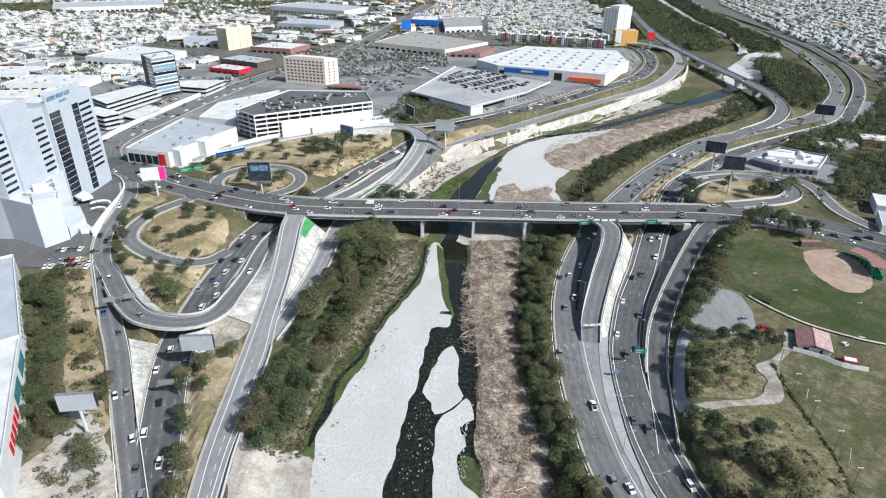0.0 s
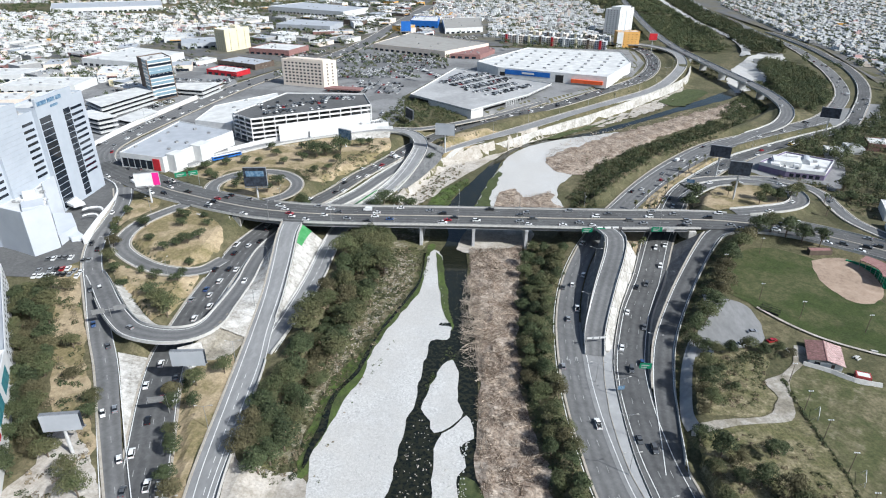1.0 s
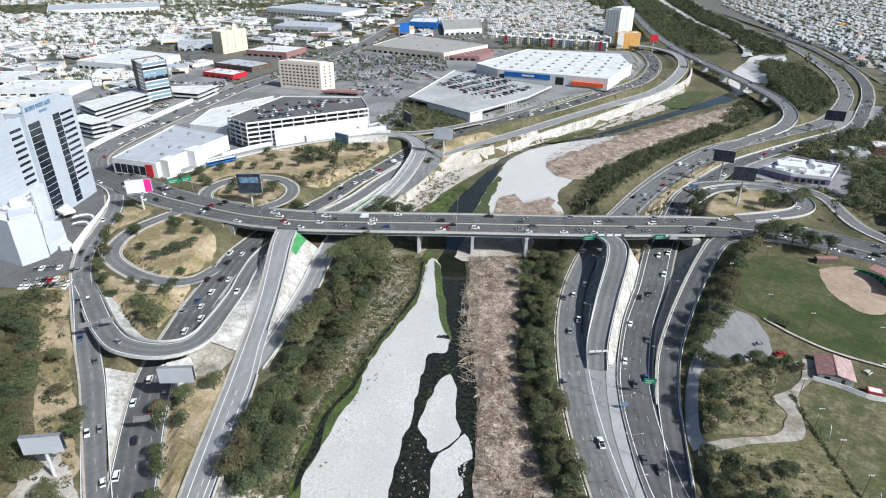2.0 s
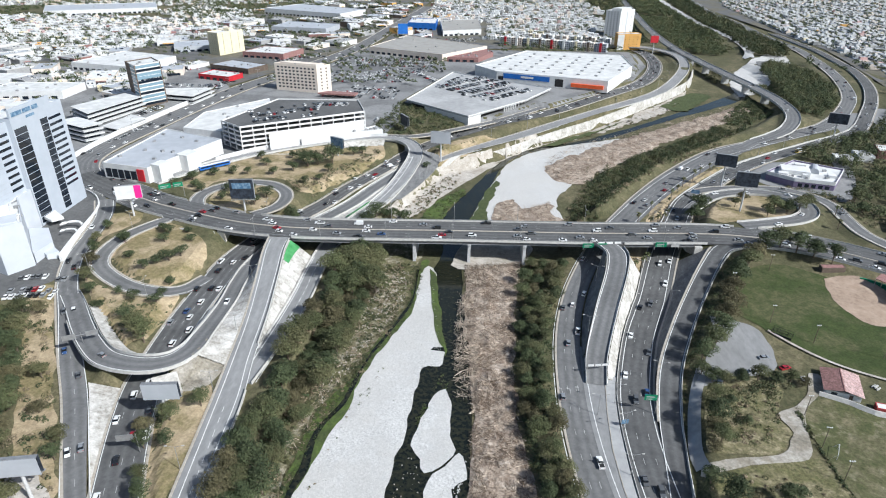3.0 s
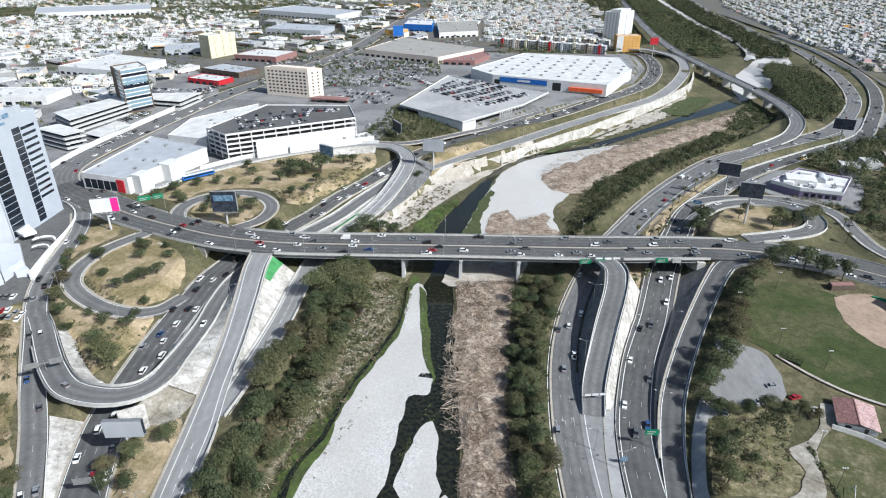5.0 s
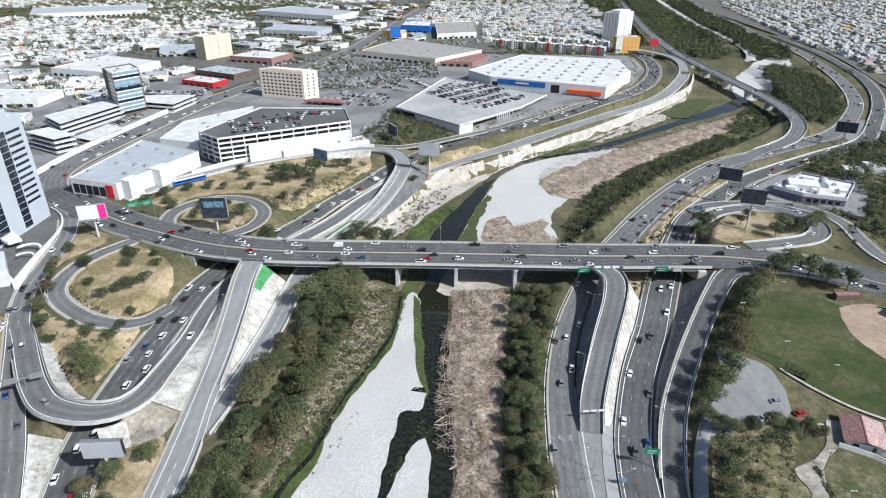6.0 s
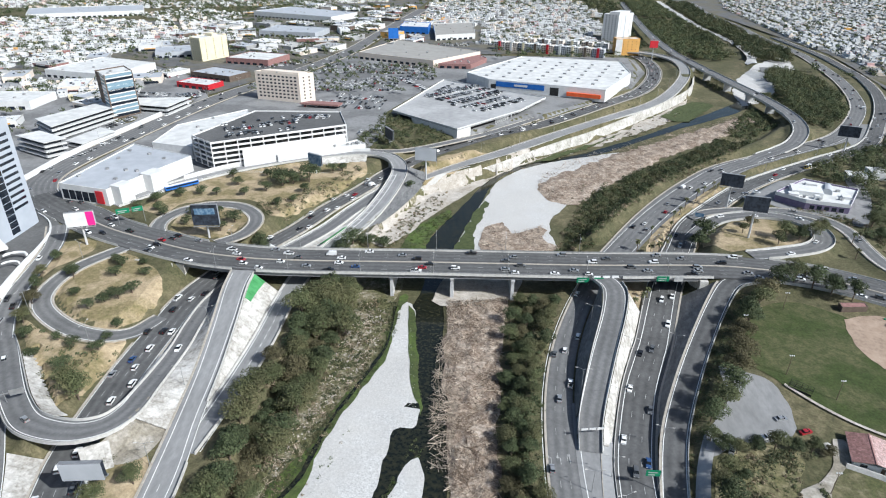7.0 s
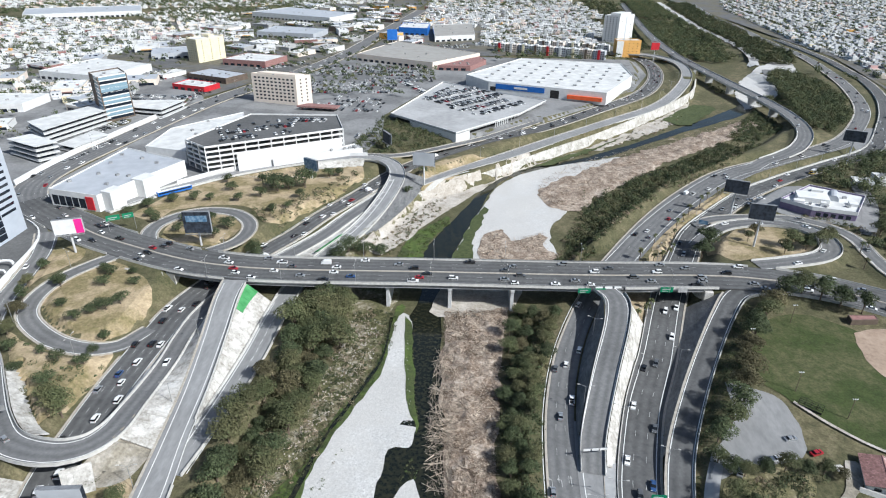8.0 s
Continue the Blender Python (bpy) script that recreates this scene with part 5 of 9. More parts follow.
area("store_apron", [(30, 780), (-25, 760), (-62, 622), (2, 560), (26, 580), (74, 616), (130, 678), (186, 750), (224, 845), (230, 930), (40, 930)], M_PARKDECK, "grey asphalt round the superstore", "paving", 0.25, 12)


# ---- paved ground of the town ----
for nm, o in (("town_paving_left", [(-150, 955), (-146, 1150), (-112, 1500), (-60, 2400), (-420, 2400), (-380, 1350), (-520, 1235), (-720, 1270), (-1030, 1240), (-1200, 900), (-660, 640), (-560, 702), (-420, 862), (-300, 762), (-255, 676), (-230, 748), (-200, 832), (-174, 950)]),
              ("town_paving_middle", [(-138, 958), (40, 938), (222, 1010), (262, 1080), (240, 1200), (215, 1500), (180, 2400), (-40, 2400), (-96, 1500), (-125, 1150)]),
              ("town_paving_right", [(540, 560), (1700, 500), (2200, 2400), (520, 2400), (520, 1160), (522, 1000), (504, 905), (486, 828), (468, 730), (470, 640)])):
    area(nm, o, M_STREET, "grey asphalt streets and yards of the town", "paving", 0.6, 60)


# ---- buildings ----
def shrink(o, d):
    """A plan outline (anticlockwise) moved inwards by d."""
    n, res = len(o), []
    for i in range(n):
        p, q, r = (np.array(o[k], float) for k in (i - 1, i, (i + 1) % n))
        a, b = (q - p) / np.linalg.norm(q - p), (r - q) / np.linalg.norm(r - q)
        na, nb = np.array((-a[1], a[0])), np.array((-b[1], b[0]))
        m = (na + nb) / max(0.3, 1 + na @ nb)
        res.append(tuple(q + m * d))
    return res


def ccw(o):
    s = sum(a[0] * b[1] - b[0] * a[1] for a, b in zip(o, o[1:] + o[:1]))
    return list(o) if s > 0 else list(o)[::-1]


def shell(top, outline, z0, z1, wall, roof, parapet=0.8, name="wall"):
    """Walls with a parapet, and a roof inside it."""
    o = ccw(outline)
    i = shrink(o, 0.4)
    n = len(o)
    v = [(x, y, z0) for x, y in o] + [(x, y, z1) for x, y in o] + [(x, y, z1) for x, y in i] + [(x, y, z1 - parapet) for x, y in i]
    f = []
    for k in range(n):
        l = (k + 1) % n
        f += [(k, l, n + l, n + k), (n + k, n + l, 2 * n + l, 2 * n + k), (2 * n + k, 2 * n + l, 3 * n + l, 3 * n + k)]
    w = part(name, mesh_of(name, v, f, wall), top)
    part("roof", prism_mesh("roof", i, z1 - parapet - 0.4, z1 - parapet + 0.02, roof), top)
    return w


UNIT_MESHES = {}


def unit_box(name, sx, sy, sz, mat):
    key = (name, round(sx, 2), round(sy, 2), round(sz, 2), mat.name)
    if key not in UNIT_MESHES:
        UNIT_MESHES[key] = box_mesh(name, (-sx / 2, -sy / 2, 0), (sx / 2, sy / 2, sz), mat)
    return UNIT_MESHES[key]


def on_face(top, a, b, u, z, w, h, mat, name="window", proud=0.06, depth=0.2, label=""):
    """A flat piece on the wall from a to b (seen from outside with a on the left), u metres along it."""
    a, b = np.array(a, float), np.array(b, float)
    d = (b - a) / np.linalg.norm(b - a)
    nrm = np.array((d[1], -d[0]))
    p = a + d * (u + w / 2) + nrm * (proud - depth / 2)
    return part(name, unit_box(name, w, depth, h, mat), top, label, pose(p[0], p[1], z, 0, 0, math.degrees(math.atan2(d[1], d[0]))))


def window_grid(top, a, b, z0, rows, row_h, cols, w, h, mat=None, margin=2.0, lift=1.0):
    mat = mat or M_GLASS
    ln = math.dist(a, b)
    for r in range(rows):
        for k in range(cols):
            u = margin + (ln - 2 * margin) * (k + 0.5) / cols - w / 2
            on_face(top, a, b, u, z0 + r * row_h + lift, w, h, mat)


def roof_units(top, outline, z, count, seed, size=(2.2, 1.6, 1.4)):
    rnd = random.Random(seed)
    o = np.array(outline, float)
    lo, hi = o.min(0), o.max(0)
    done = 0
    inner = shrink(ccw(outline), 3.0)
    for _ in range(count * 30):
        x, y = rnd.uniform(lo[0], hi[0]), rnd.uniform(lo[1], hi[1])
        if done < count and inside(np.array([x]), np.array([y]), inner)[0]:
            part("roof_unit", unit_box("roof_unit", *size, M_STEEL), top, "", pose(x, y, z, 0, 0, rnd.choice((0, 30, 60))))
            done += 1


def building(name, label, outline, z0, h, wall, roof, parapet=0.8, group="", units=0, seed=1, category="building"):
    top = thing(name, label, category, group, pose(0, 0, 0))
    shell(top, outline, z0 - 1.5, z0 + h, wall, roof, parapet)
    if units:
        roof_units(top, outline, z0 + h - parapet, units, seed)
    return top


FOOTPRINTS = []


def placed(outline):
    FOOTPRINTS.append(np.array(outline, float))
    return outline


# the pale blue tower with two dark glass bands
t = thing("hospital_tower", "tall pale blue tower with two columns of dark glass", "office tower")
FR = placed([(-254, 332.5), (-237, 332.5), (-237, 376.5), (-254, 376.5)])
shell(t, FR, -2, 62, M_TOWER, M_ROOFWHITE, 1.2)
shell(t, placed([(-254.4, 319.9), (-239.6, 319.9), (-239.6, 332.4), (-254.4, 332.4)]), -2, 60.5, M_TOWER, M_ROOFWHITE, 1.4, "strip_wall")
shell(t, placed([(-256, 299.3), (-238.2, 299.3), (-238.2, 319.8), (-256, 319.8)]), -2, 68, M_TOWER, M_ROOFWHITE, 1.2, "blank_wall")
shell(t, placed([(-255.6, 288.6), (-239.6, 288.6), (-239.6, 299.2), (-255.6, 299.2)]), -2, 65, M_TOWER, M_ROOFWHITE, 1.2, "side_wall")
part("crown", box_mesh("crown", (-238.4, 333.4, 61.6), (-237.1, 367, 66.4), M_TOWER, 0.1), t)
part("stair_head", box_mesh("stair_head", (-251, 350, 60), (-243, 360, 64.5), M_WHITE, 0.1), t)
for k in range(5):
    part("roof_unit", unit_box("roof_unit", 2.4, 1.8, 1.6, M_STEEL), t, "", pose(-250 + 2.6 * (k % 3), 322 + 2.2 * k, 59.1, 0, 0, 12 * k))
for k in range(15):
    z = 1.8 + k * 3.62
    on_face(t, (-237, 332.5), (-237, 376.5), 0.9, z, 9.8, 3.3, M_GLASS, "glass_panel")
    on_face(t, (-237, 332.5), (-237, 376.5), 22.4, z, 6.2, 3.3, M_GLASS, "glass_panel")
    if k > 2:
        on_face(t, (-237, 332.5), (-237, 376.5), 29.3, z + 0.9, 11.4, 1.5, M_GLASS, "window_strip")
    if 5 < k < 15:
        on_face(t, (-239.6, 319.9), (-239.6, 332.4), 2.2, z + 1.2, 8.8, 1.5, M_GLASS, "window_strip")
        on_face(t, (-239.6, 288.6), (-239.6, 299.2), 0.4, z + 1.2, 8.8, 1.5, M_GLASS, "window_strip")
for k in range(17):
    part("cladding_joint", unit_box("cladding_joint", 0.12, 20.0, 0.1, M_ROOFGREY), t, "", pose(-238.17, 309.5, 24 + k * 2.6))
for u, w in ((2.0, 8.0), (11.0, 6.5), (18.6, 5.0)):
    on_face(t, (-237, 332.5), (-237, 376.5), u, 62.4, w, 2.2, M_ADVERTBLUE, "sign_bar", 0.2, 0.2, "light blue sign band")
on_face(t, (-237, 332.5), (-237, 376.5), 12.4, 59.4, 7, 1.4, M_ADVERTBLUE, "sign_bar", 0.1, 0.2, "light blue sign band")
POD = placed([(-268, 297), (-222, 280.5), (-214, 290.5), (-236.8, 320.6), (-236.8, 331.6), (-268, 331.6)])
t = building("tower_podium", "white windowless podium block below the tower", POD, -2, 25, M_PODIUM, M_ROOFWHITE, 1.0, units=0, seed=3)
part("upper_block", box_mesh("upper_block", (-5.0, -5.5, 0), (5.0, 5.5, 1.6), M_PODIUM, 0.1), t, "", pose(-222.5, 290.5, 22.2, 0, 0, 38))
part("stair_head", box_mesh("stair_head", (-3, -4, 0), (3, 4, 3.2), M_WHITE, 0.1), t, "", pose(-231, 301, 22.0, 0, 0, 38))
rp = random.Random(31)
for k in range(22):
    u, w = rp.uniform(0, 1), rp.uniform(0, 1)
    x, y = -236 + 17 * u, 292 + 26 * w * (1 - u) + 3 * u
    part("roof_unit", unit_box("roof_unit", *rp.choice(((2.2, 1.6, 1.4), (1.2, 1.2, 1.0), (4.0, 0.8, 0.6))), rp.choice((M_STEEL, M_WHITE, M_ROOFGREY))), t, "", pose(x, y, 22.0, 0, 0, rp.choice((0, 38, 90))))
part("low_annex", prism_mesh("low_annex", ccw([(-236.6, 320.8), (-226, 322), (-213.5, 306), (-214.6, 292), (-216, 293.4)]), -2, 4.6, M_PODIUM), t)
part("annex_step", box_mesh("annex_step", (-3, -4, 0), (3, 4, 3.6), M_PODIUM, 0.1), t, "", pose(-212.5, 301, -2, 0, 0, 50))
part("entrance_canopy", prism_mesh("entrance_canopy", [(-236.8, 335), (-230, 331), (-226, 336), (-236.8, 345)], 3.5, 5.0, M_WHITE), t)
for x, y, r, w in ((-217.5, 327, 6.0, 0.75), (-214, 319, 4.4, 0.55)):
    arc = [(x + r * math.cos(a), y + r * math.sin(a), 3.6) for a in np.linspace(0.5, 3.0, 10)]
    part("canopy_arch", tube_mesh("canopy_arch", arc, [w * 0.6] + [w] * 8 + [w * 0.6], M_WHITE, 6), t)
upright_wall("forecourt_wall", [(-206, 298), (-209.5, 312), (-212.4, 325), (-216, 345), (-221, 362), (-231, 377), (-243, 386)], (1.2, 2.0), (-5, -2), 0.5, M_WHITE, "white wall round the tower forecourt", 6)

# the long white block whose lettering is set as plain red bars
t = building("corner_store", "long white commercial block with teal glazing and a grey roof", placed([(-219, 255), (-278, 206), (-226, 140), (-169.5, 188)]), -4, 12, M_WHITE, M_ROOFGREY, 1.0, units=9, seed=5)
window_grid(t, (-169.5, 188), (-219, 255), -4, 3, 3.6, 16, 1.4, 1.3, M_GLASS, lift=1.6)
t = building("sign_store", "white shop front with teal windows and red sign bars", placed([(-169, 187.4), (-225, 139), (-190, 84), (-128, 118)]), -5, 15, M_WHITE, M_ROOFWHITE, 1.2, units=5, seed=6)
for u, w in ((44, 13), (62, 12)):
    on_face(t, (-128, 118), (-169, 187.4), u, 2.0, w, 5.5, M_TEAL, "window")
for u in (20, 24.5, 29, 33.5, 38):
    on_face(t, (-128, 118), (-169, 187.4), u, 1.5, 2.6, 4.2, M_RED, "sign_bar", 0.25, 0.3)

# showroom with a grey roof
RET = placed([(-243, 410), (-208, 401), (-183, 467), (-236, 491)])
t = building("showroom", "white showroom with a flat grey roof and glazed front", RET, 1, 10.5, M_WHITE, M_ROOFGREY, 0.7, units=9, seed=8)
for k in range(5):
    on_face(t, (-243, 410), (-208, 401), 1.5 + k * 5.1, 1.6, 4.5, 6.2, M_GLASS, "shop_window")
on_face(t, (-243, 410), (-208, 401), 27.5, 1.4, 5.5, 8.2, M_RED, "sign_panel", 0.5, 0.6, "red entrance panel")
on_face(t, (-208, 401), (-183, 467), 12, 1.4, 5, 5, M_DARK, "loading_door")
on_face(t, (-208, 401), (-183, 467), 30, 1.4, 6, 5, M_DARK, "loading_door")
part("front_block", box_mesh("front_block", (-4, -5, 0), (4, 5, 12.5), M_WHITE, 0.1), t, "", pose(-202, 408, 0.4, 0, 0, -20))
part("side_block", box_mesh("side_block", (-5, -6, 0), (5, 6, 11.8), M_WHITE, 0.1), t, "", pose(-194, 432, 0.4, 0, 0, -20))
building("white_warehouse", "low warehouse with a bright white roof", placed([(-227, 500), (-193, 491), (-171, 558), (-188, 602), (-229, 548)]), 2, 8, M_WHITE, M_ROOFWHITE, 0.5, units=3, seed=9)

# multi-storey car park: slabs, parapets and columns
GAR = placed([(-168, 468), (-83, 520), (-95, 558), (-165, 556), (-188, 484)])
g = thing("parking_garage", "white open-sided five-level parking garage with cars on its roof", "parking garage")
GZ = [2.0, 5.6, 9.2, 12.8, 16.4, 20.0]
for k, z in enumerate(GZ):
    part("floor_slab", prism_mesh("floor_slab", GAR, z - 0.35, z, M_PARKCONC if k < 5 else M_ASPHALT_D, M_WHITE), g)
for k, z in enumerate(GZ[1:]):
    o, i = GAR, shrink(GAR, 0.3)
    n = len(o)
    v = [(x, y, z) for x, y in o] + [(x, y, z + 1.05) for x, y in o] + [(x, y, z + 1.05) for x, y in i] + [(x, y, z) for x, y in i]
    part("parapet", mesh_of("parapet", v, [q for a in range(n) for b in [(a + 1) % n] for q in ((a, b, n + b, n + a), (n + a, n + b, 2 * n + b, 2 * n + a), (2 * n + a, 2 * n + b, 3 * n + b, 3 * n + a))], M_WHITE), g)
for a, b in zip(GAR, GAR[1:] + GAR[:1]):
    n = max(2, int(math.dist(a, b) / 8.5))
    for k in range(n):
        u = k / n
        p = shrink(GAR, -0.08)
        x, y = a[0] + (b[0] - a[0]) * u, a[1] + (b[1] - a[1]) * u
        part("column", unit_box("column", 0.7, 0.7, 19.5, M_WHITE), g, "", pose(x, y, 1.4, 0, 0, math.degrees(math.atan2(b[1] - a[1], b[0] - a[0]))))
# near-black solid block inside: the shade of the open levels put into its colour
part("core", prism_mesh("core", shrink(GAR, 14), 1.5, 19.6, M_DARK), g)
part("lower_wall", prism_mesh("lower_wall", ccw([(-150, 478.6), (-84, 519), (-84, 518.4), (-86, 515), (-149.5, 476)]), 0.5, 12.6, M_WHITE), g, "blank white lower wall")
building("garage_annex", "white annex with walled yard beside the parking garage", placed([(-128, 487), (-98, 500), (-68, 515), (-76, 526), (-86, 515)]), 2, 5.5, M_WHITE, M_ROOFWHITE, 0.6, units=5, seed=11)
upright_wall("yard_wall", [(-64, 512), (-90, 508.5), (-130, 491.5), (-160, 473), (-182, 449)], (5.0, 3.4), (0.5, 0), 0.5, M_WHITE, "long white yard wall beside the ramp")
upright_wall("avenue_wall", [(-288, 440), (-288, 480), (-282, 530), (-272, 590), (-262, 645)], (4.2, 6), (0, 1.5), -0.5, M_WHITE, "long white wall along the avenue", 12)

# hotel
HOT = placed([(-200, 666), (-153, 651.5), (-141.5, 663), (-188, 677.5)])
t = building("hotel", "cream seven-storey hotel with rows of small windows", HOT, 3, 28, M_CREAM, M_ROOFWHITE, 1.2, units=5, seed=12)
window_grid(t, HOT[0], HOT[1], 6, 7, 3.3, 10, 2.4, 1.5, lift=0.9)
window_grid(t, HOT[1], HOT[2], 6, 7, 3.3, 2, 1.6, 1.5, lift=0.9)
part("roof_screen", prism_mesh("roof_screen", shrink(ccw(HOT), 3), 30.2, 31.8, M_CREAM), t, "low cream roof screen")
part("entrance_roof", prism_mesh("entrance_roof", ccw([(-150, 636), (-112, 630), (-110, 640), (-141, 645.5)]), 6.5, 8, M_TERRA), t, "low red entrance roof")

# office tower and its low wings
OFF = placed([(-322, 604), (-303, 584), (-289, 606), (-308, 628)])
t = building("office_tower", "eleven-storey office tower of blue glass and brown cladding", OFF, 3, 38.5, M_BROWN, M_ROOFWHITE, 1.0, units=3, seed=13)
for k in range(11):
    on_face(t, (-303, 584), (-289, 606), 1, 4.5 + k * 3.4, 24, 2.2 if k not in (6, 7) else 3.4, M_GLASSBLUE if k % 3 else M_GLASS, "glass_band")
    on_face(t, (-303, 584), (-289, 606), 1, 6.8 + k * 3.4, 24, 0.9, M_WHITE, "spandrel")
    on_face(t, (-322, 604), (-303, 584), 14, 4.5 + k * 3.4, 13, 2.2, M_GLASSBLUE, "glass_band")
    on_face(t, (-322, 604), (-303, 584), 14, 6.8 + k * 3.4, 13, 0.9, M_WHITE, "spandrel")
def gallery(name, label, o, z0, levels):
    """A low block of open galleries, one slab and parapet to each level."""
    top = thing(name, label, "office block")
    o = ccw(placed(o))
    for k in range(levels + 1):
        z = z0 + k * 3.7
        part("gallery_slab", prism_mesh("gallery_slab", o, z - 0.4, z, M_ROOFWHITE), top)
        if k < levels:
            part("glazed_wall", prism_mesh("glazed_wall", shrink(o, 2.6), z, z + 3.3, M_GLASS), top)
            a = shrink(o, 0.15)
            part("balustrade", prism_mesh("balustrade", a, z, z + 0.9, M_BEAM), top)
    return top


gallery("gallery_wing", "long low office wing of white open galleries", [(-318, 522), (-300, 590), (-322, 604), (-346, 545)], 2.5, 3)
gallery("corner_office", "small white office block with glazed corner", [(-332, 500), (-299, 483), (-290, 496), (-322, 514)], 2, 3)
gallery("canopy_shop", "low shop row under a flat white roof", [(-303, 513), (-285, 505), (-278, 541), (-296, 551)], 2, 1)
gallery("corner_shops", "low shops with white roofs beside the avenue", [(-308, 634), (-290, 608), (-262, 602), (-256, 640)], 3, 2)
for nm, lb, o, h, wl, rf in (
        ("red_shop", "low white shop with a red fascia", [(-302, 712), (-262, 697), (-254, 719), (-294, 736)], 6, M_RED, M_ROOFWHITE),
        ("dark_diner", "low dark diner with a pale roof", [(-308, 762), (-254, 737), (-240, 766), (-292, 792)], 7, M_BROWN, M_ROOFGREY),
        ("pink_shop", "low salmon-coloured shop with white roof", [(-298, 846), (-240, 832), (-225, 876), (-282, 892)], 8, M_TERRA, M_ROOFWHITE),
        ("flat_hall", "broad hall with a pale grey roof", [(-470, 750), (-384, 726), (-366, 800), (-448, 832)], 9, M_WHITE, M_ROOFWHITE),
        ("grey_hall", "wide grey-roofed trade hall", [(-400, 870), (-330, 905), (-350, 950), (-420, 915)], 8, M_ROOFGREY, M_ROOFGREY),
        ("long_hall", "long white trade hall, flat-roofed", [(-590, 640), (-480, 655), (-478, 690), (-590, 680)], 8, M_WHITE, M_ROOFWHITE),
        ("side_hall", "white workshop hall with flat roof", [(-470, 600), (-395, 610), (-395, 650), (-470, 645)], 8, M_WHITE, M_ROOFWHITE),
        ("workshop", "small workshop with a white roof", [(-420, 480), (-360, 500), (-372, 530), (-430, 512)], 7, M_WHITE, M_ROOFWHITE),
        ("yard_shed", "cream workshop shed in a yard", [(-470, 540), (-410, 555), (-420, 585), (-478, 570)], 7, M_CREAM, M_ROOFWHITE),
        ("beige_warehouse", "broad beige warehouse store", [(-138, 893), (-36, 840), (22, 912), (-98, 1003)], 9, M_CREAM, M_ROOFBEIGE),
        ("orange_canopy_shop", "low shop with an orange-red canopy roof", [(-30, 838), (10, 835), (30, 880), (22, 906)], 6, M_TERRA, M_TERRA),
        ("rear_warehouse", "long warehouse with a grey roof", [(-46, 1054), (15, 1080), (10, 1215), (-58, 1190)], 9, M_WHITE, M_ROOFBEIGE),
        ("blue_gym", "white hall with a blue end", [(-110, 1130), (-62, 1120), (-62, 1180), (-108, 1190)], 12, M_BLUE, M_ROOFWHITE),
        ("far_mall", "very long grey-roofed mall", [(-420, 1330), (-250, 1250), (-215, 1330), (-370, 1420)], 11, M_WHITE, M_ROOFGREY),
        ("far_store", "broad far store with white roof", [(-330, 1080), (-235, 1060), (-225, 1120), (-320, 1150)], 9, M_ROOFGREY, M_ROOFGREY),
        ("north_depot", "wide depot with a pale roof", [(-820, 1240), (-640, 1330), (-690, 1430), (-880, 1340)], 10, M_WHITE, M_ROOFGREY)):
    b = building(nm, lb, placed(o), 3.4, h, wl, rf, 0.6, units=6, seed=len(nm))
    o = ccw(o)
    for a, c2 in zip(o, o[1:] + o[:1]):
        if (c2[1] - a[1]) * -1 + abs(c2[0] - a[0]) > 0 and c2[0] > a[0] and math.dist(a, c2) > 20:
            for k in range(int(math.dist(a, c2) / 9)):
                on_face(b, a, c2, 2 + k * 9, 3.6, 5.5, 3.0, M_GLASS, "shop_window")

# towers far off
YEL = placed([(-331, 853), (-311, 892), (-329, 904), (-349, 865)])
t = building("yellow_apartments", "pale yellow nine-storey apartment slab", YEL, 3.5, 29, M_YELLOW, M_ROOFWHITE, 1.0, units=3, seed=21)
window_grid(t, YEL[3], YEL[0], 5, 9, 2.9, 4, 1.3, 1.2, lift=0.9)
window_grid(t, YEL[0], YEL[1], 5, 9, 2.9, 3, 1.2, 1.2, lift=0.9)
part("stair_core", box_mesh("stair_core", (-4, -5, 0), (4, 5, 32), M_YELLOW, 0.1), t, "", pose(-327, 884, 3, 0, 0, 63))
W = placed([(213, 1085), (234, 1074), (263, 1106), (242, 1117)])
t = building("white_apartments", "white high-rise apartment tower with a blue-grey shaded side", W, 4, 39, M_WHITE, M_ROOFWHITE, 1.0, "", 2, 22)
part("taller_slab", prism_mesh("taller_slab", ccw([(222, 1086), (236, 1078.5), (256, 1101), (242, 1109)]), 41, 46, M_WHITE), t)
window_grid(t, W[0], W[1], 5, 12, 3.1, 4, 1.6, 1.2, lift=0.9)
window_grid(t, W[1], W[2], 5, 12, 3.1, 3, 1.2, 1.0, lift=0.9)
# flat grey strip on the white face, the shade of a notch as colour
on_face(t, W[1], W[2], 19, 6, 3.0, 35, M_ROOFGREY, "shaded_bay", 0.1, 0.3)
ORA = placed([(208, 953), (241, 956), (240, 972), (207, 969)])
t = building("ochre_block", "mid-rise block with an ochre facade", ORA, 4, 21, M_OCHRE, M_ROOFWHITE, 0.8, units=2, seed=23)
window_grid(t, ORA[0], ORA[1], 6, 5, 3.4, 5, 1.0, 0.9, lift=0.8)
on_face(t, ORA[0], ORA[1], 0.0, 3, 9, 21, M_WHITE, "white_bay", 0.3, 0.5)

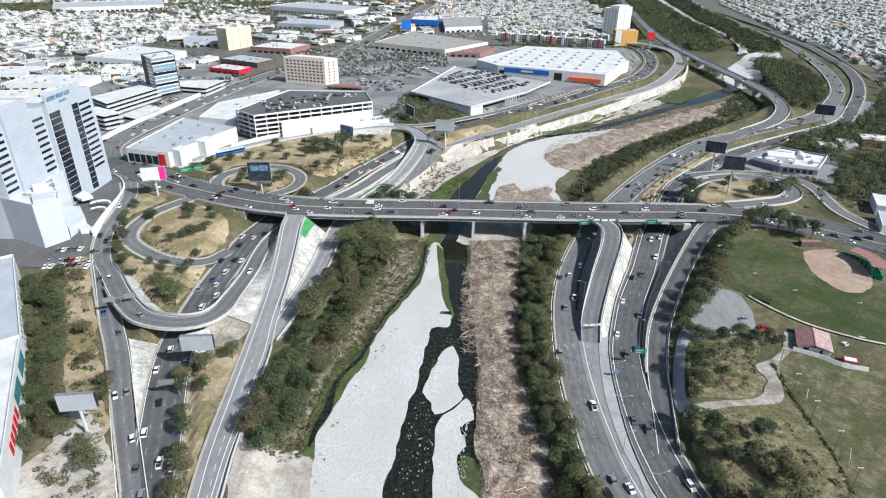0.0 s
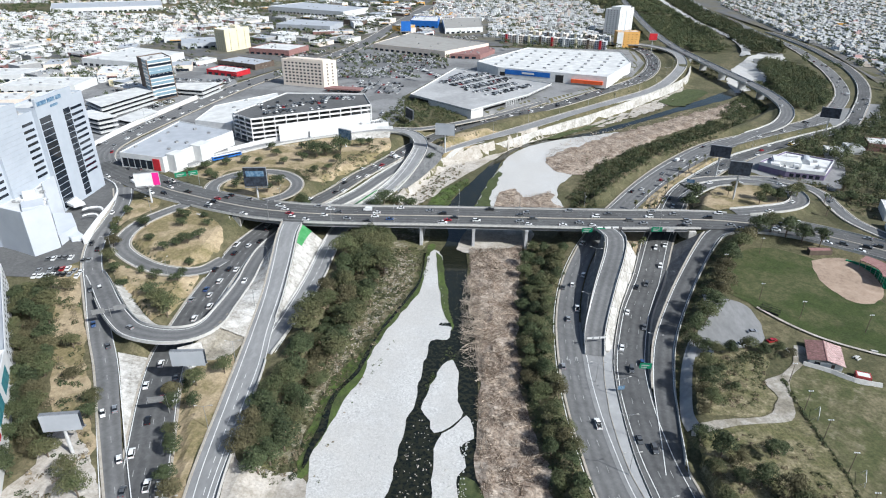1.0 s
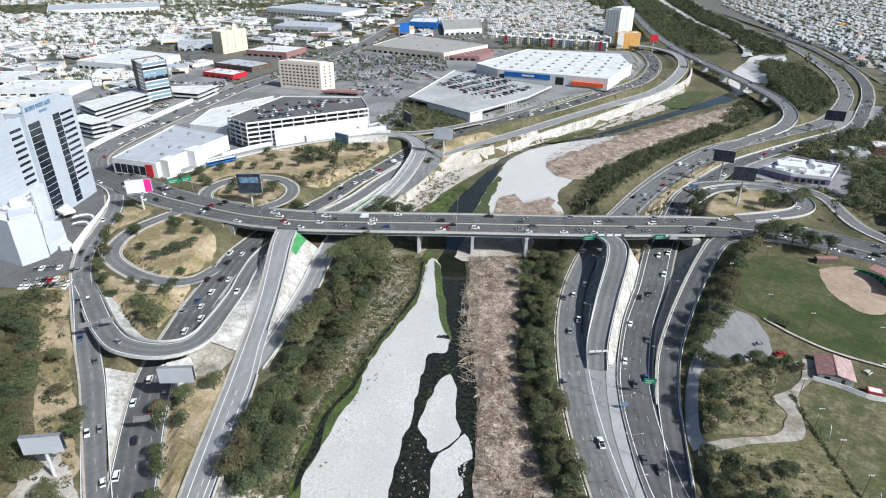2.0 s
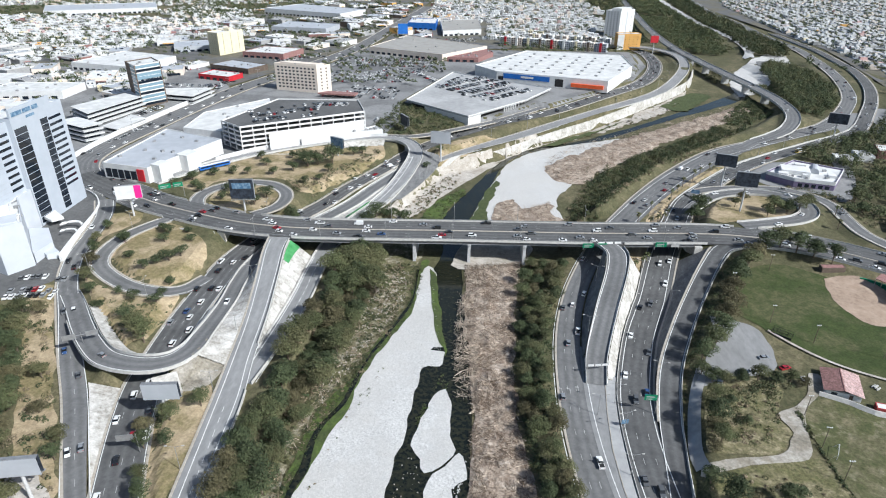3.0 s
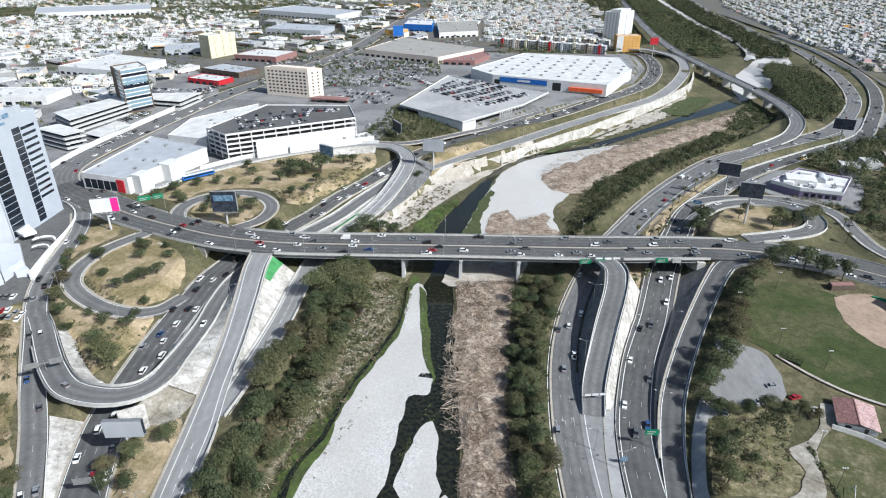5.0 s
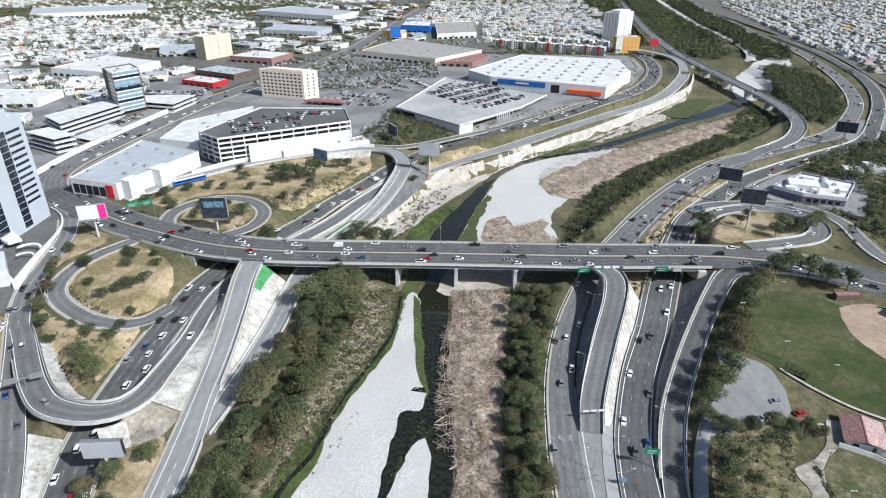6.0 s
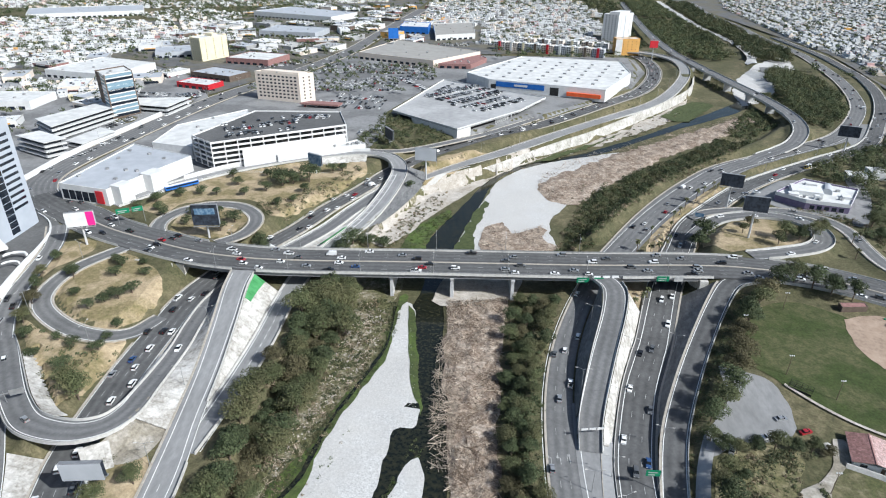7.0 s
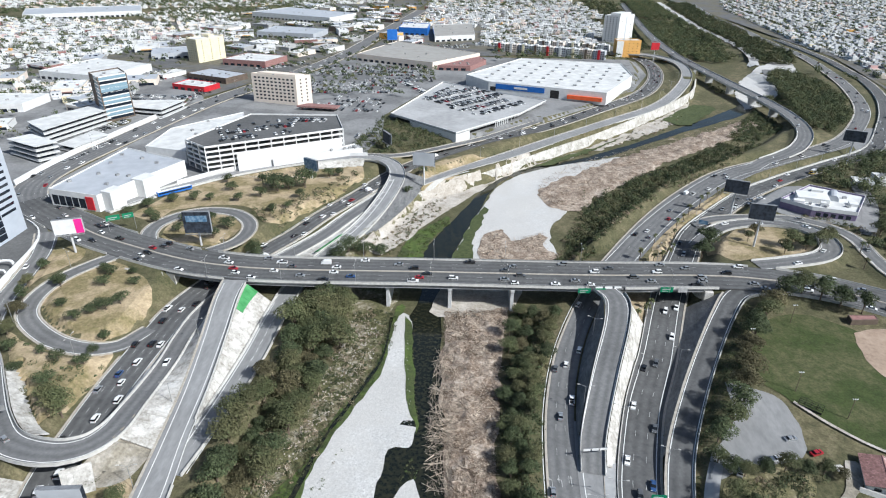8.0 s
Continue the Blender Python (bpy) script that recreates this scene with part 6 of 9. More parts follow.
# superstore on a podium of parking
STO = placed([(30, 724), (144, 681), (188, 768), (190, 838), (73, 863), (6, 758)])
t = building("superstore", "large superstore with a bright white ribbed roof", STO, 4, 11, M_WHITE, M_ROOFWHITE, 0.8)
on_face(t, (30, 724), (144, 681), 8, 8.2, 52, 5.2, M_BLUE, "sign_band", 0.3, 0.5, "long blue sign band")
on_face(t, (30, 724), (144, 681), 28, 9.8, 14, 2.0, M_WHITE, "sign_bar", 0.5, 0.3)
on_face(t, (30, 724), (144, 681), 66, 4.2, 9, 8, M_DARK, "entrance")
on_face(t, (30, 724), (144, 681), 84, 6.0, 34, 3.6, M_ORANGE, "canopy", 3.0, 4.0, "orange-red entrance canopy")
on_face(t, (30, 724), (144, 681), 2, 4.2, 6, 6, M_DARK, "entrance")
for a in range(6):
    for b in range(8):
        x, y = 40 + b * 18 + a * 7 - 12, 738 - b * 6.0 + a * 20 + 6
        if inside(np.array([x]), np.array([y]), shrink(ccw(STO), 5))[0]:
            part("roof_unit", unit_box("roof_unit", 3.4, 2.4, 1.3, M_STEEL), t, "", pose(x, y, 14.1, 0, 0, -20))
LOT = placed([(-59, 612), (1, 556), (56, 620), (85, 672), (32, 708), (-19, 748)])
t = thing("parking_podium", "raised pale concrete parking deck before the superstore", "parking deck", kind="structure")
part("deck", prism_mesh("deck", ccw(LOT), 7.2, 8.0, M_LOTDECK), t)
# near-black solid block below the deck, added to stand in for the shade there
part("undercroft", prism_mesh("undercroft", shrink(ccw(LOT), 5), -1, 7.2, M_DARK), t)
o, i = ccw(LOT), shrink(ccw(LOT), 0.3)
n = len(o)
v = [(x, y, 7.0) for x, y in o] + [(x, y, 9.0) for x, y in o] + [(x, y, 9.0) for x, y in i] + [(x, y, 7.0) for x, y in i]
part("parapet", mesh_of("parapet", v, [q for a in range(n) for b in [(a + 1) % n] for q in ((a, b, n + b, n + a), (n + a, n + b, 2 * n + b, 2 * n + a), (2 * n + a, 2 * n + b, 3 * n + b, 3 * n + a))], M_WHITE), t)
part("front_wall", prism_mesh("front_wall", ccw([(-40, 594), (1, 556), (12, 569), (11, 569.6), (1, 557.4), (-39.5, 594.8)]), -1, 7.2, M_WHITE), t)
for k in range(12):
    u = k / 12
    part("column", unit_box("column", 0.8, 0.8, 8.2, M_WHITE), t, "", pose(34 + 22 * u + 20 * max(0, u - 0.5), 594.5 + 26 * u + 60 * max(0, u - 0.5), -1))

# restaurant with purple walls, on the right bank
PUR = placed([(207, 437), (220, 424), (243, 417), (262, 444), (236, 462)])
t = building("purple_restaurant", "low restaurant with purple walls and a cluttered white roof", PUR, 0, 6.5, M_PURPLE, M_ROOFWHITE, 0.9, units=9, seed=31)
for a, b in zip(PUR, PUR[1:] + PUR[:1]):
    on_face(t, a, b, 0.0, 4.3, math.dist(a, b), 2.35, M_WHITE, "fascia", 0.18, 0.24)
for u, w, dx, dy, hh in ((6, 4, 216, 433, 1.8), (5, 5, 247, 430, 1.6), (7, 3, 236, 452, 1.4), (3, 3, 228, 428, 2.4)):
    part("roof_block", box_mesh("roof_block", (-u / 2, -w / 2, 0), (u / 2, w / 2, hh), M_WHITE, 0.06), t, "", pose(dx, dy, 5.6, 0, 0, -18))
part("roof_vault", tube_mesh("roof_vault", [(238, 436, 6.2), (243, 446, 6.2)], [3.2, 3.2], M_ROOFGREY, 14), t)
part("upper_storey", box_mesh("upper_storey", (-9, -6, 0), (9, 6, 3), M_WHITE, 0.08), t, "", pose(226, 438, 5.6, 0, 0, -18))
window_grid(t, PUR[1], PUR[2], 0, 1, 3, 5, 2.6, 2.4, lift=0.9)
for nm, lb, o, h, wl, rf in (
        ("white_shed", "small white gabled shed", [(272, 475), (284, 472), (287, 482), (275, 485)], 5, M_WHITE, M_ROOFWHITE),
        ("white_cabin", "white cabin beside a lane", [(292, 480), (303, 478), (305, 492), (294, 494)], 5, M_WHITE, M_ROOFWHITE),
        ("corner_house", "white house by the bridge street", [(232, 322), (262, 312), (270, 336), (242, 344)], 6, M_WHITE, M_ROOFGREY),
        ("long_shed", "white-walled store beside the street", [(246, 352), (300, 330), (308, 350), (254, 372)], 6, M_WHITE, M_ROOFWHITE),
        ("brick_house", "house with red walls and white roof", [(312, 490), (340, 482), (346, 500), (318, 508)], 6, M_TERRA, M_ROOFWHITE),
        ("lane_house", "white house with a flat roof", [(330, 452), (352, 446), (356, 464), (334, 470)], 6, M_WHITE, M_ROOFWHITE)):
    building(nm, lb, placed(o), 0, h, wl, rf, 0.5, units=2, seed=len(lb))


# clubhouse with a faded red tiled roof, each course a row of tiles
def clubhouse():
    top = thing("clubhouse", "small clubhouse with a faded red tiled roof and white wall", "clubhouse", m=pose(149.5, 222, ground_z(149, 222), 0, 0, -20))
    part("wall", box_mesh("wall", (-6, -7, -1), (6, 7, 2.35), M_WHITE, 0.05), top)
    for sg in (-1, 1):
        q = []
        for r in range(12):
            for k in range(22):
                x0, y0 = sg * (6.8 - r * 0.555), -7.5 + k * 0.68
                z = 2.35 + r * 0.11
                q.append([(x0, y0, z), (x0, y0 + 0.62, z), (x0 - sg * 0.6, y0 + 0.62, z + 0.15), (x0 - sg * 0.6, y0, z + 0.15)])
        # sunny slope pale pink, far slope dark red: sunlight put into the colour
        part("roof_slope", quads_mesh("roof_slope", np.array(q), M_PINKTILE if sg > 0 else M_TERRA), top)
        part("roof_deck", mesh_of("roof_deck", [(sg * 6.8, -7.6, 2.25), (sg * 6.8, 7.6, 2.25), (0, 7.6, 3.55), (0, -7.6, 3.55)], [(0, 1, 2, 3)], M_BROWN), top)
    part("ridge", box_mesh("ridge", (-0.25, -7.6, 3.6), (0.25, 7.6, 3.85), M_TERRA, 0.05), top)
    part("door", box_mesh("door", (2, -7.1, -0.2), (3.2, -6.98, 2.0), M_BROWN), top)
    part("window", box_mesh("window", (-4, -7.1, 0.8), (-2, -6.98, 1.9), M_GLASS), top)
    return top


clubhouse()
zz = ground_z(150, 212)
upright_wall("field_wall", [(139.5, 217.5), (148.5, 213), (155, 208), (164, 205.5)], (zz + 1.5, zz + 1.2), (zz - 1, zz - 1), 0.4, M_BARRIER, "low white wall in front of the clubhouse", 5)
t = building("red_kiosk", "little red kiosk with a white roof", [(155.6, 208.6), (160.6, 207), (161.8, 210.5), (156.8, 212.1)], ground_z(158, 209), 2.3, M_KIOSK, M_ROOFWHITE, 0.12)
# grandstand round the infield
t = thing("grandstand", "curved green grandstand with a rust-coloured roof", "grandstand")
arc = [(190 + 21 * math.cos(a), 284 + 20 * math.sin(a)) for a in np.linspace(1.15, -0.55, 10)]
for k, (a, b) in enumerate(zip(arc[:-1], arc[1:])):
    zz = -3.0
    d = np.array((a[0] - 190, a[1] - 284)) / 20.5
    e = np.array((b[0] - 190, b[1] - 284)) / 20.5
    for s in range(5):
        q = [(a[0] - d[0] * (6 - s), a[1] - d[1] * (6 - s)), (b[0] - e[0] * (6 - s), b[1] - e[1] * (6 - s)), (b[0] - e[0] * (5 - s), b[1] - e[1] * (5 - s)), (a[0] - d[0] * (5 - s), a[1] - d[1] * (5 - s))]
        part("bench_row", prism_mesh("bench_row", ccw(q), zz - 1, zz + 0.6 * (s + 1), M_SIGNGREEN), t)
    q = [(a[0] - d[0] * 7, a[1] - d[1] * 7), (b[0] - e[0] * 7, b[1] - e[1] * 7), (b[0] + e[0], b[1] + e[1]), (a[0] + d[0], a[1] + d[1])]
    if k > 1:
        part("roof_sheet", prism_mesh("roof_sheet", ccw(q), zz + 6.6, zz + 6.85, M_TERRA), t)
        part("post", unit_box("post", 0.25, 0.25, 9, M_STEEL), t, "", pose(a[0] - d[0] * 5.5, a[1] - d[1] * 5.5, zz - 2))
t = building("dugout", "low dugout with a rust-coloured roof", [(182, 306), (194, 307), (194.6, 311), (182.6, 310.5)], ground_z(188, 308), 2.6, M_BROWN, M_TERRA, 0.2)
upright_wall("field_fence", [(226, 288), (216, 300), (207, 307), (197, 312.5)], (1.2, 1.0), (-4, -4), 0.2, M_SIGNGREEN, "tall green sheet fence behind the ball field", 5)
strip("park_wall", [(135.2, 255.4), (143.2, 245.4), (154, 235.2), (167, 227.1), (180.5, 221.9), (230, 208)], [(136, 256.4), (144, 246.5), (154.6, 236.4), (167.5, 228.3), (180.9, 223.1), (230.5, 209.2)], M_SAND, "low pale boundary path wall beside the field", "boundary wall", 0.7, 2)


# ---- dwellings of the far quarters ----
def house_mesh_set(rnd):
    w, d, h = rnd.uniform(7, 10), rnd.uniform(10, 16), rnd.choice((3.4, 3.6, 6.2, 6.6))
    return w, d, h


TINTS = [M_WHITE, M_WHITE, M_ROOFWHITE, M_CREAM, M_WHITE, M_YELLOW, M_ROOFGREY, M_CREAM]
HOUSE_LABEL = {M_WHITE.name: "white", M_ROOFWHITE.name: "off-white", M_CREAM.name: "cream", M_YELLOW.name: "pale yellow", M_ROOFGREY.name: "grey", M_TERRA.name: "brick-red"}


def house_prototype(k):
    rnd = random.Random(100 + k)
    w, d, h = house_mesh_set(rnd)
    wall = TINTS[k % len(TINTS)]
    top = thing("house", HOUSE_LABEL[wall.name] + " flat-roofed town house in a close row", "house", "town houses", pose(0, 0, -500))
    o = [(-w / 2, -d / 2), (w / 2, -d / 2), (w / 2, d / 2), (-w / 2, d / 2)]
    shell(top, o, -1, h, wall, M_ROOFWHITE if k % 3 else M_ROOFGREY, 0.5)
    if h > 5:
        part("upper_storey", box_mesh("upper_storey", (-w / 2 + 0.5, -d / 2 + 3, h - 0.5), (w / 2 - 0.5, d / 2 - 1, h + 2.3), wall), top)
    for x in (-w / 4, w / 4):
        part("window", box_mesh("window", (x - 0.8, -d / 2 - 0.06, 1.0), (x + 0.8, -d / 2 + 0.1, 2.3), M_GLASS), top)
    part("door", box_mesh("door", (-0.5, -d / 2 - 0.06, -0.2), (0.5, -d / 2 + 0.1, 2.0), M_BROWN), top)
    part("water_tank", tube_mesh("water_tank", [(w / 4, d / 5, h - 0.5), (w / 4, d / 5, h + 0.9), (w / 4, d / 5, h + 1.2)], [0.55, 0.55, 0.2], M_DARK, 8), top)
    return top


def level_z(x, y):
    return float(plain(np.array([x]), np.array([y]))[0])


def blocked(x, y, pad=9.0):
    for f in FOOTPRINTS:
        if f[:, 0].min() - pad < x < f[:, 0].max() + pad and f[:, 1].min() - pad < y < f[:, 1].max() + pad:
            return True
    for n in ("avenue", "expressway_right", "expressway_outer", "expressway_left", "flyover", "wall_road"):
        c = LINES[n]
        if np.min(np.hypot(c[:, 0] - x, c[:, 1] - y)) < 22:
            return True
    if -80 < x < 425 and y < 1405 and inside(np.array([x]), np.array([y]), CHANNEL)[0]:
        return True
    return False


# quarters: outline, direction of the rows, share of plots with a tree
QUARTERS = [
    ([(-1000, 1225), (-1020, 880), (-660, 640), (-560, 755), (-480, 880), (-430, 1000), (-520, 1200), (-700, 1245)], 20, 0.22),
    ([(-660, 1330), (-540, 1240), (-430, 1010), (-345, 960), (-350, 1050), (-440, 1330), (-560, 1440)], 24, 0.5),
    ([(-110, 1215), (-62, 1200), (15, 1230), (20, 1010), (60, 1010), (190, 985), (200, 1060), (262, 1130), (270, 1400), (260, 1750), (-80, 1750)], -12, 0.3),
    ([(522, 905), (590, 880), (900, 860), (1300, 1500), (1300, 2050), (640, 1800), (560, 1500), (540, 1250), (522, 1080)], 84, 0.62),
    ([(440, 585), (520, 540), (700, 640), (860, 850), (590, 872), (516, 880), (500, 780)], 78, 0.7),
    ([(310, 455), (350, 420), (520, 440), (700, 560), (690, 640), (520, 535), (440, 580), (380, 550)], 60, 0.75),
    ([(-500, 640), (-440, 600), (-340, 660), (-330, 700), (-400, 720), (-480, 735)], 20, 0.5),
    ([(-1100, 1420), (-700, 1460), (-420, 1560), (-200, 1640), (-200, 2000), (-1100, 1900)], 10, 0.5),
]
near_houses, plot_trees = [], []
rnd = random.Random(5)
for outline_, turn, leafy in QUARTERS:
    ca, sa = math.cos(radians(turn)), math.sin(radians(turn))
    o = np.array(outline_, float)
    mid = o.mean(0)
    reach = float(np.linalg.norm(o - mid, axis=1).max())
    v_, row = -reach, 0
    while v_ < reach:
        u_ = -reach + (row % 2) * 2.0
        run = 0.0
        while u_ < reach:
            w = rnd.uniform(6.8, 9.0)
            x, y = mid[0] + u_ * ca - v_ * sa, mid[1] + u_ * sa + v_ * ca
            run += w
            u_ += w
            if run > 105:
                u_ += 11
                run = 0.0
            if not inside(np.array([x]), np.array([y]), o)[0] or blocked(x, y):
                continue
            front = 1 if row % 2 else -1
            if rnd.random() < 0.955:
                near_houses.append((x, y, turn + (0 if row % 2 == 0 else 180)))
            if rnd.random() < leafy:
                k = front * rnd.choice((8.5, 8.5, -8.0))
                plot_trees.append((x - sa * k + rnd.uniform(-2, 2), y + ca * k + rnd.uniform(-2, 2), rnd.uniform(2.0, 4.4)))
        v_ += 14.5 if row % 2 == 0 else 23.5
        row += 1
# larger sheds and shops scattered through the commercial quarter
shops = []
for _ in range(420):
    x, y = rnd.uniform(-440, -60), rnd.uniform(880, 1520)
    if not blocked(x, y, 14) and all(math.hypot(x - p[0], y - p[1]) > 29 for p in shops):
        shops.append((x, y))
for _ in range(260):
    x, y = rnd.uniform(-640, -330), rnd.uniform(430, 900)
    if not blocked(x, y, 15) and all(math.hypot(x - p[0], y - p[1]) > 30 for p in shops):
        shops.append((x, y))
near_houses.sort(key=lambda p: p[1] + abs(p[0]) * 0.15)
PROTO = [house_prototype(k) for k in range(8)]
for k, (x, y, a) in enumerate(near_houses[:150]):
    if k < 8:
        PROTO[k].matrix_basis = pose(x, y, level_z(x, y), 0, 0, a)
    else:
        copy_thing(PROTO[rnd.randrange(8)], pose(x, y, level_z(x, y), 0, 0, a))
v, f, ix = [], [], []
FARM = [M_WHITE, M_ROOFWHITE, M_CREAM, M_YELLOW, M_ROOFGREY, M_TERRA, M_GLASS, M_OCHRE, M_CONC_ROAD, M_BARRIER, M_PINKTILE, M_BROWN]


def add_box(x, y, z0, w, d, h, a, m, top_m=None):
    ca, sa = math.cos(a), math.sin(a)
    o = len(v)
    for zz in (z0, z0 + h):
        for px, py in ((-w, -d), (w, -d), (w, d), (-w, d)):
            v.append((x + px / 2 * ca - py / 2 * sa, y + px / 2 * sa + py / 2 * ca, zz))
    f.extend(tuple(o + k for k in q) for q in BOXF[1:])
    ix.extend([m if top_m is None else top_m] + [m] * 4)


def far_house(x, y, a, pale):
    """A row house: main block, a lower rear wing, a walled patio, an upper room, tank and windows."""
    z, ar = level_z(x, y), radians(a)
    ca, sa = math.cos(ar), math.sin(ar)

    def at(u, t):
        return x + u * ca - t * sa, y + u * sa + t * ca
    wall = rnd.choices((0, 1, 2, 3, 7, 5, 8, 10), (7, 3, 2.2, 0.4, 0.08, 0.3, 2.5, 0.4))[0]
    roof = rnd.choices((1, 0, 4, 8, 9, 10), (5, 4, 2, 1.2, 2, 0.3) if pale else (3, 1.2, 3.4, 2.6, 3.4, 0.3))[0]
    w, d, h = rnd.uniform(6.6, 8.2), rnd.uniform(7.0, 10.0), rnd.choice((3.3, 3.4, 6.0, 6.4, 6.6))
    px, py = at(0, -1.6)
    add_box(px, py, z - 1, w, d, h + 1, ar, wall, roof)
    px, py = at(rnd.uniform(-0.8, 0.8), 4.6)
    add_box(px, py, z - 1, w * rnd.uniform(0.5, 0.95), rnd.uniform(3, 4.6), rnd.choice((3.6, 3.9, 4.2)), ar, wall, rnd.choice((roof, 4, 9)))
    if rnd.random() < 0.7:
        px, py = at(0, -1.6 - d / 2 - 1.6)
        add_box(px, py, z - 1, w * rnd.uniform(0.4, 1.0), 3.2, rnd.choice((2.6, 3.4, 3.5)), ar, wall, rnd.choice((8, 9, 4, roof)))
    if rnd.random() < 0.35:
        px, py = at(rnd.uniform(-1.2, 1.2), -1.6 + rnd.uniform(-1.5, 1.5))
        add_box(px, py, z + h, w * rnd.uniform(0.3, 0.6), d * 0.4, 2.5, ar, wall, roof)
    if rnd.random() < 0.5:
        px, py = at(rnd.uniform(-2.4, 2.4), rnd.uniform(-4, 1))
        add_box(px, py, z + h, 1.0, 1.0, 1.1, ar, rnd.choice((6, 11, 8)))
    for lv in range(2 if h > 5 else 1):
        for k in (-0.24, 0.24):
            px, py = at(w * k, -1.6 - d / 2)
            add_box(px, py, z + 1 + 2.9 * lv, 1.5, 0.14, 1.3, ar, 6)


for x, y in shops:
    w, d, h, ar = rnd.uniform(14, 34), rnd.uniform(14, 40), rnd.uniform(4.5, 9), radians(rnd.choice((-25, 65, 20)))
    z = level_z(x, y)
    add_box(x, y, z - 1, w, d, h + 1, ar, rnd.choices((0, 2, 5, 8, 11, 7), (5, 3, 0.8, 3, 1, 0.5))[0], rnd.choice((1, 1, 4, 8, 9, 0)))
    for sg in (-1, 1):
        add_box(x - sg * w / 2 * math.cos(ar), y - sg * w / 2 * math.sin(ar), z + h, 0.4, d, 0.7, ar, 9)
    for k in range(6):
        add_box(x + rnd.uniform(-0.32, 0.32) * w, y + rnd.uniform(-0.32, 0.32) * d, z + h, rnd.uniform(1.2, 3.0), 1.6, rnd.uniform(0.7, 1.6), ar, rnd.choice((4, 6, 8, 9)))
    add_box(x + d / 2 * math.sin(ar), y - d / 2 * math.cos(ar), z + 0.4, w * 0.8, 0.3, 2.6, ar, 6)
    add_box(x + d / 2 * math.sin(ar), y - d / 2 * math.cos(ar), z + 3.2, w * 0.5, 0.5, 1.1, ar, rnd.choice((5, 7, 0, 9)))
for x, y, a in near_houses[150:]:
    far_house(x, y, a, x < 300)
tagged(new("far_houses", mesh_of("far_houses", v, f, FARM, ix)), "close rows of white and pastel flat-roofed houses", "houses", kind="stuff")


# terraces of walk-up flats with painted facades
def flats(x, y, turn, wall, label, stripe):
    z = level_z(x, y)
    top = thing("apartment_block", label, "apartment block", "walk-up flats", pose(x, y, z, 0, 0, turn))
    shell(top, [(-8, -6), (8, -6), (8, 6), (-8, 6)], -1, 11.6, wall, M_ROOFWHITE, 0.7)
    part("stair_bay", box_mesh("stair_bay", (-1.6, -7.2, -1), (1.6, -6.02, 12.4), stripe), top)
    part("roof_room", box_mesh("roof_room", (-2.4, -3, 10.8), (2.4, 2, 13.2), M_WHITE), top)
    for r in range(4):
        for u in (-6.4, -3.6, 3.0, 5.8):
            part("window", unit_box("window", 1.5, 0.2, 1.4, M_GLASS), top, "", pose(u, -6.0, 0.9 + r * 2.8))
    return top


for k in range(9):
    t_ = k / 8
    flats(52 + 130 * t_, 984 - 52 * t_, -22, (M_WHITE, M_CREAM, M_ROOFGREY)[k % 3], "white four-storey flats with a painted stair bay", (M_RED, M_WHITE, M_YELLOW, M_BROWN)[k % 4])
for k in range(6):
    t_ = k / 5
    flats(96 + 100 * t_, 1016 - 34 * t_, -22, (M_CREAM, M_WHITE)[k % 2], "pale four-storey flats behind a tree row", (M_YELLOW, M_BROWN, M_WHITE)[k % 3])


# ---- vegetation ----
def leaf_cloud(rng, lobes, count, size, flat=0.35):
    """Loose leaf sprays on the outside of several lobes (x, y, z, rx, ry, rz), as an (n, 4, 3) array."""
    lobes = np.array(lobes, float)
    vol = lobes[:, 3] * lobes[:, 4] * lobes[:, 5]
    pick = rng.choice(len(lobes), count, p=vol ** 0.67 / (vol ** 0.67).sum())
    d = rng.normal(size=(count, 3))
    d[:, 2] = np.abs(d[:, 2]) * 0.9 + d[:, 2] * 0.25
    d /= np.linalg.norm(d, axis=1)[:, None]
    r = rng.uniform(0.62, 1.08, count)[:, None]
    p = lobes[pick, :3] + d * lobes[pick, 3:] * r
    nrm = d + rng.normal(size=(count, 3)) * 0.55
    nrm[:, 2] += flat
    nrm /= np.linalg.norm(nrm, axis=1)[:, None]
    a = np.cross(nrm, rng.normal(size=(count, 3)))
    a /= np.linalg.norm(a, axis=1)[:, None]
    b = np.cross(nrm, a)
    s = rng.uniform(0.6, 1.3, count)[:, None] * size
    k = rng.uniform(0.5, 0.9, count)[:, None]
    return np.stack([p - a * s, p - b * s * k, p + a * s, p + b * s * k], 1)


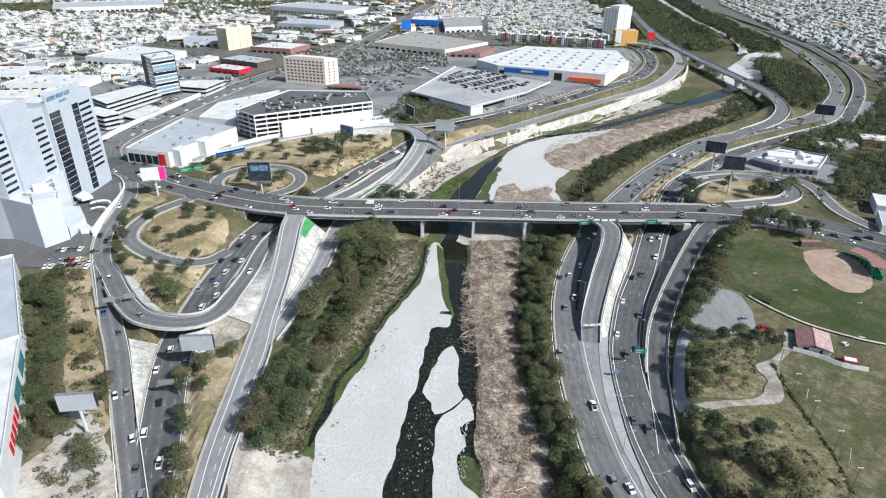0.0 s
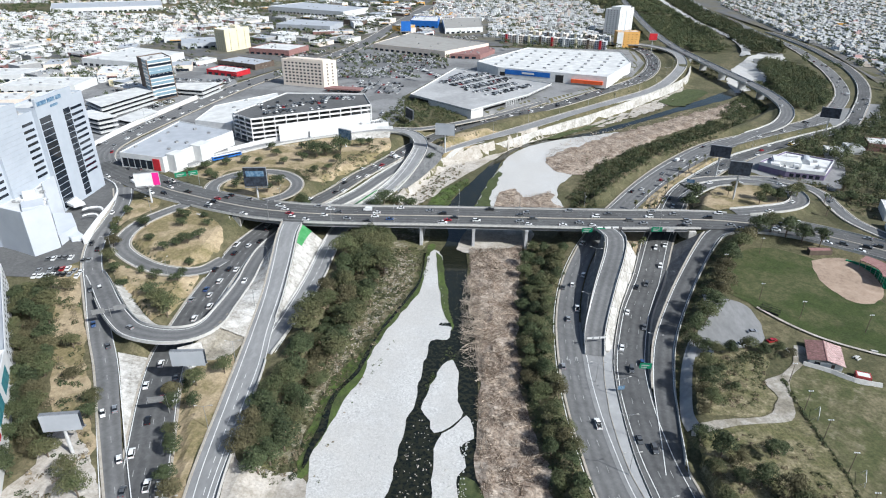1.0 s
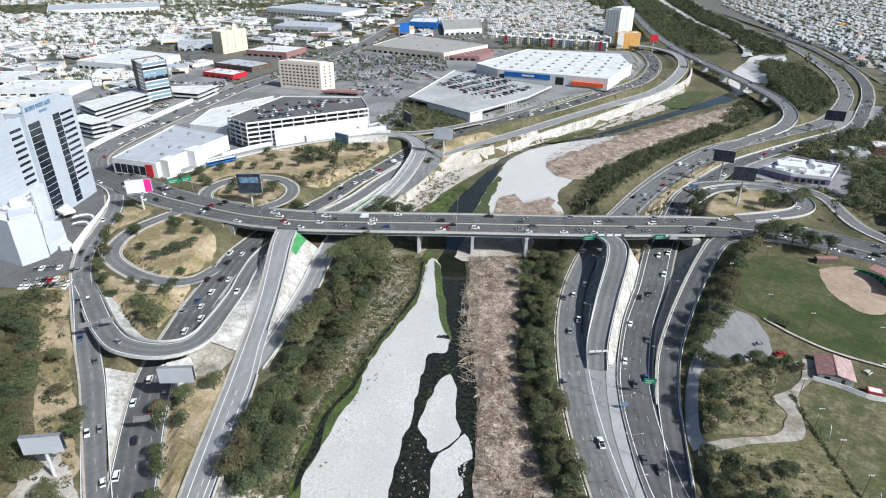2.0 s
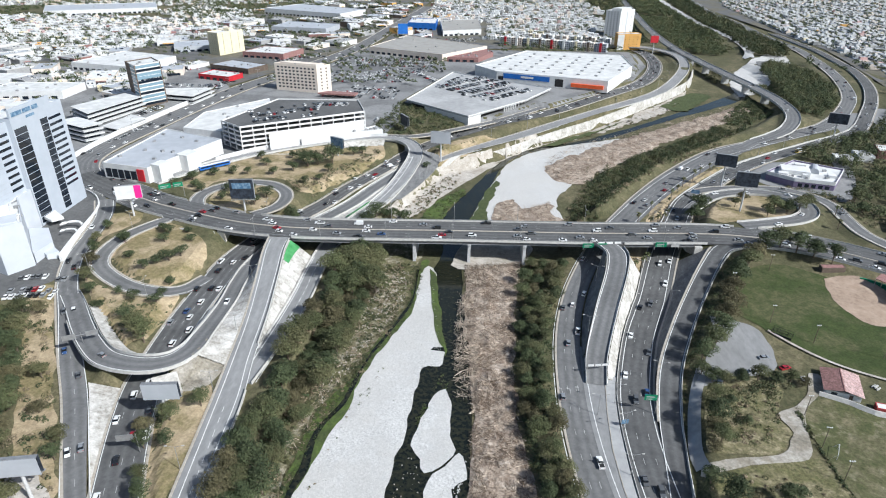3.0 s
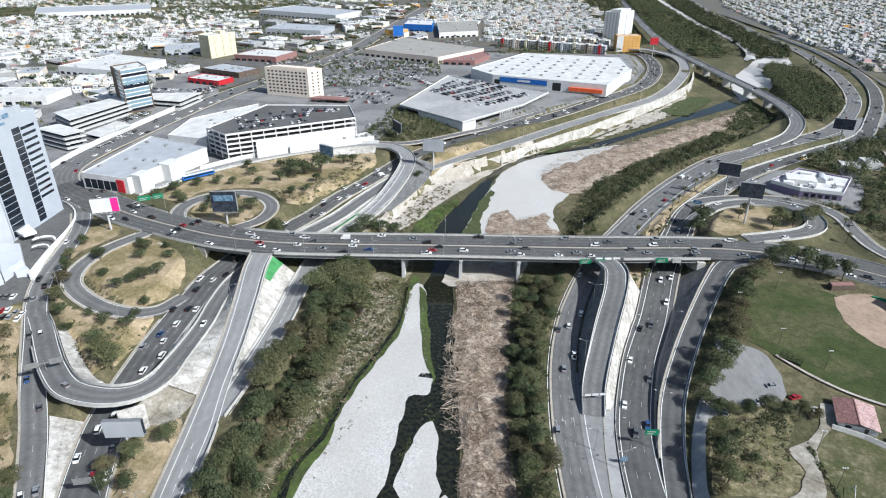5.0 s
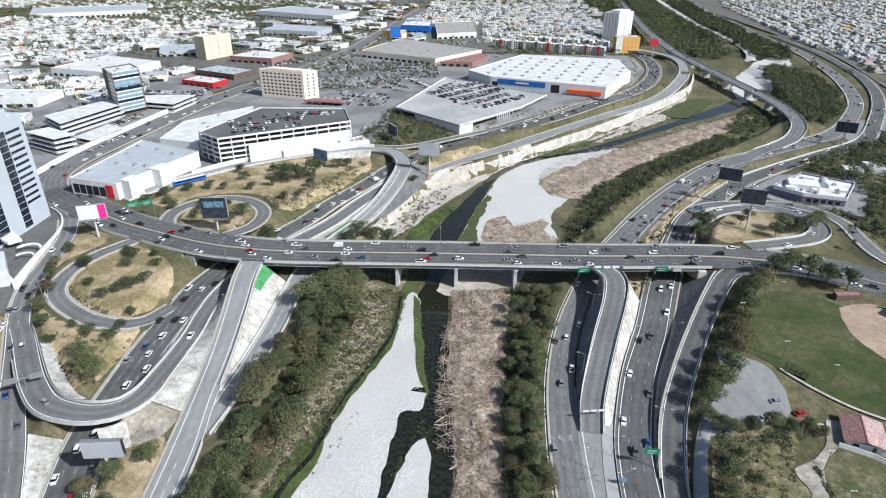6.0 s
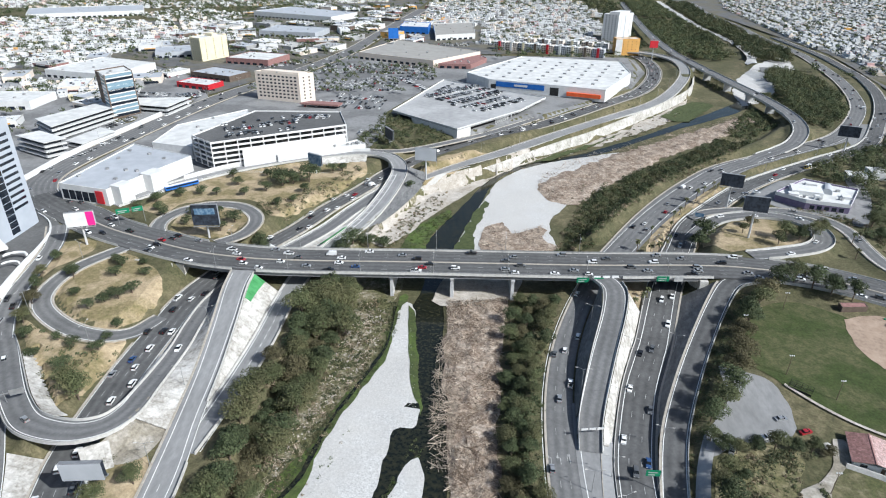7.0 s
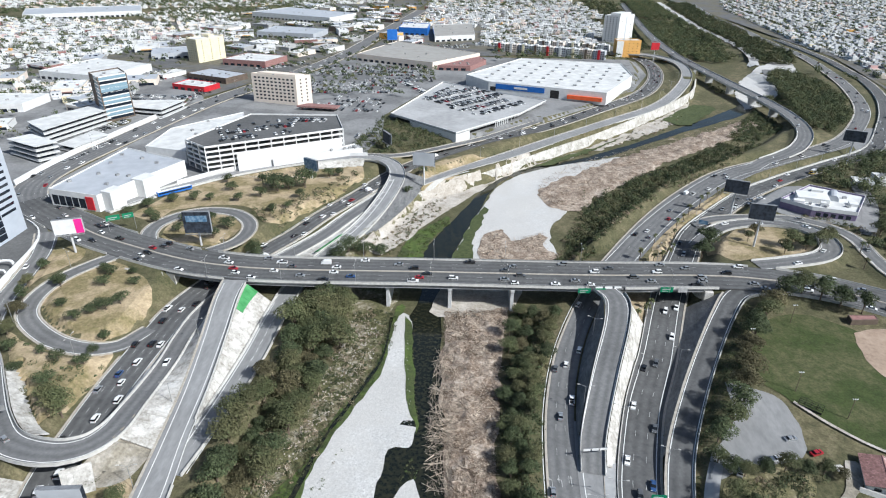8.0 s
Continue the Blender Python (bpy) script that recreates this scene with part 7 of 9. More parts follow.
def tree_prototype(k, leaf, label, group, radius, height, count, size):
    rng = np.random.default_rng(40 + k)
    top = thing("tree", label, "tree", group, pose(0, 0, -500))
    lobes = []
    n = 7
    for i in range(n):
        a, r = 2 * math.pi * i / n + rng.uniform(-0.4, 0.4), radius * rng.uniform(0.25, 0.62)
        s = radius * rng.uniform(0.44, 0.62)
        lobes.append((math.cos(a) * r, math.sin(a) * r, height * rng.uniform(0.45, 0.78), s, s, s * 0.8))
    lobes.append((0, 0, height * 0.78, radius * 0.5, radius * 0.5, height * 0.24))
    bm_pts = [(0, 0, -0.6), (0.1, 0.05, height * 0.3), (0.2, -0.1, height * 0.6)]
    pieces = [(bm_pts, (0.26, 0.19, 0.08))] + [([(0.08, 0, height * 0.25), (lobes[i][0] * 0.5, lobes[i][1] * 0.5, lobes[i][2] * 0.7), (lobes[i][0] * 0.9, lobes[i][1] * 0.9, lobes[i][2])], (0.13, 0.09, 0.03)) for i in (0, 2, 4)]
    v, f = [], []
    for pts, radii in pieces:
        t_ = tube_mesh("limb", pts, radii, M_BARK, 6)
        o = len(v)
        v += [tuple(q.co) for q in t_.vertices]
        f += [tuple(o + i for i in q.vertices) for q in t_.polygons]
        bpy.data.meshes.remove(t_)
    part("trunk", mesh_of("trunk", v, f, M_BARK), top)
    part("crown", quads_mesh("crown", leaf_cloud(rng, lobes, count, size), leaf), top)
    return top


class Planter:
    """Sets out copies of a few prototypes; the first copies are the prototypes themselves."""
    def __init__(self, protos):
        self.protos, self.used = protos, set()

    def at(self, x, y, z, scale, turn, k):
        p = self.protos[k % len(self.protos)]
        m = pose(x, y, z, 0, 0, turn) @ Matrix.Diagonal((scale, scale, scale * (0.85 + 0.3 * ((k * 37) % 10) / 10), 1))
        if id(p) not in self.used:
            self.used.add(id(p))
            p.matrix_basis = m
            return p
        ob = copy_thing(p, m)
        ob.matrix_basis = m
        return ob


BROAD = Planter([tree_prototype(k, (M_LEAF_D, M_LEAF, M_LEAF, M_LEAF_D, M_LEAF_O, M_LEAF)[k], "broad dusty-green tree with a dense uneven crown", "riverside trees", 3.6 + 0.25 * (k % 3), 7.2 + 0.5 * (k % 4), 2500, 0.205) for k in range(6)])
DARK = Planter([tree_prototype(20 + k, M_LEAF_D, "dark green round-crowned tree on dry grass", "roadside trees", 3.3, 5.2, 1700, 0.19) for k in range(3)])
rnd = random.Random(11)


def heights(pts):
    p = np.array(pts, float)
    return terrain(p[:, 0], p[:, 1])


def scatter(poly, spacing, seed):
    """Points inside a plan outline, no two closer than the spacing."""
    r = np.random.default_rng(seed)
    o = np.array(poly, float)
    lo, hi = o.min(0), o.max(0)
    n = int((hi - lo).prod() / spacing ** 2 * 3)
    p = r.uniform(lo, hi, (n, 2))
    p = p[inside(p[:, 0], p[:, 1], o)]
    keep = []
    for q in p:
        if not keep or np.min(np.hypot(*(np.array(keep) - q).T)) > spacing:
            keep.append(q)
    return np.array(keep)


def off_roads(p, pad=1.5):
    ok = np.ones(len(p), bool)
    for n, c in LINES.items():
        d = np.hypot(p[:, None, 0] - c[None, :, 0], p[:, None, 1] - c[None, :, 1])
        k = d.argmin(1)
        ok &= d[np.arange(len(p)), k] > c[k, 3] / 2 + pad
    return p[ok]


THICKET_L = [(-71, 150), (-73, 176), (-69, 200), (-68, 230), (-66, 262), (-65, 300), (-62, 326), (-45, 326), (-40, 300), (-45, 262), (-50, 230), (-54, 200), (-57, 176), (-60, 150)]
THICKET_L2 = [(-45, 326), (-24, 322), (-23, 300), (-28, 262), (-37, 230), (-47, 200), (-52, 176), (-53, 152), (-60, 150), (-57, 176), (-54, 200), (-50, 230), (-45, 262), (-40, 300)]
THICKET_R = [(38, 120), (34, 140), (32, 160), (28.5, 182), (26, 210), (27.5, 244), (31, 288), (35, 326), (58, 326), (50, 290), (42, 252), (39.5, 217), (39.5, 188), (41.5, 158), (46, 135)]
THICKET_FR = [(60, 372), (76, 408), (88, 440), (100, 468), (140, 512), (190, 556), (230, 598), (262, 590), (225, 548), (182, 512), (144, 474), (108, 424), (82, 382)]
THICKET_P = [(-204, 250), (-194, 252), (-168, 207), (-150, 173), (-132, 150), (-142, 143), (-166, 172), (-190, 212), (-207, 240)]
groups = [(THICKET_P, 5.8, 4, 1.2), (THICKET_L, 5.8, 1, 1.42), (THICKET_R, 5.2, 2, 0.95)]
for poly, sp, sd, sc in groups:
    p = off_roads(scatter(poly, sp, sd), 2.5)
    for k, ((x, y), z) in enumerate(zip(p, heights(p))):
        BROAD.at(x, y, z - 0.3, sc * (1.25 if sd == 1 and y > 285 else 1.0) * rnd.uniform(0.75, 1.2), rnd.uniform(0, 360), rnd.randrange(60))
# single trees, by plan point and size
SINGLE = [(-53, 322, 1.6), (-50, 316, 1.6), (-52, 311, 1.5), (-44, 320, 1.5), (-56, 296, 1.5), (-54, 304, 1.6), (-203, 240, 1.2), (-196, 246, 1.1), (-192, 234, 1.1), (-184, 226, 1.2), (-179, 205, 1.2), (-170, 200, 1.0), (-166, 186, 1.2), (-161, 177, 1.1), (-152, 168, 1.1), (-146, 160, 1.2), (-140, 154, 1.1), (-188, 252, 1.1),
          (-160, 210, 1.0), (-149, 191, 0.9), (-133, 178, 1.0), (-130, 170, 0.9), (-115, 137, 1.2), (-122, 144, 1.0), (-188, 295, 1.1), (-183, 281, 1.1), (-192, 305, 0.9), (-198, 318, 1.0), (-200, 334, 0.9),
          (-133, 237, 1.5), (-138, 240, 1.2), (-108, 186, 1.0), (-104, 178, 0.9), (-100, 190, 1.1), (-96, 178, 0.8), (-98, 164, 0.9), (-94, 156, 1.0), (-92, 146, 1.0), (-88, 140, 1.0), (-86, 130, 1.1), (-92, 198, 1.0)]
SINGLE2 = [(-120, 432, 1.0), (-142, 442, 1.0), (-95, 432, 0.9), (-118, 452, 1.2), (-150, 455, 0.9), (-78, 474, 1.0), (-100, 472, 1.0), (-128, 460, 0.8), (-172, 420, 0.9), (-150, 424, 0.8), (-132, 424, 0.9), (-106, 410, 0.8), (-98, 416, 0.7), (-152, 392, 0.9), (-138, 394, 1.0), (-160, 318, 0.8), (-170, 300, 0.7), (-146, 320, 0.7), (-158, 290, 0.8), (-152, 330, 0.6), (-174, 270, 0.8), (-146, 250, 0.9), (-142, 274, 0.6), (-184, 320, 0.95), (-181, 317, 0.8), (-154, 296, 0.9), (-149, 299, 1.0), (-145, 304, 0.95), (-162, 328, 0.9), (-166, 331, 0.7), (-139, 263, 0.8), (-150, 264, 0.7), (-166, 261, 0.8), (-142, 283, 0.7), (-159, 268, 0.55),
           (-135, 379, 1.0), (-128, 372, 1.1), (-144, 384, 0.9), (-124, 384, 1.2), (-150, 378, 0.8), (-169, 391, 0.9), (-176, 398, 0.9), (-191, 402, 0.8), (-183, 410, 1.1), (-160, 425, 0.9), (-112, 442, 2.0), (-106, 446, 1.5), (-96, 450, 1.8),
           (-84, 470, 1.0), (-101, 362, 1.0), (-105, 368, 1.1), (-57, 360, 1.3), (-52, 368, 1.4), (-44, 372, 1.4), (-36, 378, 1.2), (-28, 452, 0.8), (-20, 486, 0.8)]
SINGLE3 = [(152, 316, 1.2), (160, 322, 1.2), (169, 326, 1.2), (176, 322, 1.2), (183, 318, 1.2), (190, 313, 0.9), (146, 308, 1.1), (138, 300, 1.1), (135, 293, 1.2), (130, 284, 1.1), (125, 272, 1.2), (119, 260, 1.1), (113, 250, 1.2), (108, 242, 1.1),
           (101, 235, 1.0), (98, 226, 0.7), (101, 222, 0.75), (105, 221, 0.6), (112, 223, 0.65), (119, 224, 0.7), (126, 224, 0.65), (131, 223, 0.55), (136, 222, 0.5), (95, 206, 0.8), (94, 199, 0.85), (93.5, 190, 0.75), (90, 186, 0.5), (92, 195, 0.65),
           (98, 212, 0.65), (104, 211, 0.45), (106, 200, 0.4), (84.5, 173, 0.7), (88, 164, 0.9), (84, 158, 0.6), (93, 162, 0.7), (105, 165, 0.7), (109.5, 167, 0.5), (84, 147, 0.8), (91, 154, 0.6), (97, 153, 0.8), (103.5, 148, 0.95), (106, 142, 0.85), (86, 139, 0.9),
           (93, 134, 0.9), (103, 133, 0.9), (113, 128, 0.8), (142, 379, 1.2), (147, 386, 1.3), (210, 384, 0.9), (203, 379, 1.0), (196, 378, 1.0), (189, 380, 1.0), (176, 396, 0.8), (168, 386, 0.6), (182, 372, 0.8),
           (242, 382, 0.8), (246, 398, 1.0)]
for lst, pl in ((SINGLE, BROAD), (SINGLE2, DARK), (SINGLE3, BROAD)):
    for (x, y, s), z in zip(lst, heights([q[:2] for q in lst])):
        pl.at(x, y, z - 0.2, s * (1.3 * (1.04 if y > 230 and x < 200 else 1.08) if lst is SINGLE3 else 1.28 if lst is SINGLE2 else 1.0), rnd.uniform(0, 360), rnd.randrange(60))


def undergrowth(name, poly, count, size, mats, label, seed, h=(0.5, 1.8), rad=(0.8, 2.2), dense=1.0):
    """Low scrub over an area: clumps of leaf sprays in one object."""
    rng = np.random.default_rng(seed)
    o = np.array(poly, float)
    lo, hi = o.min(0), o.max(0)
    p = rng.uniform(lo, hi, (count * 4, 2))
    p = off_roads(p[inside(p[:, 0], p[:, 1], o)][:count], 1.2)
    z = terrain(p[:, 0], p[:, 1])
    quads, index = [], []
    for i, ((x, y), zz) in enumerate(zip(p, z)):
        r, hh = rng.uniform(*rad), rng.uniform(*h)
        n = int((16 + 14 * r) * dense)
        quads.append(leaf_cloud(rng, [(x, y, zz + hh * 0.35, r, r, hh * 0.7)], n, size))
        index += [int(rng.integers(len(mats)))] * n
    return tagged(new(name, quads_mesh(name, np.concatenate(quads), mats, index)), label, "scrub", kind="stuff")


undergrowth("scrub_left_bank", THICKET_L, 420, 0.32, [M_LEAF, M_LEAF_B, M_LEAF_D], "dense dusty scrub on the river bank", 51, (0.8, 2.6))
undergrowth("scrub_left_slope", THICKET_L2, 640, 0.26, [M_LEAF, M_LEAF_B, M_LEAF, M_LEAF_D], "brown and olive scrub on the river slope", 52, (0.3, 1.2), (0.5, 1.7))
undergrowth("scrub_right_bank", THICKET_R, 700, 0.32, [M_LEAF, M_LEAF_D, M_LEAF_D], "dark green scrub between river and expressway", 53, (0.7, 2.4))
undergrowth("far_bank_trees", THICKET_FR, 230, 0.46, [M_LEAF, M_LEAF_D], "small trees crowded on the far bank", 80, (3.5, 6.5), (2.2, 3.6))
undergrowth("scrub_far_bank", THICKET_FR, 1500, 0.4, [M_LEAF, M_LEAF_D], "dark green scrub on the far bank", 54, (0.9, 3.0), (1.2, 3.0))
undergrowth("scrub_left_plot", [(-206, 246), (-186, 256), (-146, 196), (-122, 156), (-108, 128), (-118, 118), (-150, 150), (-178, 190)], 240, 0.32, [M_LEAF, M_LEAF_B, M_LEAF_D], "olive scrub on the waste plot", 55, (0.6, 2.2))
undergrowth("scrub_frontage", [(90, 228), (100, 250), (113, 274), (130, 304), (143, 320), (148, 314), (136, 296), (122, 268), (108, 244), (98, 226)], 240, 0.26, [M_LEAF_D, M_LEAF, M_LEAF_D], "dark bushes between frontage road and ball field", 83, (0.8, 2.6), (0.8, 2.0))
undergrowth("scrub_clumps", [(90, 190), (93, 204), (99, 215), (104, 219), (128, 224), (132, 221), (122, 214), (108, 212), (104, 200), (100, 190)], 70, 0.26, [M_LEAF_D, M_LEAF], "dark clumps of bushes by the gravel lot", 84, (1.6, 3.4), (1.4, 2.6))
undergrowth("scrub_park", [(83, 112), (84, 174), (100, 178), (118, 172), (122, 150), (130, 104)], 330, 0.26, [M_LEAF, M_LEAF_B, M_LEAF_B, M_LEAF], "dry tangled scrub beside the playing field", 56, (0.3, 1.2), (0.5, 1.6))
undergrowth("scrub_park_north", [(90, 188), (96, 212), (106, 221), (126, 222), (119, 204), (108, 189)], 130, 0.26, [M_LEAF, M_LEAF_B, M_LEAF], "olive scrub between paths", 57, (0.3, 1.1), (0.5, 1.6))
undergrowth("fence_weeds", [(126.6, 210), (125.8, 189), (125.6, 175), (126.2, 160), (123.4, 141), (124.8, 141), (127.4, 160), (127, 175), (127.2, 189), (128.2, 210)], 130, 0.22, [M_LEAF_D, M_LEAF], "weeds along the field fence", 74, (0.4, 1.1), (0.4, 0.8))
undergrowth("scrub_verge", [(-112, 205), (-104, 208), (-100, 160), (-88, 124), (-92, 122), (-104, 160)], 130, 0.3, [M_LEAF, M_LEAF_D], "roadside bushes", 58, (0.8, 2.4))
undergrowth("scrub_shop_bank", [(-84, 520), (-66, 620), (-40, 596), (-2, 556), (26, 574), (60, 608), (70, 612), (20, 570), (-16, 536), (-44, 508), (-60, 516)], 420, 0.4, [M_LEAF, M_LEAF_D], "green bank below the parking deck", 59, (1.0, 3.4), (1.2, 3.0))
undergrowth("verge_bushes", [(20, 566), (60, 598), (90, 625), (130, 672), (180, 735), (205, 790), (212, 780), (184, 728), (138, 666), (92, 618), (60, 590), (26, 558)], 160, 0.4, [M_LEAF, M_LEAF_D], "bushes along the expressway verge", 67, (1.0, 3.0), (1.0, 2.4))
undergrowth("scrub_wall_foot", [(30, 492), (84, 545), (124, 582), (191, 660), (226, 700), (214, 655), (170, 612), (118, 570), (80, 535), (50, 508)], 160, 0.35, [M_LEAF_B, M_LEAF], "sparse scrub below the river wall", 68, (0.4, 1.8), (0.8, 2.2))
undergrowth("scrub_upstream", [(255, 600), (300, 640), (335, 735), (345, 770), (318, 770), (296, 700), (262, 650), (240, 612)], 420, 0.42, [M_LEAF, M_LEAF_D], "scrub on the bank below the flyover", 69, (1.5, 4.5), (1.5, 3.2), 1.5)
undergrowth("hillside_weeds", [(-44, 380), (-30, 420), (-14, 452), (2, 470), (-6, 440), (-20, 410), (-30, 380)], 180, 0.3, [M_LEAF_B, M_LEAF], "dry weeds on the eroded bank", 70, (0.4, 1.6), (0.6, 1.6))
undergrowth("scrub_loop", [(-184, 284), (-165, 272), (-147, 269), (-134, 272), (-133, 240), (-142, 233), (-158, 249), (-172, 266)], 40, 0.3, [M_LEAF_D, M_LEAF], "low bushes on dry grass", 60)
undergrowth("hedge_strip", [(82, 189), (85.6, 207), (91, 227), (92.6, 227), (87.2, 207), (82.8, 189)], 110, 0.22, [M_LEAF_D, M_LEAF], "clipped hedge strip beside the frontage road", 71, (0.6, 1.3), (0.4, 0.7))
undergrowth("bar_weeds", [(-46, 136), (-48, 158), (-40, 203), (-30, 232), (-26, 232), (-36, 203), (-44, 158), (-42, 136)], 60, 0.22, [M_MOSS, M_LEAF_B], "weed tufts along the gravel edge", 72, (0.2, 0.6), (0.3, 1.0))
undergrowth("channel_weeds", [(-11, 190), (-8, 205), (-4, 216), (-1, 222), (-4, 232), (-9, 218), (-13, 200), (-13, 190)], 70, 0.22, [M_MUD, M_LEAF, M_MOSS], "dark weeds in the shallow channel", 73, (0.1, 0.5), (0.4, 1.3))
undergrowth("reeds", [(-54, 156), (-52, 184), (-50.5, 205), (-42, 222), (-36, 246), (-27, 268), (-23.5, 292), (-23, 320), (-19, 320), (-20, 292), (-24, 268), (-32, 246), (-38, 224), (-43, 204), (-49, 184), (-51, 156)], 900, 0.2, [M_MOSS, M_MOSS, M_LEAF, M_LEAF_D], "bright green reeds at the water margin", 61, (0.3, 0.9), (0.4, 1.2))
undergrowth("channel_reeds", [(-15.5, 316), (-12.6, 308), (-8.8, 286), (-6.4, 263), (-4, 249), (-5.5, 249), (-8.4, 258), (-11.2, 276), (-14.2, 300)], 260, 0.18, [M_MOSS, M_MOSS, M_LEAF], "bright waterweed tufts along the channel", 85, (0.15, 0.5), (0.3, 0.9))
undergrowth("reeds_far", [(-28, 366), (-14, 368), (-10, 396), (2, 425), (-2, 432), (-14, 415), (-24, 392)], 200, 0.25, [M_MOSS, M_MOSS, M_LEAF], "bright green reeds beyond the bridge", 62, (0.4, 1.2), (0.6, 1.6))
undergrowth("wood_right", [(232, 380), (262, 420), (268, 448), (262, 470), (250, 492), (300, 530), (350, 570), (410, 640), (450, 700), (520, 700), (560, 560), (520, 420), (420, 360), (310, 350)], 2300, 0.5, [M_LEAF_D, M_LEAF], "dark shade trees among the houses", 63, (4, 9), (2.4, 4.6), 1.5)
undergrowth("wood_upstream", [(322, 640), (345, 740), (360, 820), (385, 880), (410, 900), (424, 830), (405, 735), (372, 665), (335, 620)], 800, 0.5, [M_LEAF_D, M_LEAF], "dark wood inside the expressway bend", 64, (4, 8), (2.6, 4.6), 1.5)
undergrowth("wood_far_river", [(312, 1000), (318, 1180), (352, 1500), (372, 1720), (462, 1780), (440, 1540), (412, 1270), (410, 1160), (385, 990), (350, 960)], 1500, 0.75, [M_LEAF_D, M_LEAF], "dark woods along the far river", 65, (5, 10), (3.5, 6.5), 1.4)
undergrowth("wood_far_bend", [(398, 960), (428, 1150), (432, 1270), (464, 1545), (490, 1760), (530, 1700), (494, 1460), (488, 1310), (470, 1130), (466, 1000), (440, 930), (420, 930)], 800, 0.75, [M_LEAF_D, M_LEAF], "dark woods between the far river and the expressway", 81, (5, 10), (3.5, 6.0), 1.4)
undergrowth("wood_far_town", [(240, 1010), (278, 990), (292, 1180), (334, 1520), (352, 1720), (280, 1740), (270, 1400), (264, 1130)], 420, 0.7, [M_LEAF_D, M_LEAF], "dark trees between the flyover and the town", 82, (3, 8), (2.5, 5.0), 1.3)
undergrowth("wood_river_inner", [(288, 780), (296, 880), (290, 960), (300, 1000), (312, 900), (320, 800)], 120, 0.6, [M_LEAF, M_LEAF_D], "dark trees beside the flyover", 66, (3, 7), (2.5, 4.5), 1.5)
undergrowth("verge_right_scrub", [(64, 378), (82, 408), (110, 450), (146, 490), (190, 528), (232, 560), (226, 545), (190, 512), (148, 472), (116, 430), (92, 392), (76, 368)], 1100, 0.32, [M_LEAF, M_LEAF_B, M_LEAF_D], "olive scrub beside the expressway", 75, (0.8, 2.8), (0.9, 2.3))
undergrowth("verge_wall_road", [(-16, 498), (10, 522), (50, 556), (92, 600), (136, 646), (192, 716), (204, 708), (150, 648), (104, 602), (62, 560), (20, 522), (-8, 494)], 110, 0.32, [M_LEAF_D, M_LEAF, M_LEAF_B], "low bushes on the dry verge above the river wall", 88, (0.5, 2.0), (0.6, 1.8))
undergrowth("loop_right_scrub", [(212, 420), (230, 404), (236, 386), (233, 366), (242, 352), (250, 372), (250, 396), (236, 416), (222, 428)], 120, 0.3, [M_LEAF_D, M_LEAF, M_LEAF_B], "bushes between the loop ramp and the lane", 89, (0.8, 2.6), (0.8, 2.0))
undergrowth("verge_far_bushes", [(-122, 412), (-108, 394), (-98, 396), (-80, 430), (-68, 456), (-60, 480), (-70, 484), (-80, 462), (-94, 436), (-108, 412)], 150, 0.3, [M_LEAF, M_LEAF_D, M_LEAF_B], "bushes above the expressway cutting", 76, (0.8, 2.4), (0.8, 2.2))
undergrowth("gravel_far_scrub", [(58, 366), (69, 402), (80, 430), (89, 458), (93, 484), (100, 470), (90, 440), (78, 408), (64, 372)], 160, 0.3, [M_LEAF, M_LEAF_D, M_LEAF_B], "scrub at the edge of the far gravel", 77, (0.6, 2.0), (0.8, 2.0))
undergrowth("cutting_bushes", [(-100, 372), (-86, 398), (-72, 428), (-58, 456), (-40, 490), (-46, 494), (-64, 462), (-80, 430), (-94, 402)], 70, 0.28, [M_LEAF_D, M_LEAF], "bushes between the expressway and the ramp", 78, (0.6, 1.6), (0.6, 1.3))
undergrowth("upstream_scrub", [(296, 640), (330, 720), (350, 770), (380, 830), (396, 850), (380, 790), (352, 720), (322, 650)], 300, 0.45, [M_LEAF, M_LEAF_D], "scrub along the upstream bed", 79, (1.5, 4.5), (1.6, 3.4), 1.5)
# street trees dotted through the quarters
rng = np.random.default_rng(77)
quads, index = [], []
spots = [(x, y, r) for x, y, r in plot_trees]
for (x0, y0, x1, y1, n, big) in ((-800, 640, -330, 960, 380, 1.25), (-950, 1215, -330, 1600, 800, 1.7), (-1000, 900, -480, 1215, 220, 1.5), (-420, 900, -110, 1520, 900, 1.15), (-230, 690, -30, 880, 240, 1.0), (-600, 480, -330, 640, 150, 1.1), (40, 900, 215, 1030, 120, 1.1),
                                 (430, 560, 560, 900, 200, 1.5), (-700, 1500, 400, 2300, 600, 2.0), (-30, 1000, 260, 1500, 120, 1.2)):
    for _ in range(n):
        spots.append((rng.uniform(x0, x1), rng.uniform(y0, y1), rng.uniform(1.6, 3.6) * big))
for x, y, r in spots:
    if any(f_[:, 0].min() < x < f_[:, 0].max() and f_[:, 1].min() < y < f_[:, 1].max() for f_ in FOOTPRINTS):
        continue
    if min(float(np.min(np.hypot(LINES[n_][:, 0] - x, LINES[n_][:, 1] - y))) for n_ in ("avenue", "expressway_outer", "expressway_right", "flyover")) < 13:
        continue
    z_ = level_z(x, y)
    n_ = int(26 + 9 * r)
    quads.append(leaf_cloud(rng, [(x, y, z_ + 2.2 + r * 0.8, r, r, r * 0.95), (x + r * 0.6, y, z_ + 1.8 + r * 0.7, r * 0.7, r * 0.7, r * 0.7)], n_, 0.30 + 0.13 * r))
    index += [0 if rng.uniform() < 0.7 else 1] * n_
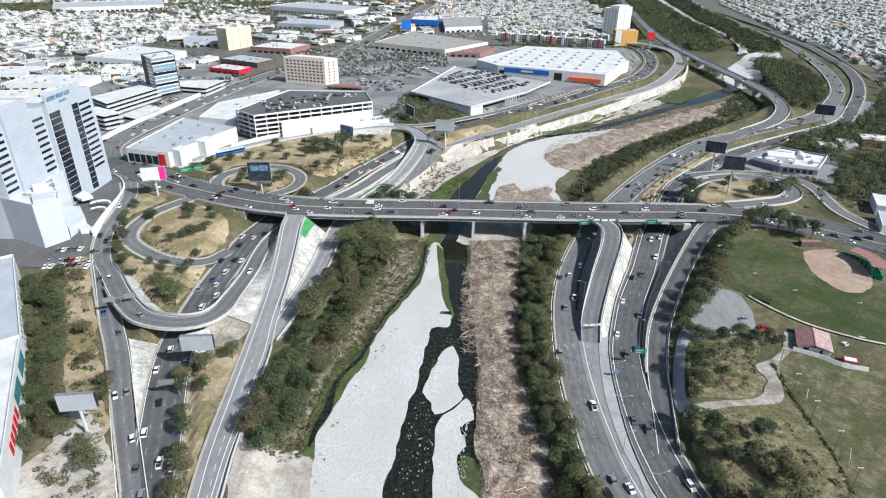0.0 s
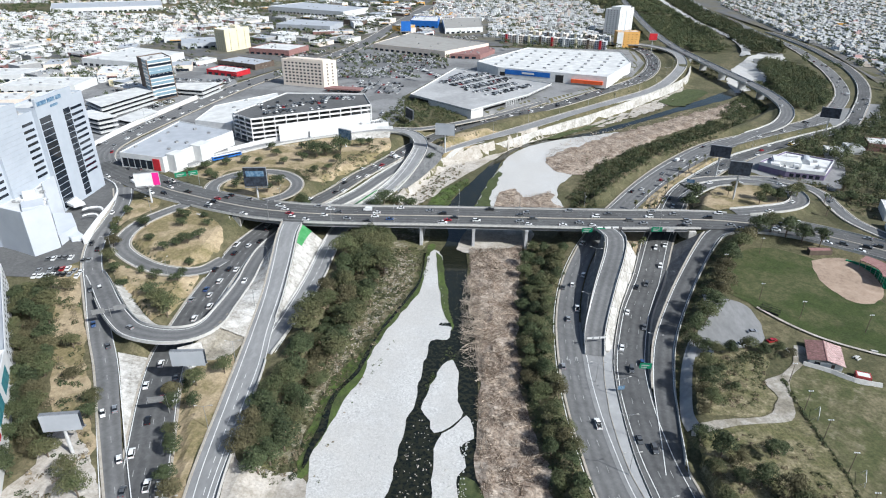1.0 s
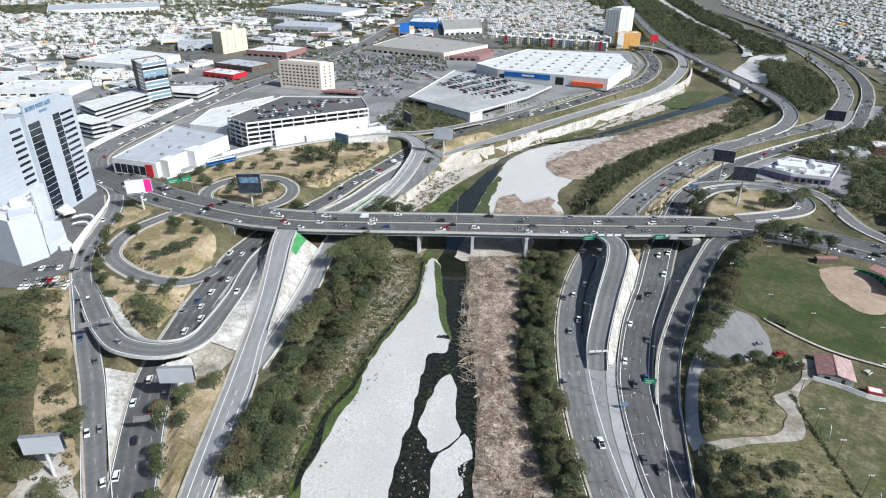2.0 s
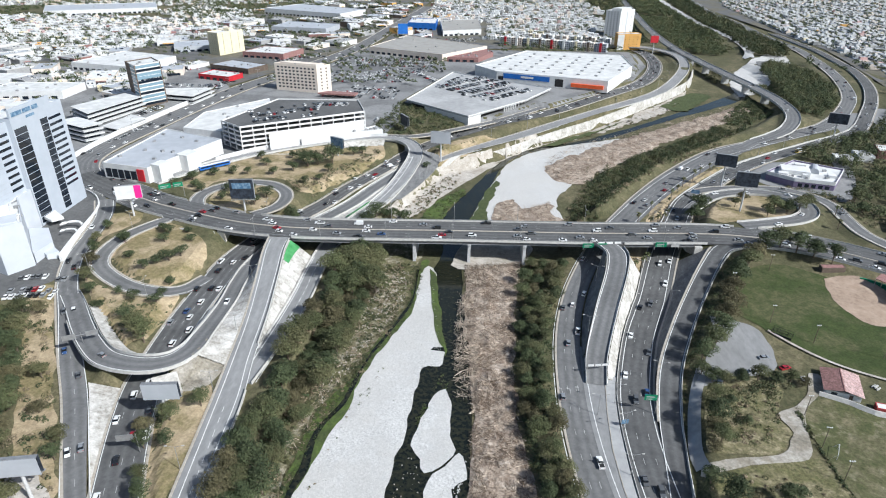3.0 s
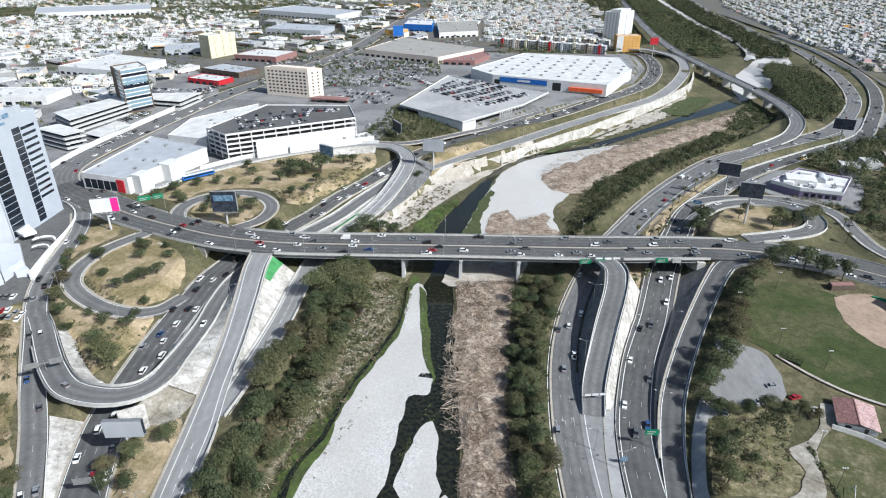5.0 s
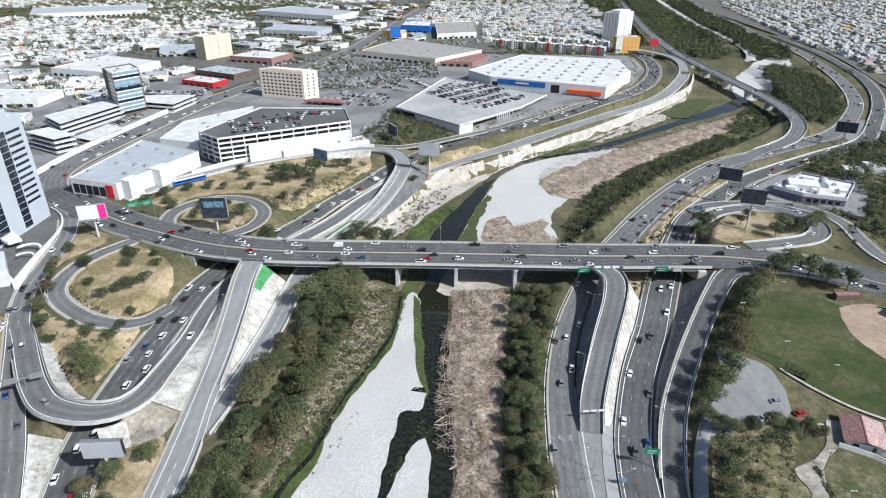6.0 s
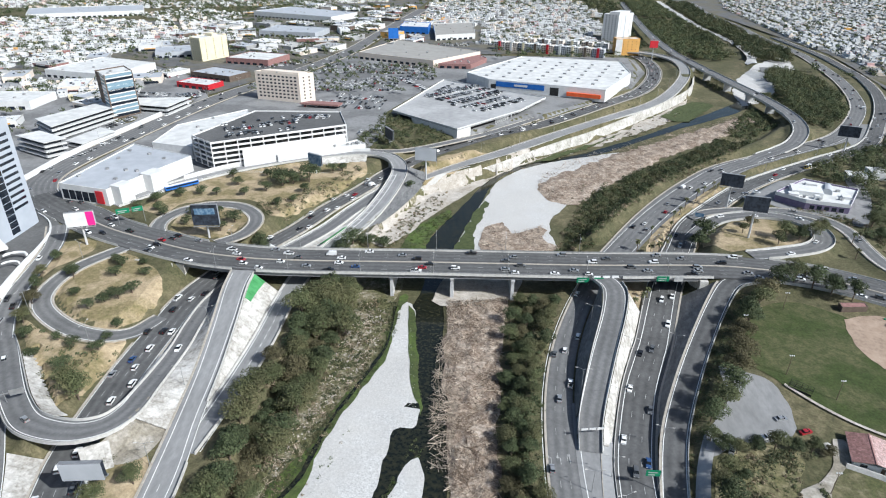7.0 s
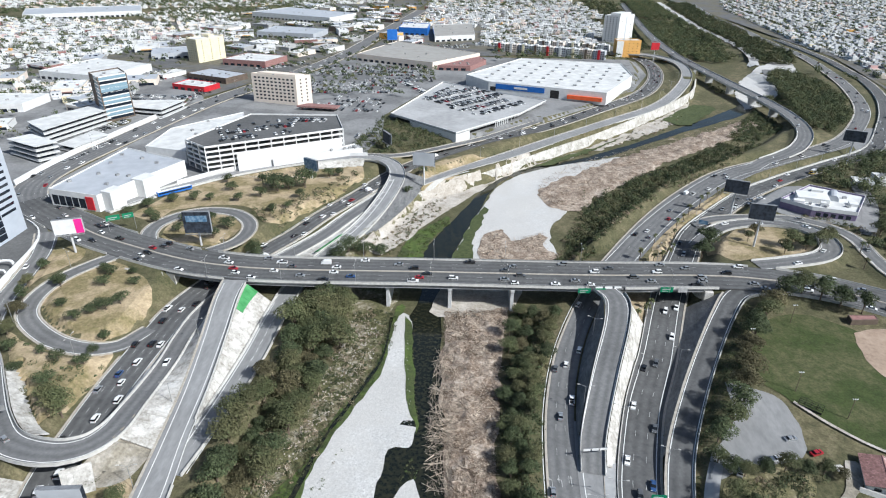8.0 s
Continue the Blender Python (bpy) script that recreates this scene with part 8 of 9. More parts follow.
tagged(new("street_trees", quads_mesh("street_trees", np.concatenate(quads), [M_LEAF_D, M_LEAF], index)), "dark street trees between rows of houses", "trees", kind="stuff")


# palms
def palm():
    top = thing("palm_tree", "fan palm with a slender trunk on a sandy strip", "palm tree", "palms beside the expressway", pose(0, 0, -500))
    part("trunk", tube_mesh("trunk", [(0, 0, -0.4), (0.1, 0, 3), (0.0, 0.1, 6.4)], [0.26, 0.2, 0.22], M_BARK, 7), top)
    q = []
    r = np.random.default_rng(3)
    for i in range(26):
        a, up = r.uniform(0, 2 * math.pi), r.uniform(-0.5, 1.1)
        d = np.array((math.cos(a) * math.cos(up), math.sin(a) * math.cos(up), math.sin(up)))
        s = np.array((-math.sin(a), math.cos(a), 0))
        p0 = np.array((0, 0, 6.4))
        for j in range(2):
            l0, l1 = (0.1, 1.0) if j == 0 else (1.0, 1.9)
            w0, w1 = (0.08, 0.5) if j == 0 else (0.5, 0.12)
            e0, e1 = p0 + d * l0 - np.array((0, 0, 0.12 * l0 ** 2)), p0 + d * l1 - np.array((0, 0, 0.18 * l1 ** 2))
            q.append([e0 - s * w0, e0 + s * w0, e1 + s * w1, e1 - s * w1])
    part("crown", quads_mesh("crown", np.array(q), M_LEAF), top)
    return top


PALM = Planter([palm()])
P_AT = [(107, 374), (114, 372), (124, 378), (120, 394), (128, 386), (134, 404), (138, 414), (145, 424), (118, 371), (152, 436), (163, 449), (172, 462), (181, 470), (92, 314), (97, 318), (101, 326), (221, 372), (216, 358), (228, 378)]
for (x, y), z in zip(P_AT, heights(P_AT)):
    PALM.at(x, y, z, rnd.uniform(0.8, 1.15), rnd.uniform(0, 360), rnd.randrange(60))

# driftwood and stones in the river bed
def sticks(name, poly, count, seed, label, lift=0.5, long=(1.2, 5.0), lean=0.28, mat=None):
    rng = np.random.default_rng(seed)
    o = np.array(poly, float)
    p = rng.uniform(o.min(0), o.max(0), (count * 3, 2))
    p = p[inside(p[:, 0], p[:, 1], o)]
    p = p[noise2(p[:, 0], p[:, 1], 0.16, 12) + 0.5 * noise2(p[:, 0], p[:, 1], 0.5, 13) > rng.uniform(0.35, 0.95, len(p))][:count]
    z = terrain(p[:, 0], p[:, 1]) + lift
    n = len(p)
    a = rng.uniform(0, math.pi, n) * 0.75 + 0.9 * noise2(p[:, 0], p[:, 1], 0.09, 14) * 3
    ln, up, w = rng.uniform(*long, n), rng.normal(0.05, lean, n), rng.uniform(0.04, 0.1, n) * (1 + 1.6 * (rng.uniform(0, 1, n) > 0.9))
    d = np.stack([np.cos(a) * np.cos(up), np.sin(a) * np.cos(up), np.sin(up)], 1) * (ln / 2)[:, None]
    s = np.stack([-np.sin(a), np.cos(a), np.zeros(n)], 1) * w[:, None]
    u = np.array((0, 0, 1.0)) * w[:, None]
    c = np.column_stack([p, z + rng.uniform(0, 0.9, n) + 1.2 * noise2(p[:, 0], p[:, 1], 0.22, 9) ** 2])
    q = [np.stack([c - d - s, c - d + u, c + d + u * 0.6, c + d - s * 0.5], 1), np.stack([c - d + u, c - d + s, c + d + s * 0.5, c + d + u * 0.6], 1)]
    return tagged(new(name, quads_mesh(name, np.concatenate(q), mat or M_STICK)), label, "driftwood", kind="stuff")


DEB = [(10, 112), (9.5, 139), (7.5, 163), (7.5, 187), (7.5, 216), (5, 252), (3, 286), (3, 322), (33, 326), (29, 288), (26, 244), (24.5, 210), (27, 182), (31, 159), (33, 140), (36, 112)]
sticks("driftwood", DEB, 3600, 81, "tangled bleached driftwood left by a flood", 0.5, (1.0, 4.0))
sticks("dark_driftwood", DEB, 4200, 85, "dark tangled flood branches and roots", 0.6, (0.8, 3.4), 0.4, M_STICK_D)
sticks("bank_brush", [(-44, 318), (-26, 316), (-25, 290), (-30, 264), (-39, 244), (-50, 206), (-53, 184), (-57, 184), (-54, 206), (-48, 244), (-42, 280)], 650, 86, "pale dead brush on the river slope", 0.5, (0.8, 3.0), 0.4)
sticks("driftwood_edge", [(2, 214), (10, 214), (11, 262), (8, 290), (1, 290), (0, 250)], 700, 82, "dead branches fallen into the channel", 0.5, (2, 6.5), 0.45)
sticks("driftwood_far", [(59, 476), (68, 503), (88, 531), (152, 583), (240, 650), (280, 680), (282, 662), (230, 615), (150, 540), (98, 476), (80, 447), (66, 456)], 3500, 83, "driftwood on the far river bed", 0.5, (1.5, 6))
sticks("dark_driftwood_far", [(59, 476), (68, 503), (88, 531), (152, 583), (240, 650), (280, 680), (282, 662), (230, 615), (150, 540), (98, 476), (80, 447), (66, 456)], 3000, 87, "dark branches on the far river bed", 0.7, (1.5, 5), 0.4, M_STICK_D)
sticks("driftwood_patch", [(20, 366), (20, 400), (30, 413), (39, 400), (58, 411), (58, 394), (62, 366)], 900, 84, "driftwood by the bridge", 0.6)


def stones(name, poly, count, seed, size, mat, lift, label):
    rng = np.random.default_rng(seed)
    o = np.array(poly, float)
    p = rng.uniform(o.min(0), o.max(0), (count * 4, 2))
    p = p[inside(p[:, 0], p[:, 1], o)][:count]
    z = terrain(p[:, 0], p[:, 1]) + lift
    v, f = [], []
    for (x, y), zz in zip(p, z):
        r = size * rng.uniform(0.5, 1.6)
        ox = len(v)
        a = rng.uniform(0, 6)
        ring = [(x + r * rng.uniform(0.7, 1.2) * math.cos(a + k * 1.2566), y + r * rng.uniform(0.7, 1.2) * math.sin(a + k * 1.2566)) for k in range(5)]
        v += [(px, py, zz - 0.1) for px, py in ring] + [(x + (px - x) * 0.6, y + (py - y) * 0.6, zz + r * 0.7) for px, py in ring]
        f += [(ox + k, ox + (k + 1) % 5, ox + 5 + (k + 1) % 5, ox + 5 + k) for k in range(5)] + [tuple(ox + 5 + k for k in range(5))]
    return tagged(new(name, mesh_of(name, v, f, mat)), label, "stones", kind="stuff")


BAR = [(-42, 112), (-45, 136), (-48, 158), (-46, 178), (-39, 203), (-31, 232), (-22, 262), (-16, 292), (-12, 300), (-10, 274), (-6, 247), (-6, 235), (-15, 234), (-16.5, 208), (-19, 180), (-22, 158), (-24, 137), (-26, 112)]
stones("bar_stones", BAR, 1500, 91, 0.2, M_GRAVEL, 0.34, "pale cobbles on the gravel bar")
stones("bank_stones", [(-42, 314), (-27, 314), (-26, 290), (-30, 266), (-38, 246), (-50, 208), (-55, 206), (-46, 250)], 420, 94, 0.32, M_SAND, 0.25, "pale stones on the river bank")
stones("channel_stones", [(-21, 120), (-20, 160), (-14, 190), (-9, 215), (-5, 222), (-9, 204), (-12, 190), (-8, 165), (-7, 120)], 130, 92, 0.22, M_SAND, 0.25, "cobbles breaking the shallow water")
stones("islet_stones", [(-7, 120), (-6, 163), (6, 182), (3, 158), (8, 120)], 500, 93, 0.24, M_GRAVEL, 0.4, "cobbles on the gravel bank")


# ---- vehicles ----
def car_prototype(kind, colour):
    """A vehicle facing +x, at the origin."""
    paint = PAINT[colour]
    L, W, H = {"sedan": (4.5, 1.8, 1.45), "hatchback": (3.9, 1.72, 1.5), "suv": (4.6, 1.88, 1.72), "pickup": (5.4, 1.92, 1.8), "van": (5.2, 2.0, 2.25), "truck": (7.2, 2.35, 3.1)}[kind]
    names = {"sedan": "saloon car", "hatchback": "small hatchback", "suv": "sport utility car", "pickup": "pickup truck", "van": "delivery van", "truck": "box truck"}
    top = thing("car" if kind in ("sedan", "hatchback", "suv") else kind, colour + " " + names[kind] + " on asphalt", "car" if kind in ("sedan", "hatchback", "suv") else "truck" if kind == "truck" else kind, "vehicles", pose(0, 0, -500))
    prof = {"sedan": ([(-.5, .34), (-.49, .62), (-.30, .66), (.22, .64), (.47, .50), (.5, .30)], [(-.34, .64), (-.2, 1.0), (.06, 1.0), (.25, .62)]),
            "hatchback": ([(-.5, .34), (-.49, .62), (-.4, .64), (.22, .62), (.47, .50), (.5, .30)], [(-.47, .62), (-.36, 1.0), (.05, 1.0), (.26, .60)]),
            "suv": ([(-.5, .34), (-.49, .60), (-.4, .62), (.24, .60), (.48, .50), (.5, .28)], [(-.48, .60), (-.42, 1.0), (.08, 1.0), (.25, .58)]),
            "pickup": ([(-.5, .38), (-.5, .60), (-.12, .60), (.24, .60), (.48, .52), (.5, .30)], [(-.12, .58), (-.09, 1.0), (.12, 1.0), (.24, .58)]),
            "van": ([(-.5, .2), (-.5, .96), (-.47, 1.0), (.22, 1.0), (.42, .58), (.5, .42)], [(.16, .60), (.2, .97), (.26, .94), (.40, .60)]),
            "truck": ([(-.5, .2), (-.5, .30), (.16, .32), (.2, .34), (.46, .36), (.5, .3)], [(.24, .32), (.26, .74), (.40, .74), (.48, .34)])}[kind]
    def extrude(pts, half, taper=1.0, zmid=0):
        n = len(pts)
        v = []
        for sg in (-1, 1):
            for x, z in pts:
                k = taper if z > zmid else 1.0
                v.append((x * L, sg * half * k, z * H))
        f = [tuple(range(n)), tuple(range(2 * n - 1, n - 1, -1))] + [(i, n + i, n + (i + 1) % n, (i + 1) % n) for i in range(n)]
        return v, f
    body = prof[0] + [(.5, .16), (-.5, .16)]
    v, f = extrude(body, W / 2)
    b = part("body", mesh_of("body", v, f, paint), top)
    v, f = extrude(prof[1], W / 2 * 0.97, 0.80, prof[1][0][1] + 0.1)
    part("cabin_glass", mesh_of("cabin_glass", v, f, M_CARGLASS), top)
    r0, r1 = prof[1][1], prof[1][2]
    part("roof_panel", box_mesh("roof_panel", (r0[0] * L, -W * 0.385, r0[1] * H - 0.02), (r1[0] * L, W * 0.385, r1[1] * H + 0.03), paint), top)
    if kind == "pickup":
        part("load_bed", box_mesh("load_bed", (-L * 0.48, -W * 0.42, H * 0.5), (-L * 0.14, W * 0.42, H * 0.602), M_DARK), top)
    if kind == "truck":
        part("box_body", box_mesh("box_body", (-L * 0.5, -W / 2, H * 0.3), (L * 0.2, W / 2, H), PAINT["white"], 0.05), top)
    wr = 0.33 if kind != "truck" else 0.45
    for sx in (-.31, .31):
        for sy in (-1, 1):
            part("wheel", tube_mesh("wheel", [(sx * L, sy * W * 0.40, wr), (sx * L, sy * W * 0.505, wr)], [wr, wr], M_TYRE, 10), top)
    for sy in (-1, 1):
        part("headlight", box_mesh("headlight", (L * 0.475, sy * W * 0.36 - 0.16, H * 0.38), (L * 0.502, sy * W * 0.36 + 0.16, H * 0.46), M_LAMPW), top)
        part("tail_light", box_mesh("tail_light", (-L * 0.503, sy * W * 0.38 - 0.14, H * 0.45), (-L * 0.48, sy * W * 0.38 + 0.14, H * 0.57), M_LAMPR), top)
    return top


FLEET = [("sedan", "white"), ("suv", "white"), ("hatchback", "white"), ("sedan", "silver"), ("sedan", "black"), ("suv", "grey"), ("hatchback", "red"), ("sedan", "grey"), ("pickup", "white"), ("pickup", "black"), ("suv", "black"), ("hatchback", "silver"), ("sedan", "red"), ("van", "white"), ("truck", "yellow"), ("sedan", "blue"), ("suv", "silver")]
CARS = {k: Planter([car_prototype(*k)]) for k in FLEET}
WEIGHT = [7, 5, 4, 4, 3, 3, 1, 3, 2, 1, 3, 3, 1, 1, 0.3, 1, 2]


CAR_COUNT = [0]
SPARE = []


def put_car(x, y, z, turn, k=None):
    CAR_COUNT[0] += 1
    if CAR_COUNT[0] > 300:
        SPARE.append((x, y, z - 0.25, turn))
        return
    k = k or rnd.choices(FLEET, WEIGHT)[0]
    pl = CARS[k]
    p = pl.protos[0]
    m = pose(x, y, z, 0, 0, turn)
    if id(p) not in pl.used:
        pl.used.add(id(p))
        p.matrix_basis = m
    else:
        copy_thing(p, m)


def traffic(n, lanes, gap, s0, s1, seed):
    """Cars along a road: lanes as (offset, +1 or -1 for the way they head)."""
    r = random.Random(seed)
    c, side = LINES[n], SIDES[n]
    s = np.concatenate([[0], np.cumsum(np.linalg.norm(np.diff(c[:, :2], axis=0), axis=1))])
    for off, way in lanes:
        t = s0 * s[-1] + r.uniform(0, gap)
        while t < s1 * s[-1]:
            x, y, z = (float(np.interp(t, s, c[:, j])) for j in range(3))
            sx, sy = float(np.interp(t, s, side[:, 0])), float(np.interp(t, s, side[:, 1]))
            turn = math.degrees(math.atan2(-sx, sy)) + (0 if way > 0 else 180)
            put_car(x + sx * off, y + sy * off, z + 0.05, turn)
            t += r.uniform(0.45, 1.7) * gap


traffic("bridge_street", ((-10, 1), (-6.4, 1), (-2.6, 1), (2.6, -1), (6.4, -1), (10, -1)), 34, 0.04, 0.93, 1)
traffic("expressway_left", ((-5.4, 1), (-1.8, 1), (1.8, 1), (5.2, 1)), 26, 0.05, 0.42, 2)
traffic("expressway_left", ((-3.4, 1), (0, 1), (3.4, 1)), 24, 0.42, 0.95, 3)
traffic("frontage_left", ((-2, 1), (2, -1)), 45, 0.1, 0.95, 4)
traffic("curved_ramp", ((0, -1),), 60, 0.1, 0.8, 5)
traffic("riverside_road", ((1, 1),), 160, 0.6, 0.95, 6)
traffic("expressway_right", ((-4, 1), (0, 1), (4, 1)), 62, 0.02, 0.6, 7)
traffic("expressway_outer", ((-4.4, -1), (0, -1), (4, -1)), 46, 0.04, 0.6, 8)
traffic("loop_right", ((-2.5, -1), (2.5, -1)), 40, 0.2, 0.95, 9)
traffic("outer_ramp", ((0, 1),), 50, 0.2, 0.95, 10)
traffic("flyover", ((-2.5, 1), (2.5, 1)), 70, 0.1, 0.8, 11)
traffic("avenue", ((-8, 1), (-5, 1), (5, -1), (8, -1)), 38, 0.02, 0.5, 12)


def parking(a, b, depth_rows, z, fill, seed, row_gap=7.2, stall=2.75):
    """Rows of parked cars from a to b; further rows follow on the left of that way."""
    r = random.Random(seed)
    a, b = np.array(a, float), np.array(b, float)
    d = (b - a) / np.linalg.norm(b - a)
    nrm = np.array((-d[1], d[0]))
    out = []
    for row in range(depth_rows):
        off = (row // 2) * (row_gap * 2 + 2.0) + (row % 2) * 5.2
        for k in range(int(np.linalg.norm(b - a) / stall)):
            if r.random() < fill:
                p = a + d * (k + 0.5) * stall + nrm * off
                out.append((p[0], p[1], z, math.degrees(math.atan2(d[1], d[0])) + (90 if r.random() < 0.5 else -90)))
    return out


NEAR_PARKED = parking((-212, 262), (-190, 266), 3, level_z(-200, 262) + 3.1, 0.85, 1) + parking((-222, 250), (-184, 203), 1, -5.4, 0.8, 2) + parking((-164, 484), (-112, 514), 4, 20.05, 0.5, 3) + parking((-170, 500), (-120, 530), 3, 20.05, 0.35, 13)
NEAR_PARKED += parking((-128, 540), (-98, 540), 2, 20.05, 0.9, 14) + parking((200, 446), (206, 462), 2, 0.4, 0.8, 15)
for q in NEAR_PARKED:
    put_car(q[0], q[1], ground_z(q[0], q[1]) + 0.35 if q[2] < 10 else q[2], q[3])
for x, y, a in ((127, 238, 10), (119, 229, 5), (104, 222, 60), (133, 232, 20)):
    put_car(x, y, ground_z(x, y) + 0.22, a)
put_car(-98, 118, -7.2, 110, ("van", "white"))

# cars too far off to pick out one by one
FAR = []
for a, b, rows, fill, sd in (((-30, 640), (20, 600), 1, 0, 4), ((-6, 642), (44, 696), 6, 0.8, 5), ((18, 612), (66, 664), 5, 0.6, 6), ((-30, 668), (-2, 726), 2, 0.35, 23), ((-20, 690), (20, 720), 2, 0.5, 7)):
    FAR += parking(a, b, rows, 8.1, fill, sd)
for a, b, rows, fill, sd in (((-190, 705), (-66, 712), 7, 0.6, 8), ((-128, 676), (-72, 660), 3, 0.45, 27), ((-70, 770), (-30, 700), 2, 0.5, 28), ((-90, 556), (-60, 566), 2, 0.3, 29), ((-170, 800), (-40, 800), 7, 0.65, 9), ((-150, 640), (-72, 634), 4, 0.5, 10), ((-110, 760), (-30, 772), 3, 0.6, 24), ((-380, 720), (-320, 760), 8, 0.6, 11), ((-350, 660), (-262, 652), 4, 0.7, 12), ((-280, 668), (-255, 700), 2, 0.7, 16), ((-300, 545), (-285, 592), 2, 0.6, 17), ((-280, 490), (-272, 540), 1, 0.7, 18), ((-250, 820), (-190, 860), 5, 0.6, 19), ((-320, 960), (-230, 990), 8, 0.5, 20), ((-60, 1000), (10, 1010), 4, 0.5, 21)):
    FAR += [(x, y, level_z(x, y) + 0.3, t_) for x, y, _, t_ in parking(a, b, rows, 0, fill, sd)]
v, f, ix = [], [], []
CARM = [PAINT["white"], PAINT["silver"], PAINT["black"], PAINT["grey"], PAINT["red"], M_CARGLASS]
for x, y, z, t_ in FAR + SPARE:
    if z < 0.1 or not (z < 7 and any(inside(np.array([x]), np.array([y]), fp)[0] for fp in FOOTPRINTS)):
        m = rnd.choices(range(5), (6, 3, 3, 3, 0.7))[0]
        ar = radians(t_)
        add_box(x, y, z + 0.25, 4.4, 1.8, 0.65, ar, m)
        add_box(x - 0.2 * math.cos(ar), y - 0.2 * math.sin(ar), z + 0.9, 2.3, 1.6, 0.5, ar, 5)
        add_box(x - 0.25 * math.cos(ar), y - 0.25 * math.sin(ar), z + 1.4, 1.6, 1.45, 0.06, ar, m)
tagged(new("parked_cars", mesh_of("parked_cars", v, f, CARM, ix)), "rows of small parked cars in shopping car parks", "cars", kind="stuff")


# ---- billboards, signs, lamps ----
def billboard(x, y, w, h, up, turn, face, label, lean=0.0, back=True, frame_=True):
    z = ground_z(x, y)
    top = thing("billboard", label, "billboard", "", pose(x, y, z, 0, 0, turn))
    part("mast", tube_mesh("mast", [(lean, 0, -0.6), (lean, 0, up + 0.5)], [0.6, 0.52], M_MAST, 10), top)
    part("panel", box_mesh("panel", (-w / 2, -0.9, up), (w / 2, -0.75, up + h), face), top)
    part("rear_panel", box_mesh("rear_panel", (-w / 2, 0.75, up), (w / 2, 0.9, up + h), M_ROOFGREY), top, "bare grey sheet-metal back")
    part("catwalk", box_mesh("catwalk", (-w / 2, -1.9, up - 0.5), (w / 2, -0.9, up - 0.4), M_STEEL), top)
    part("top_beam", box_mesh("top_beam", (-w / 2, -0.7, up + h), (w / 2, 0.7, up + h + 0.15), M_STEEL), top)
    for k in range(7):
        u = -w / 2 + 0.4 + (w - 0.8) * k / 6
        part("truss_post", box_mesh("truss_post", (u - 0.1, -0.74, up - 0.4), (u + 0.1, 0.74, up - 0.15), M_STEEL), top)
        part("lamp_arm", tube_mesh("lamp_arm", [(u, -0.9, up - 0.4), (u, -2.2, up - 0.6)], [0.05, 0.05], M_STEEL, 5), top)
    return top


b6 = billboard(-127, 154, 12, 6.5, 11, 190, M_ADVERT, "billboard seen from its bare grey metal back on one mast")
billboard(-102, 192, 12.5, 6.5, 8.5, 186, M_ADVERT, "double billboard with a bare grey back over bushes")
billboard(-193, 350, 14, 8, 11.5, 20, M_WHITE, "white billboard with a magenta end on one mast")
t = billboard(-131, 363, 14, 12, 8, 6, M_ADVERT, "dark square billboard with a picture of a pale vehicle")
part("picture", box_mesh("picture", (-5.5, -0.96, 14.5), (5.5, -0.9, 18), M_ADVERTBLUE), t)
billboard(169, 380, 12.5, 8.5, 16.5, -14, M_ADVERT, "dark billboard on a tall leaning mast above the loop")
billboard(178, 436, 13.5, 8, 16, -22, M_ADVERT, "dark billboard on a tall mast beside the expressway")
billboard(316, 560, 15, 8.5, 12, -24, M_ADVERT, "dark billboard on a mast before trees")
billboard(-18, 466, 15, 8.5, 16, 170, M_ADVERT, "billboard turned away, showing its grey back")
billboard(-95.5, 468, 12, 7.5, 6.5, -32, M_ADVERTBLUE, "blue-grey billboard on a dry verge before the ramp")
billboard(-52, 535, 14, 8, 5, -60, M_ADVERT, "dark weathered billboard on the bank")
billboard(253, 930, 11, 9, 16, 5, M_RED, "tall red sign panel on a mast")
billboard(-100, 965, 14, 14, 16, 10, M_BLUE, "blue diamond-marked pylon sign")
pk = part("end_panel", box_mesh("end_panel", (3.2, -1.0, 11.6), (6.9, -0.92, 19.4), M_PINK), bpy.data.objects["billboard.002"], "magenta end panel")


def lamp_post(x, y, h, turn, double=True):
    z = ground_z(x, y)
    top = thing("street_lamp", "grey steel street lamp with outstretched arms", "street lamp", "street lamps", pose(x, y, z, 0, 0, turn))
    part("pole", tube_mesh("pole", [(0, 0, -0.4), (0, 0, h)], [0.13, 0.08], M_STEEL, 6), top)
    for sg in (-1, 1) if double else (1,):
        part("arm", tube_mesh("arm", [(0, 0, h - 0.1), (sg * 2.4, 0, h + 0.5)], [0.06, 0.05], M_STEEL, 5), top)
        part("lamp_head", box_mesh("lamp_head", (sg * 2.75 - 0.45, -0.16, h + 0.42), (sg * 2.75 + 0.45, 0.16, h + 0.6), M_BARRIER), top)
    return top


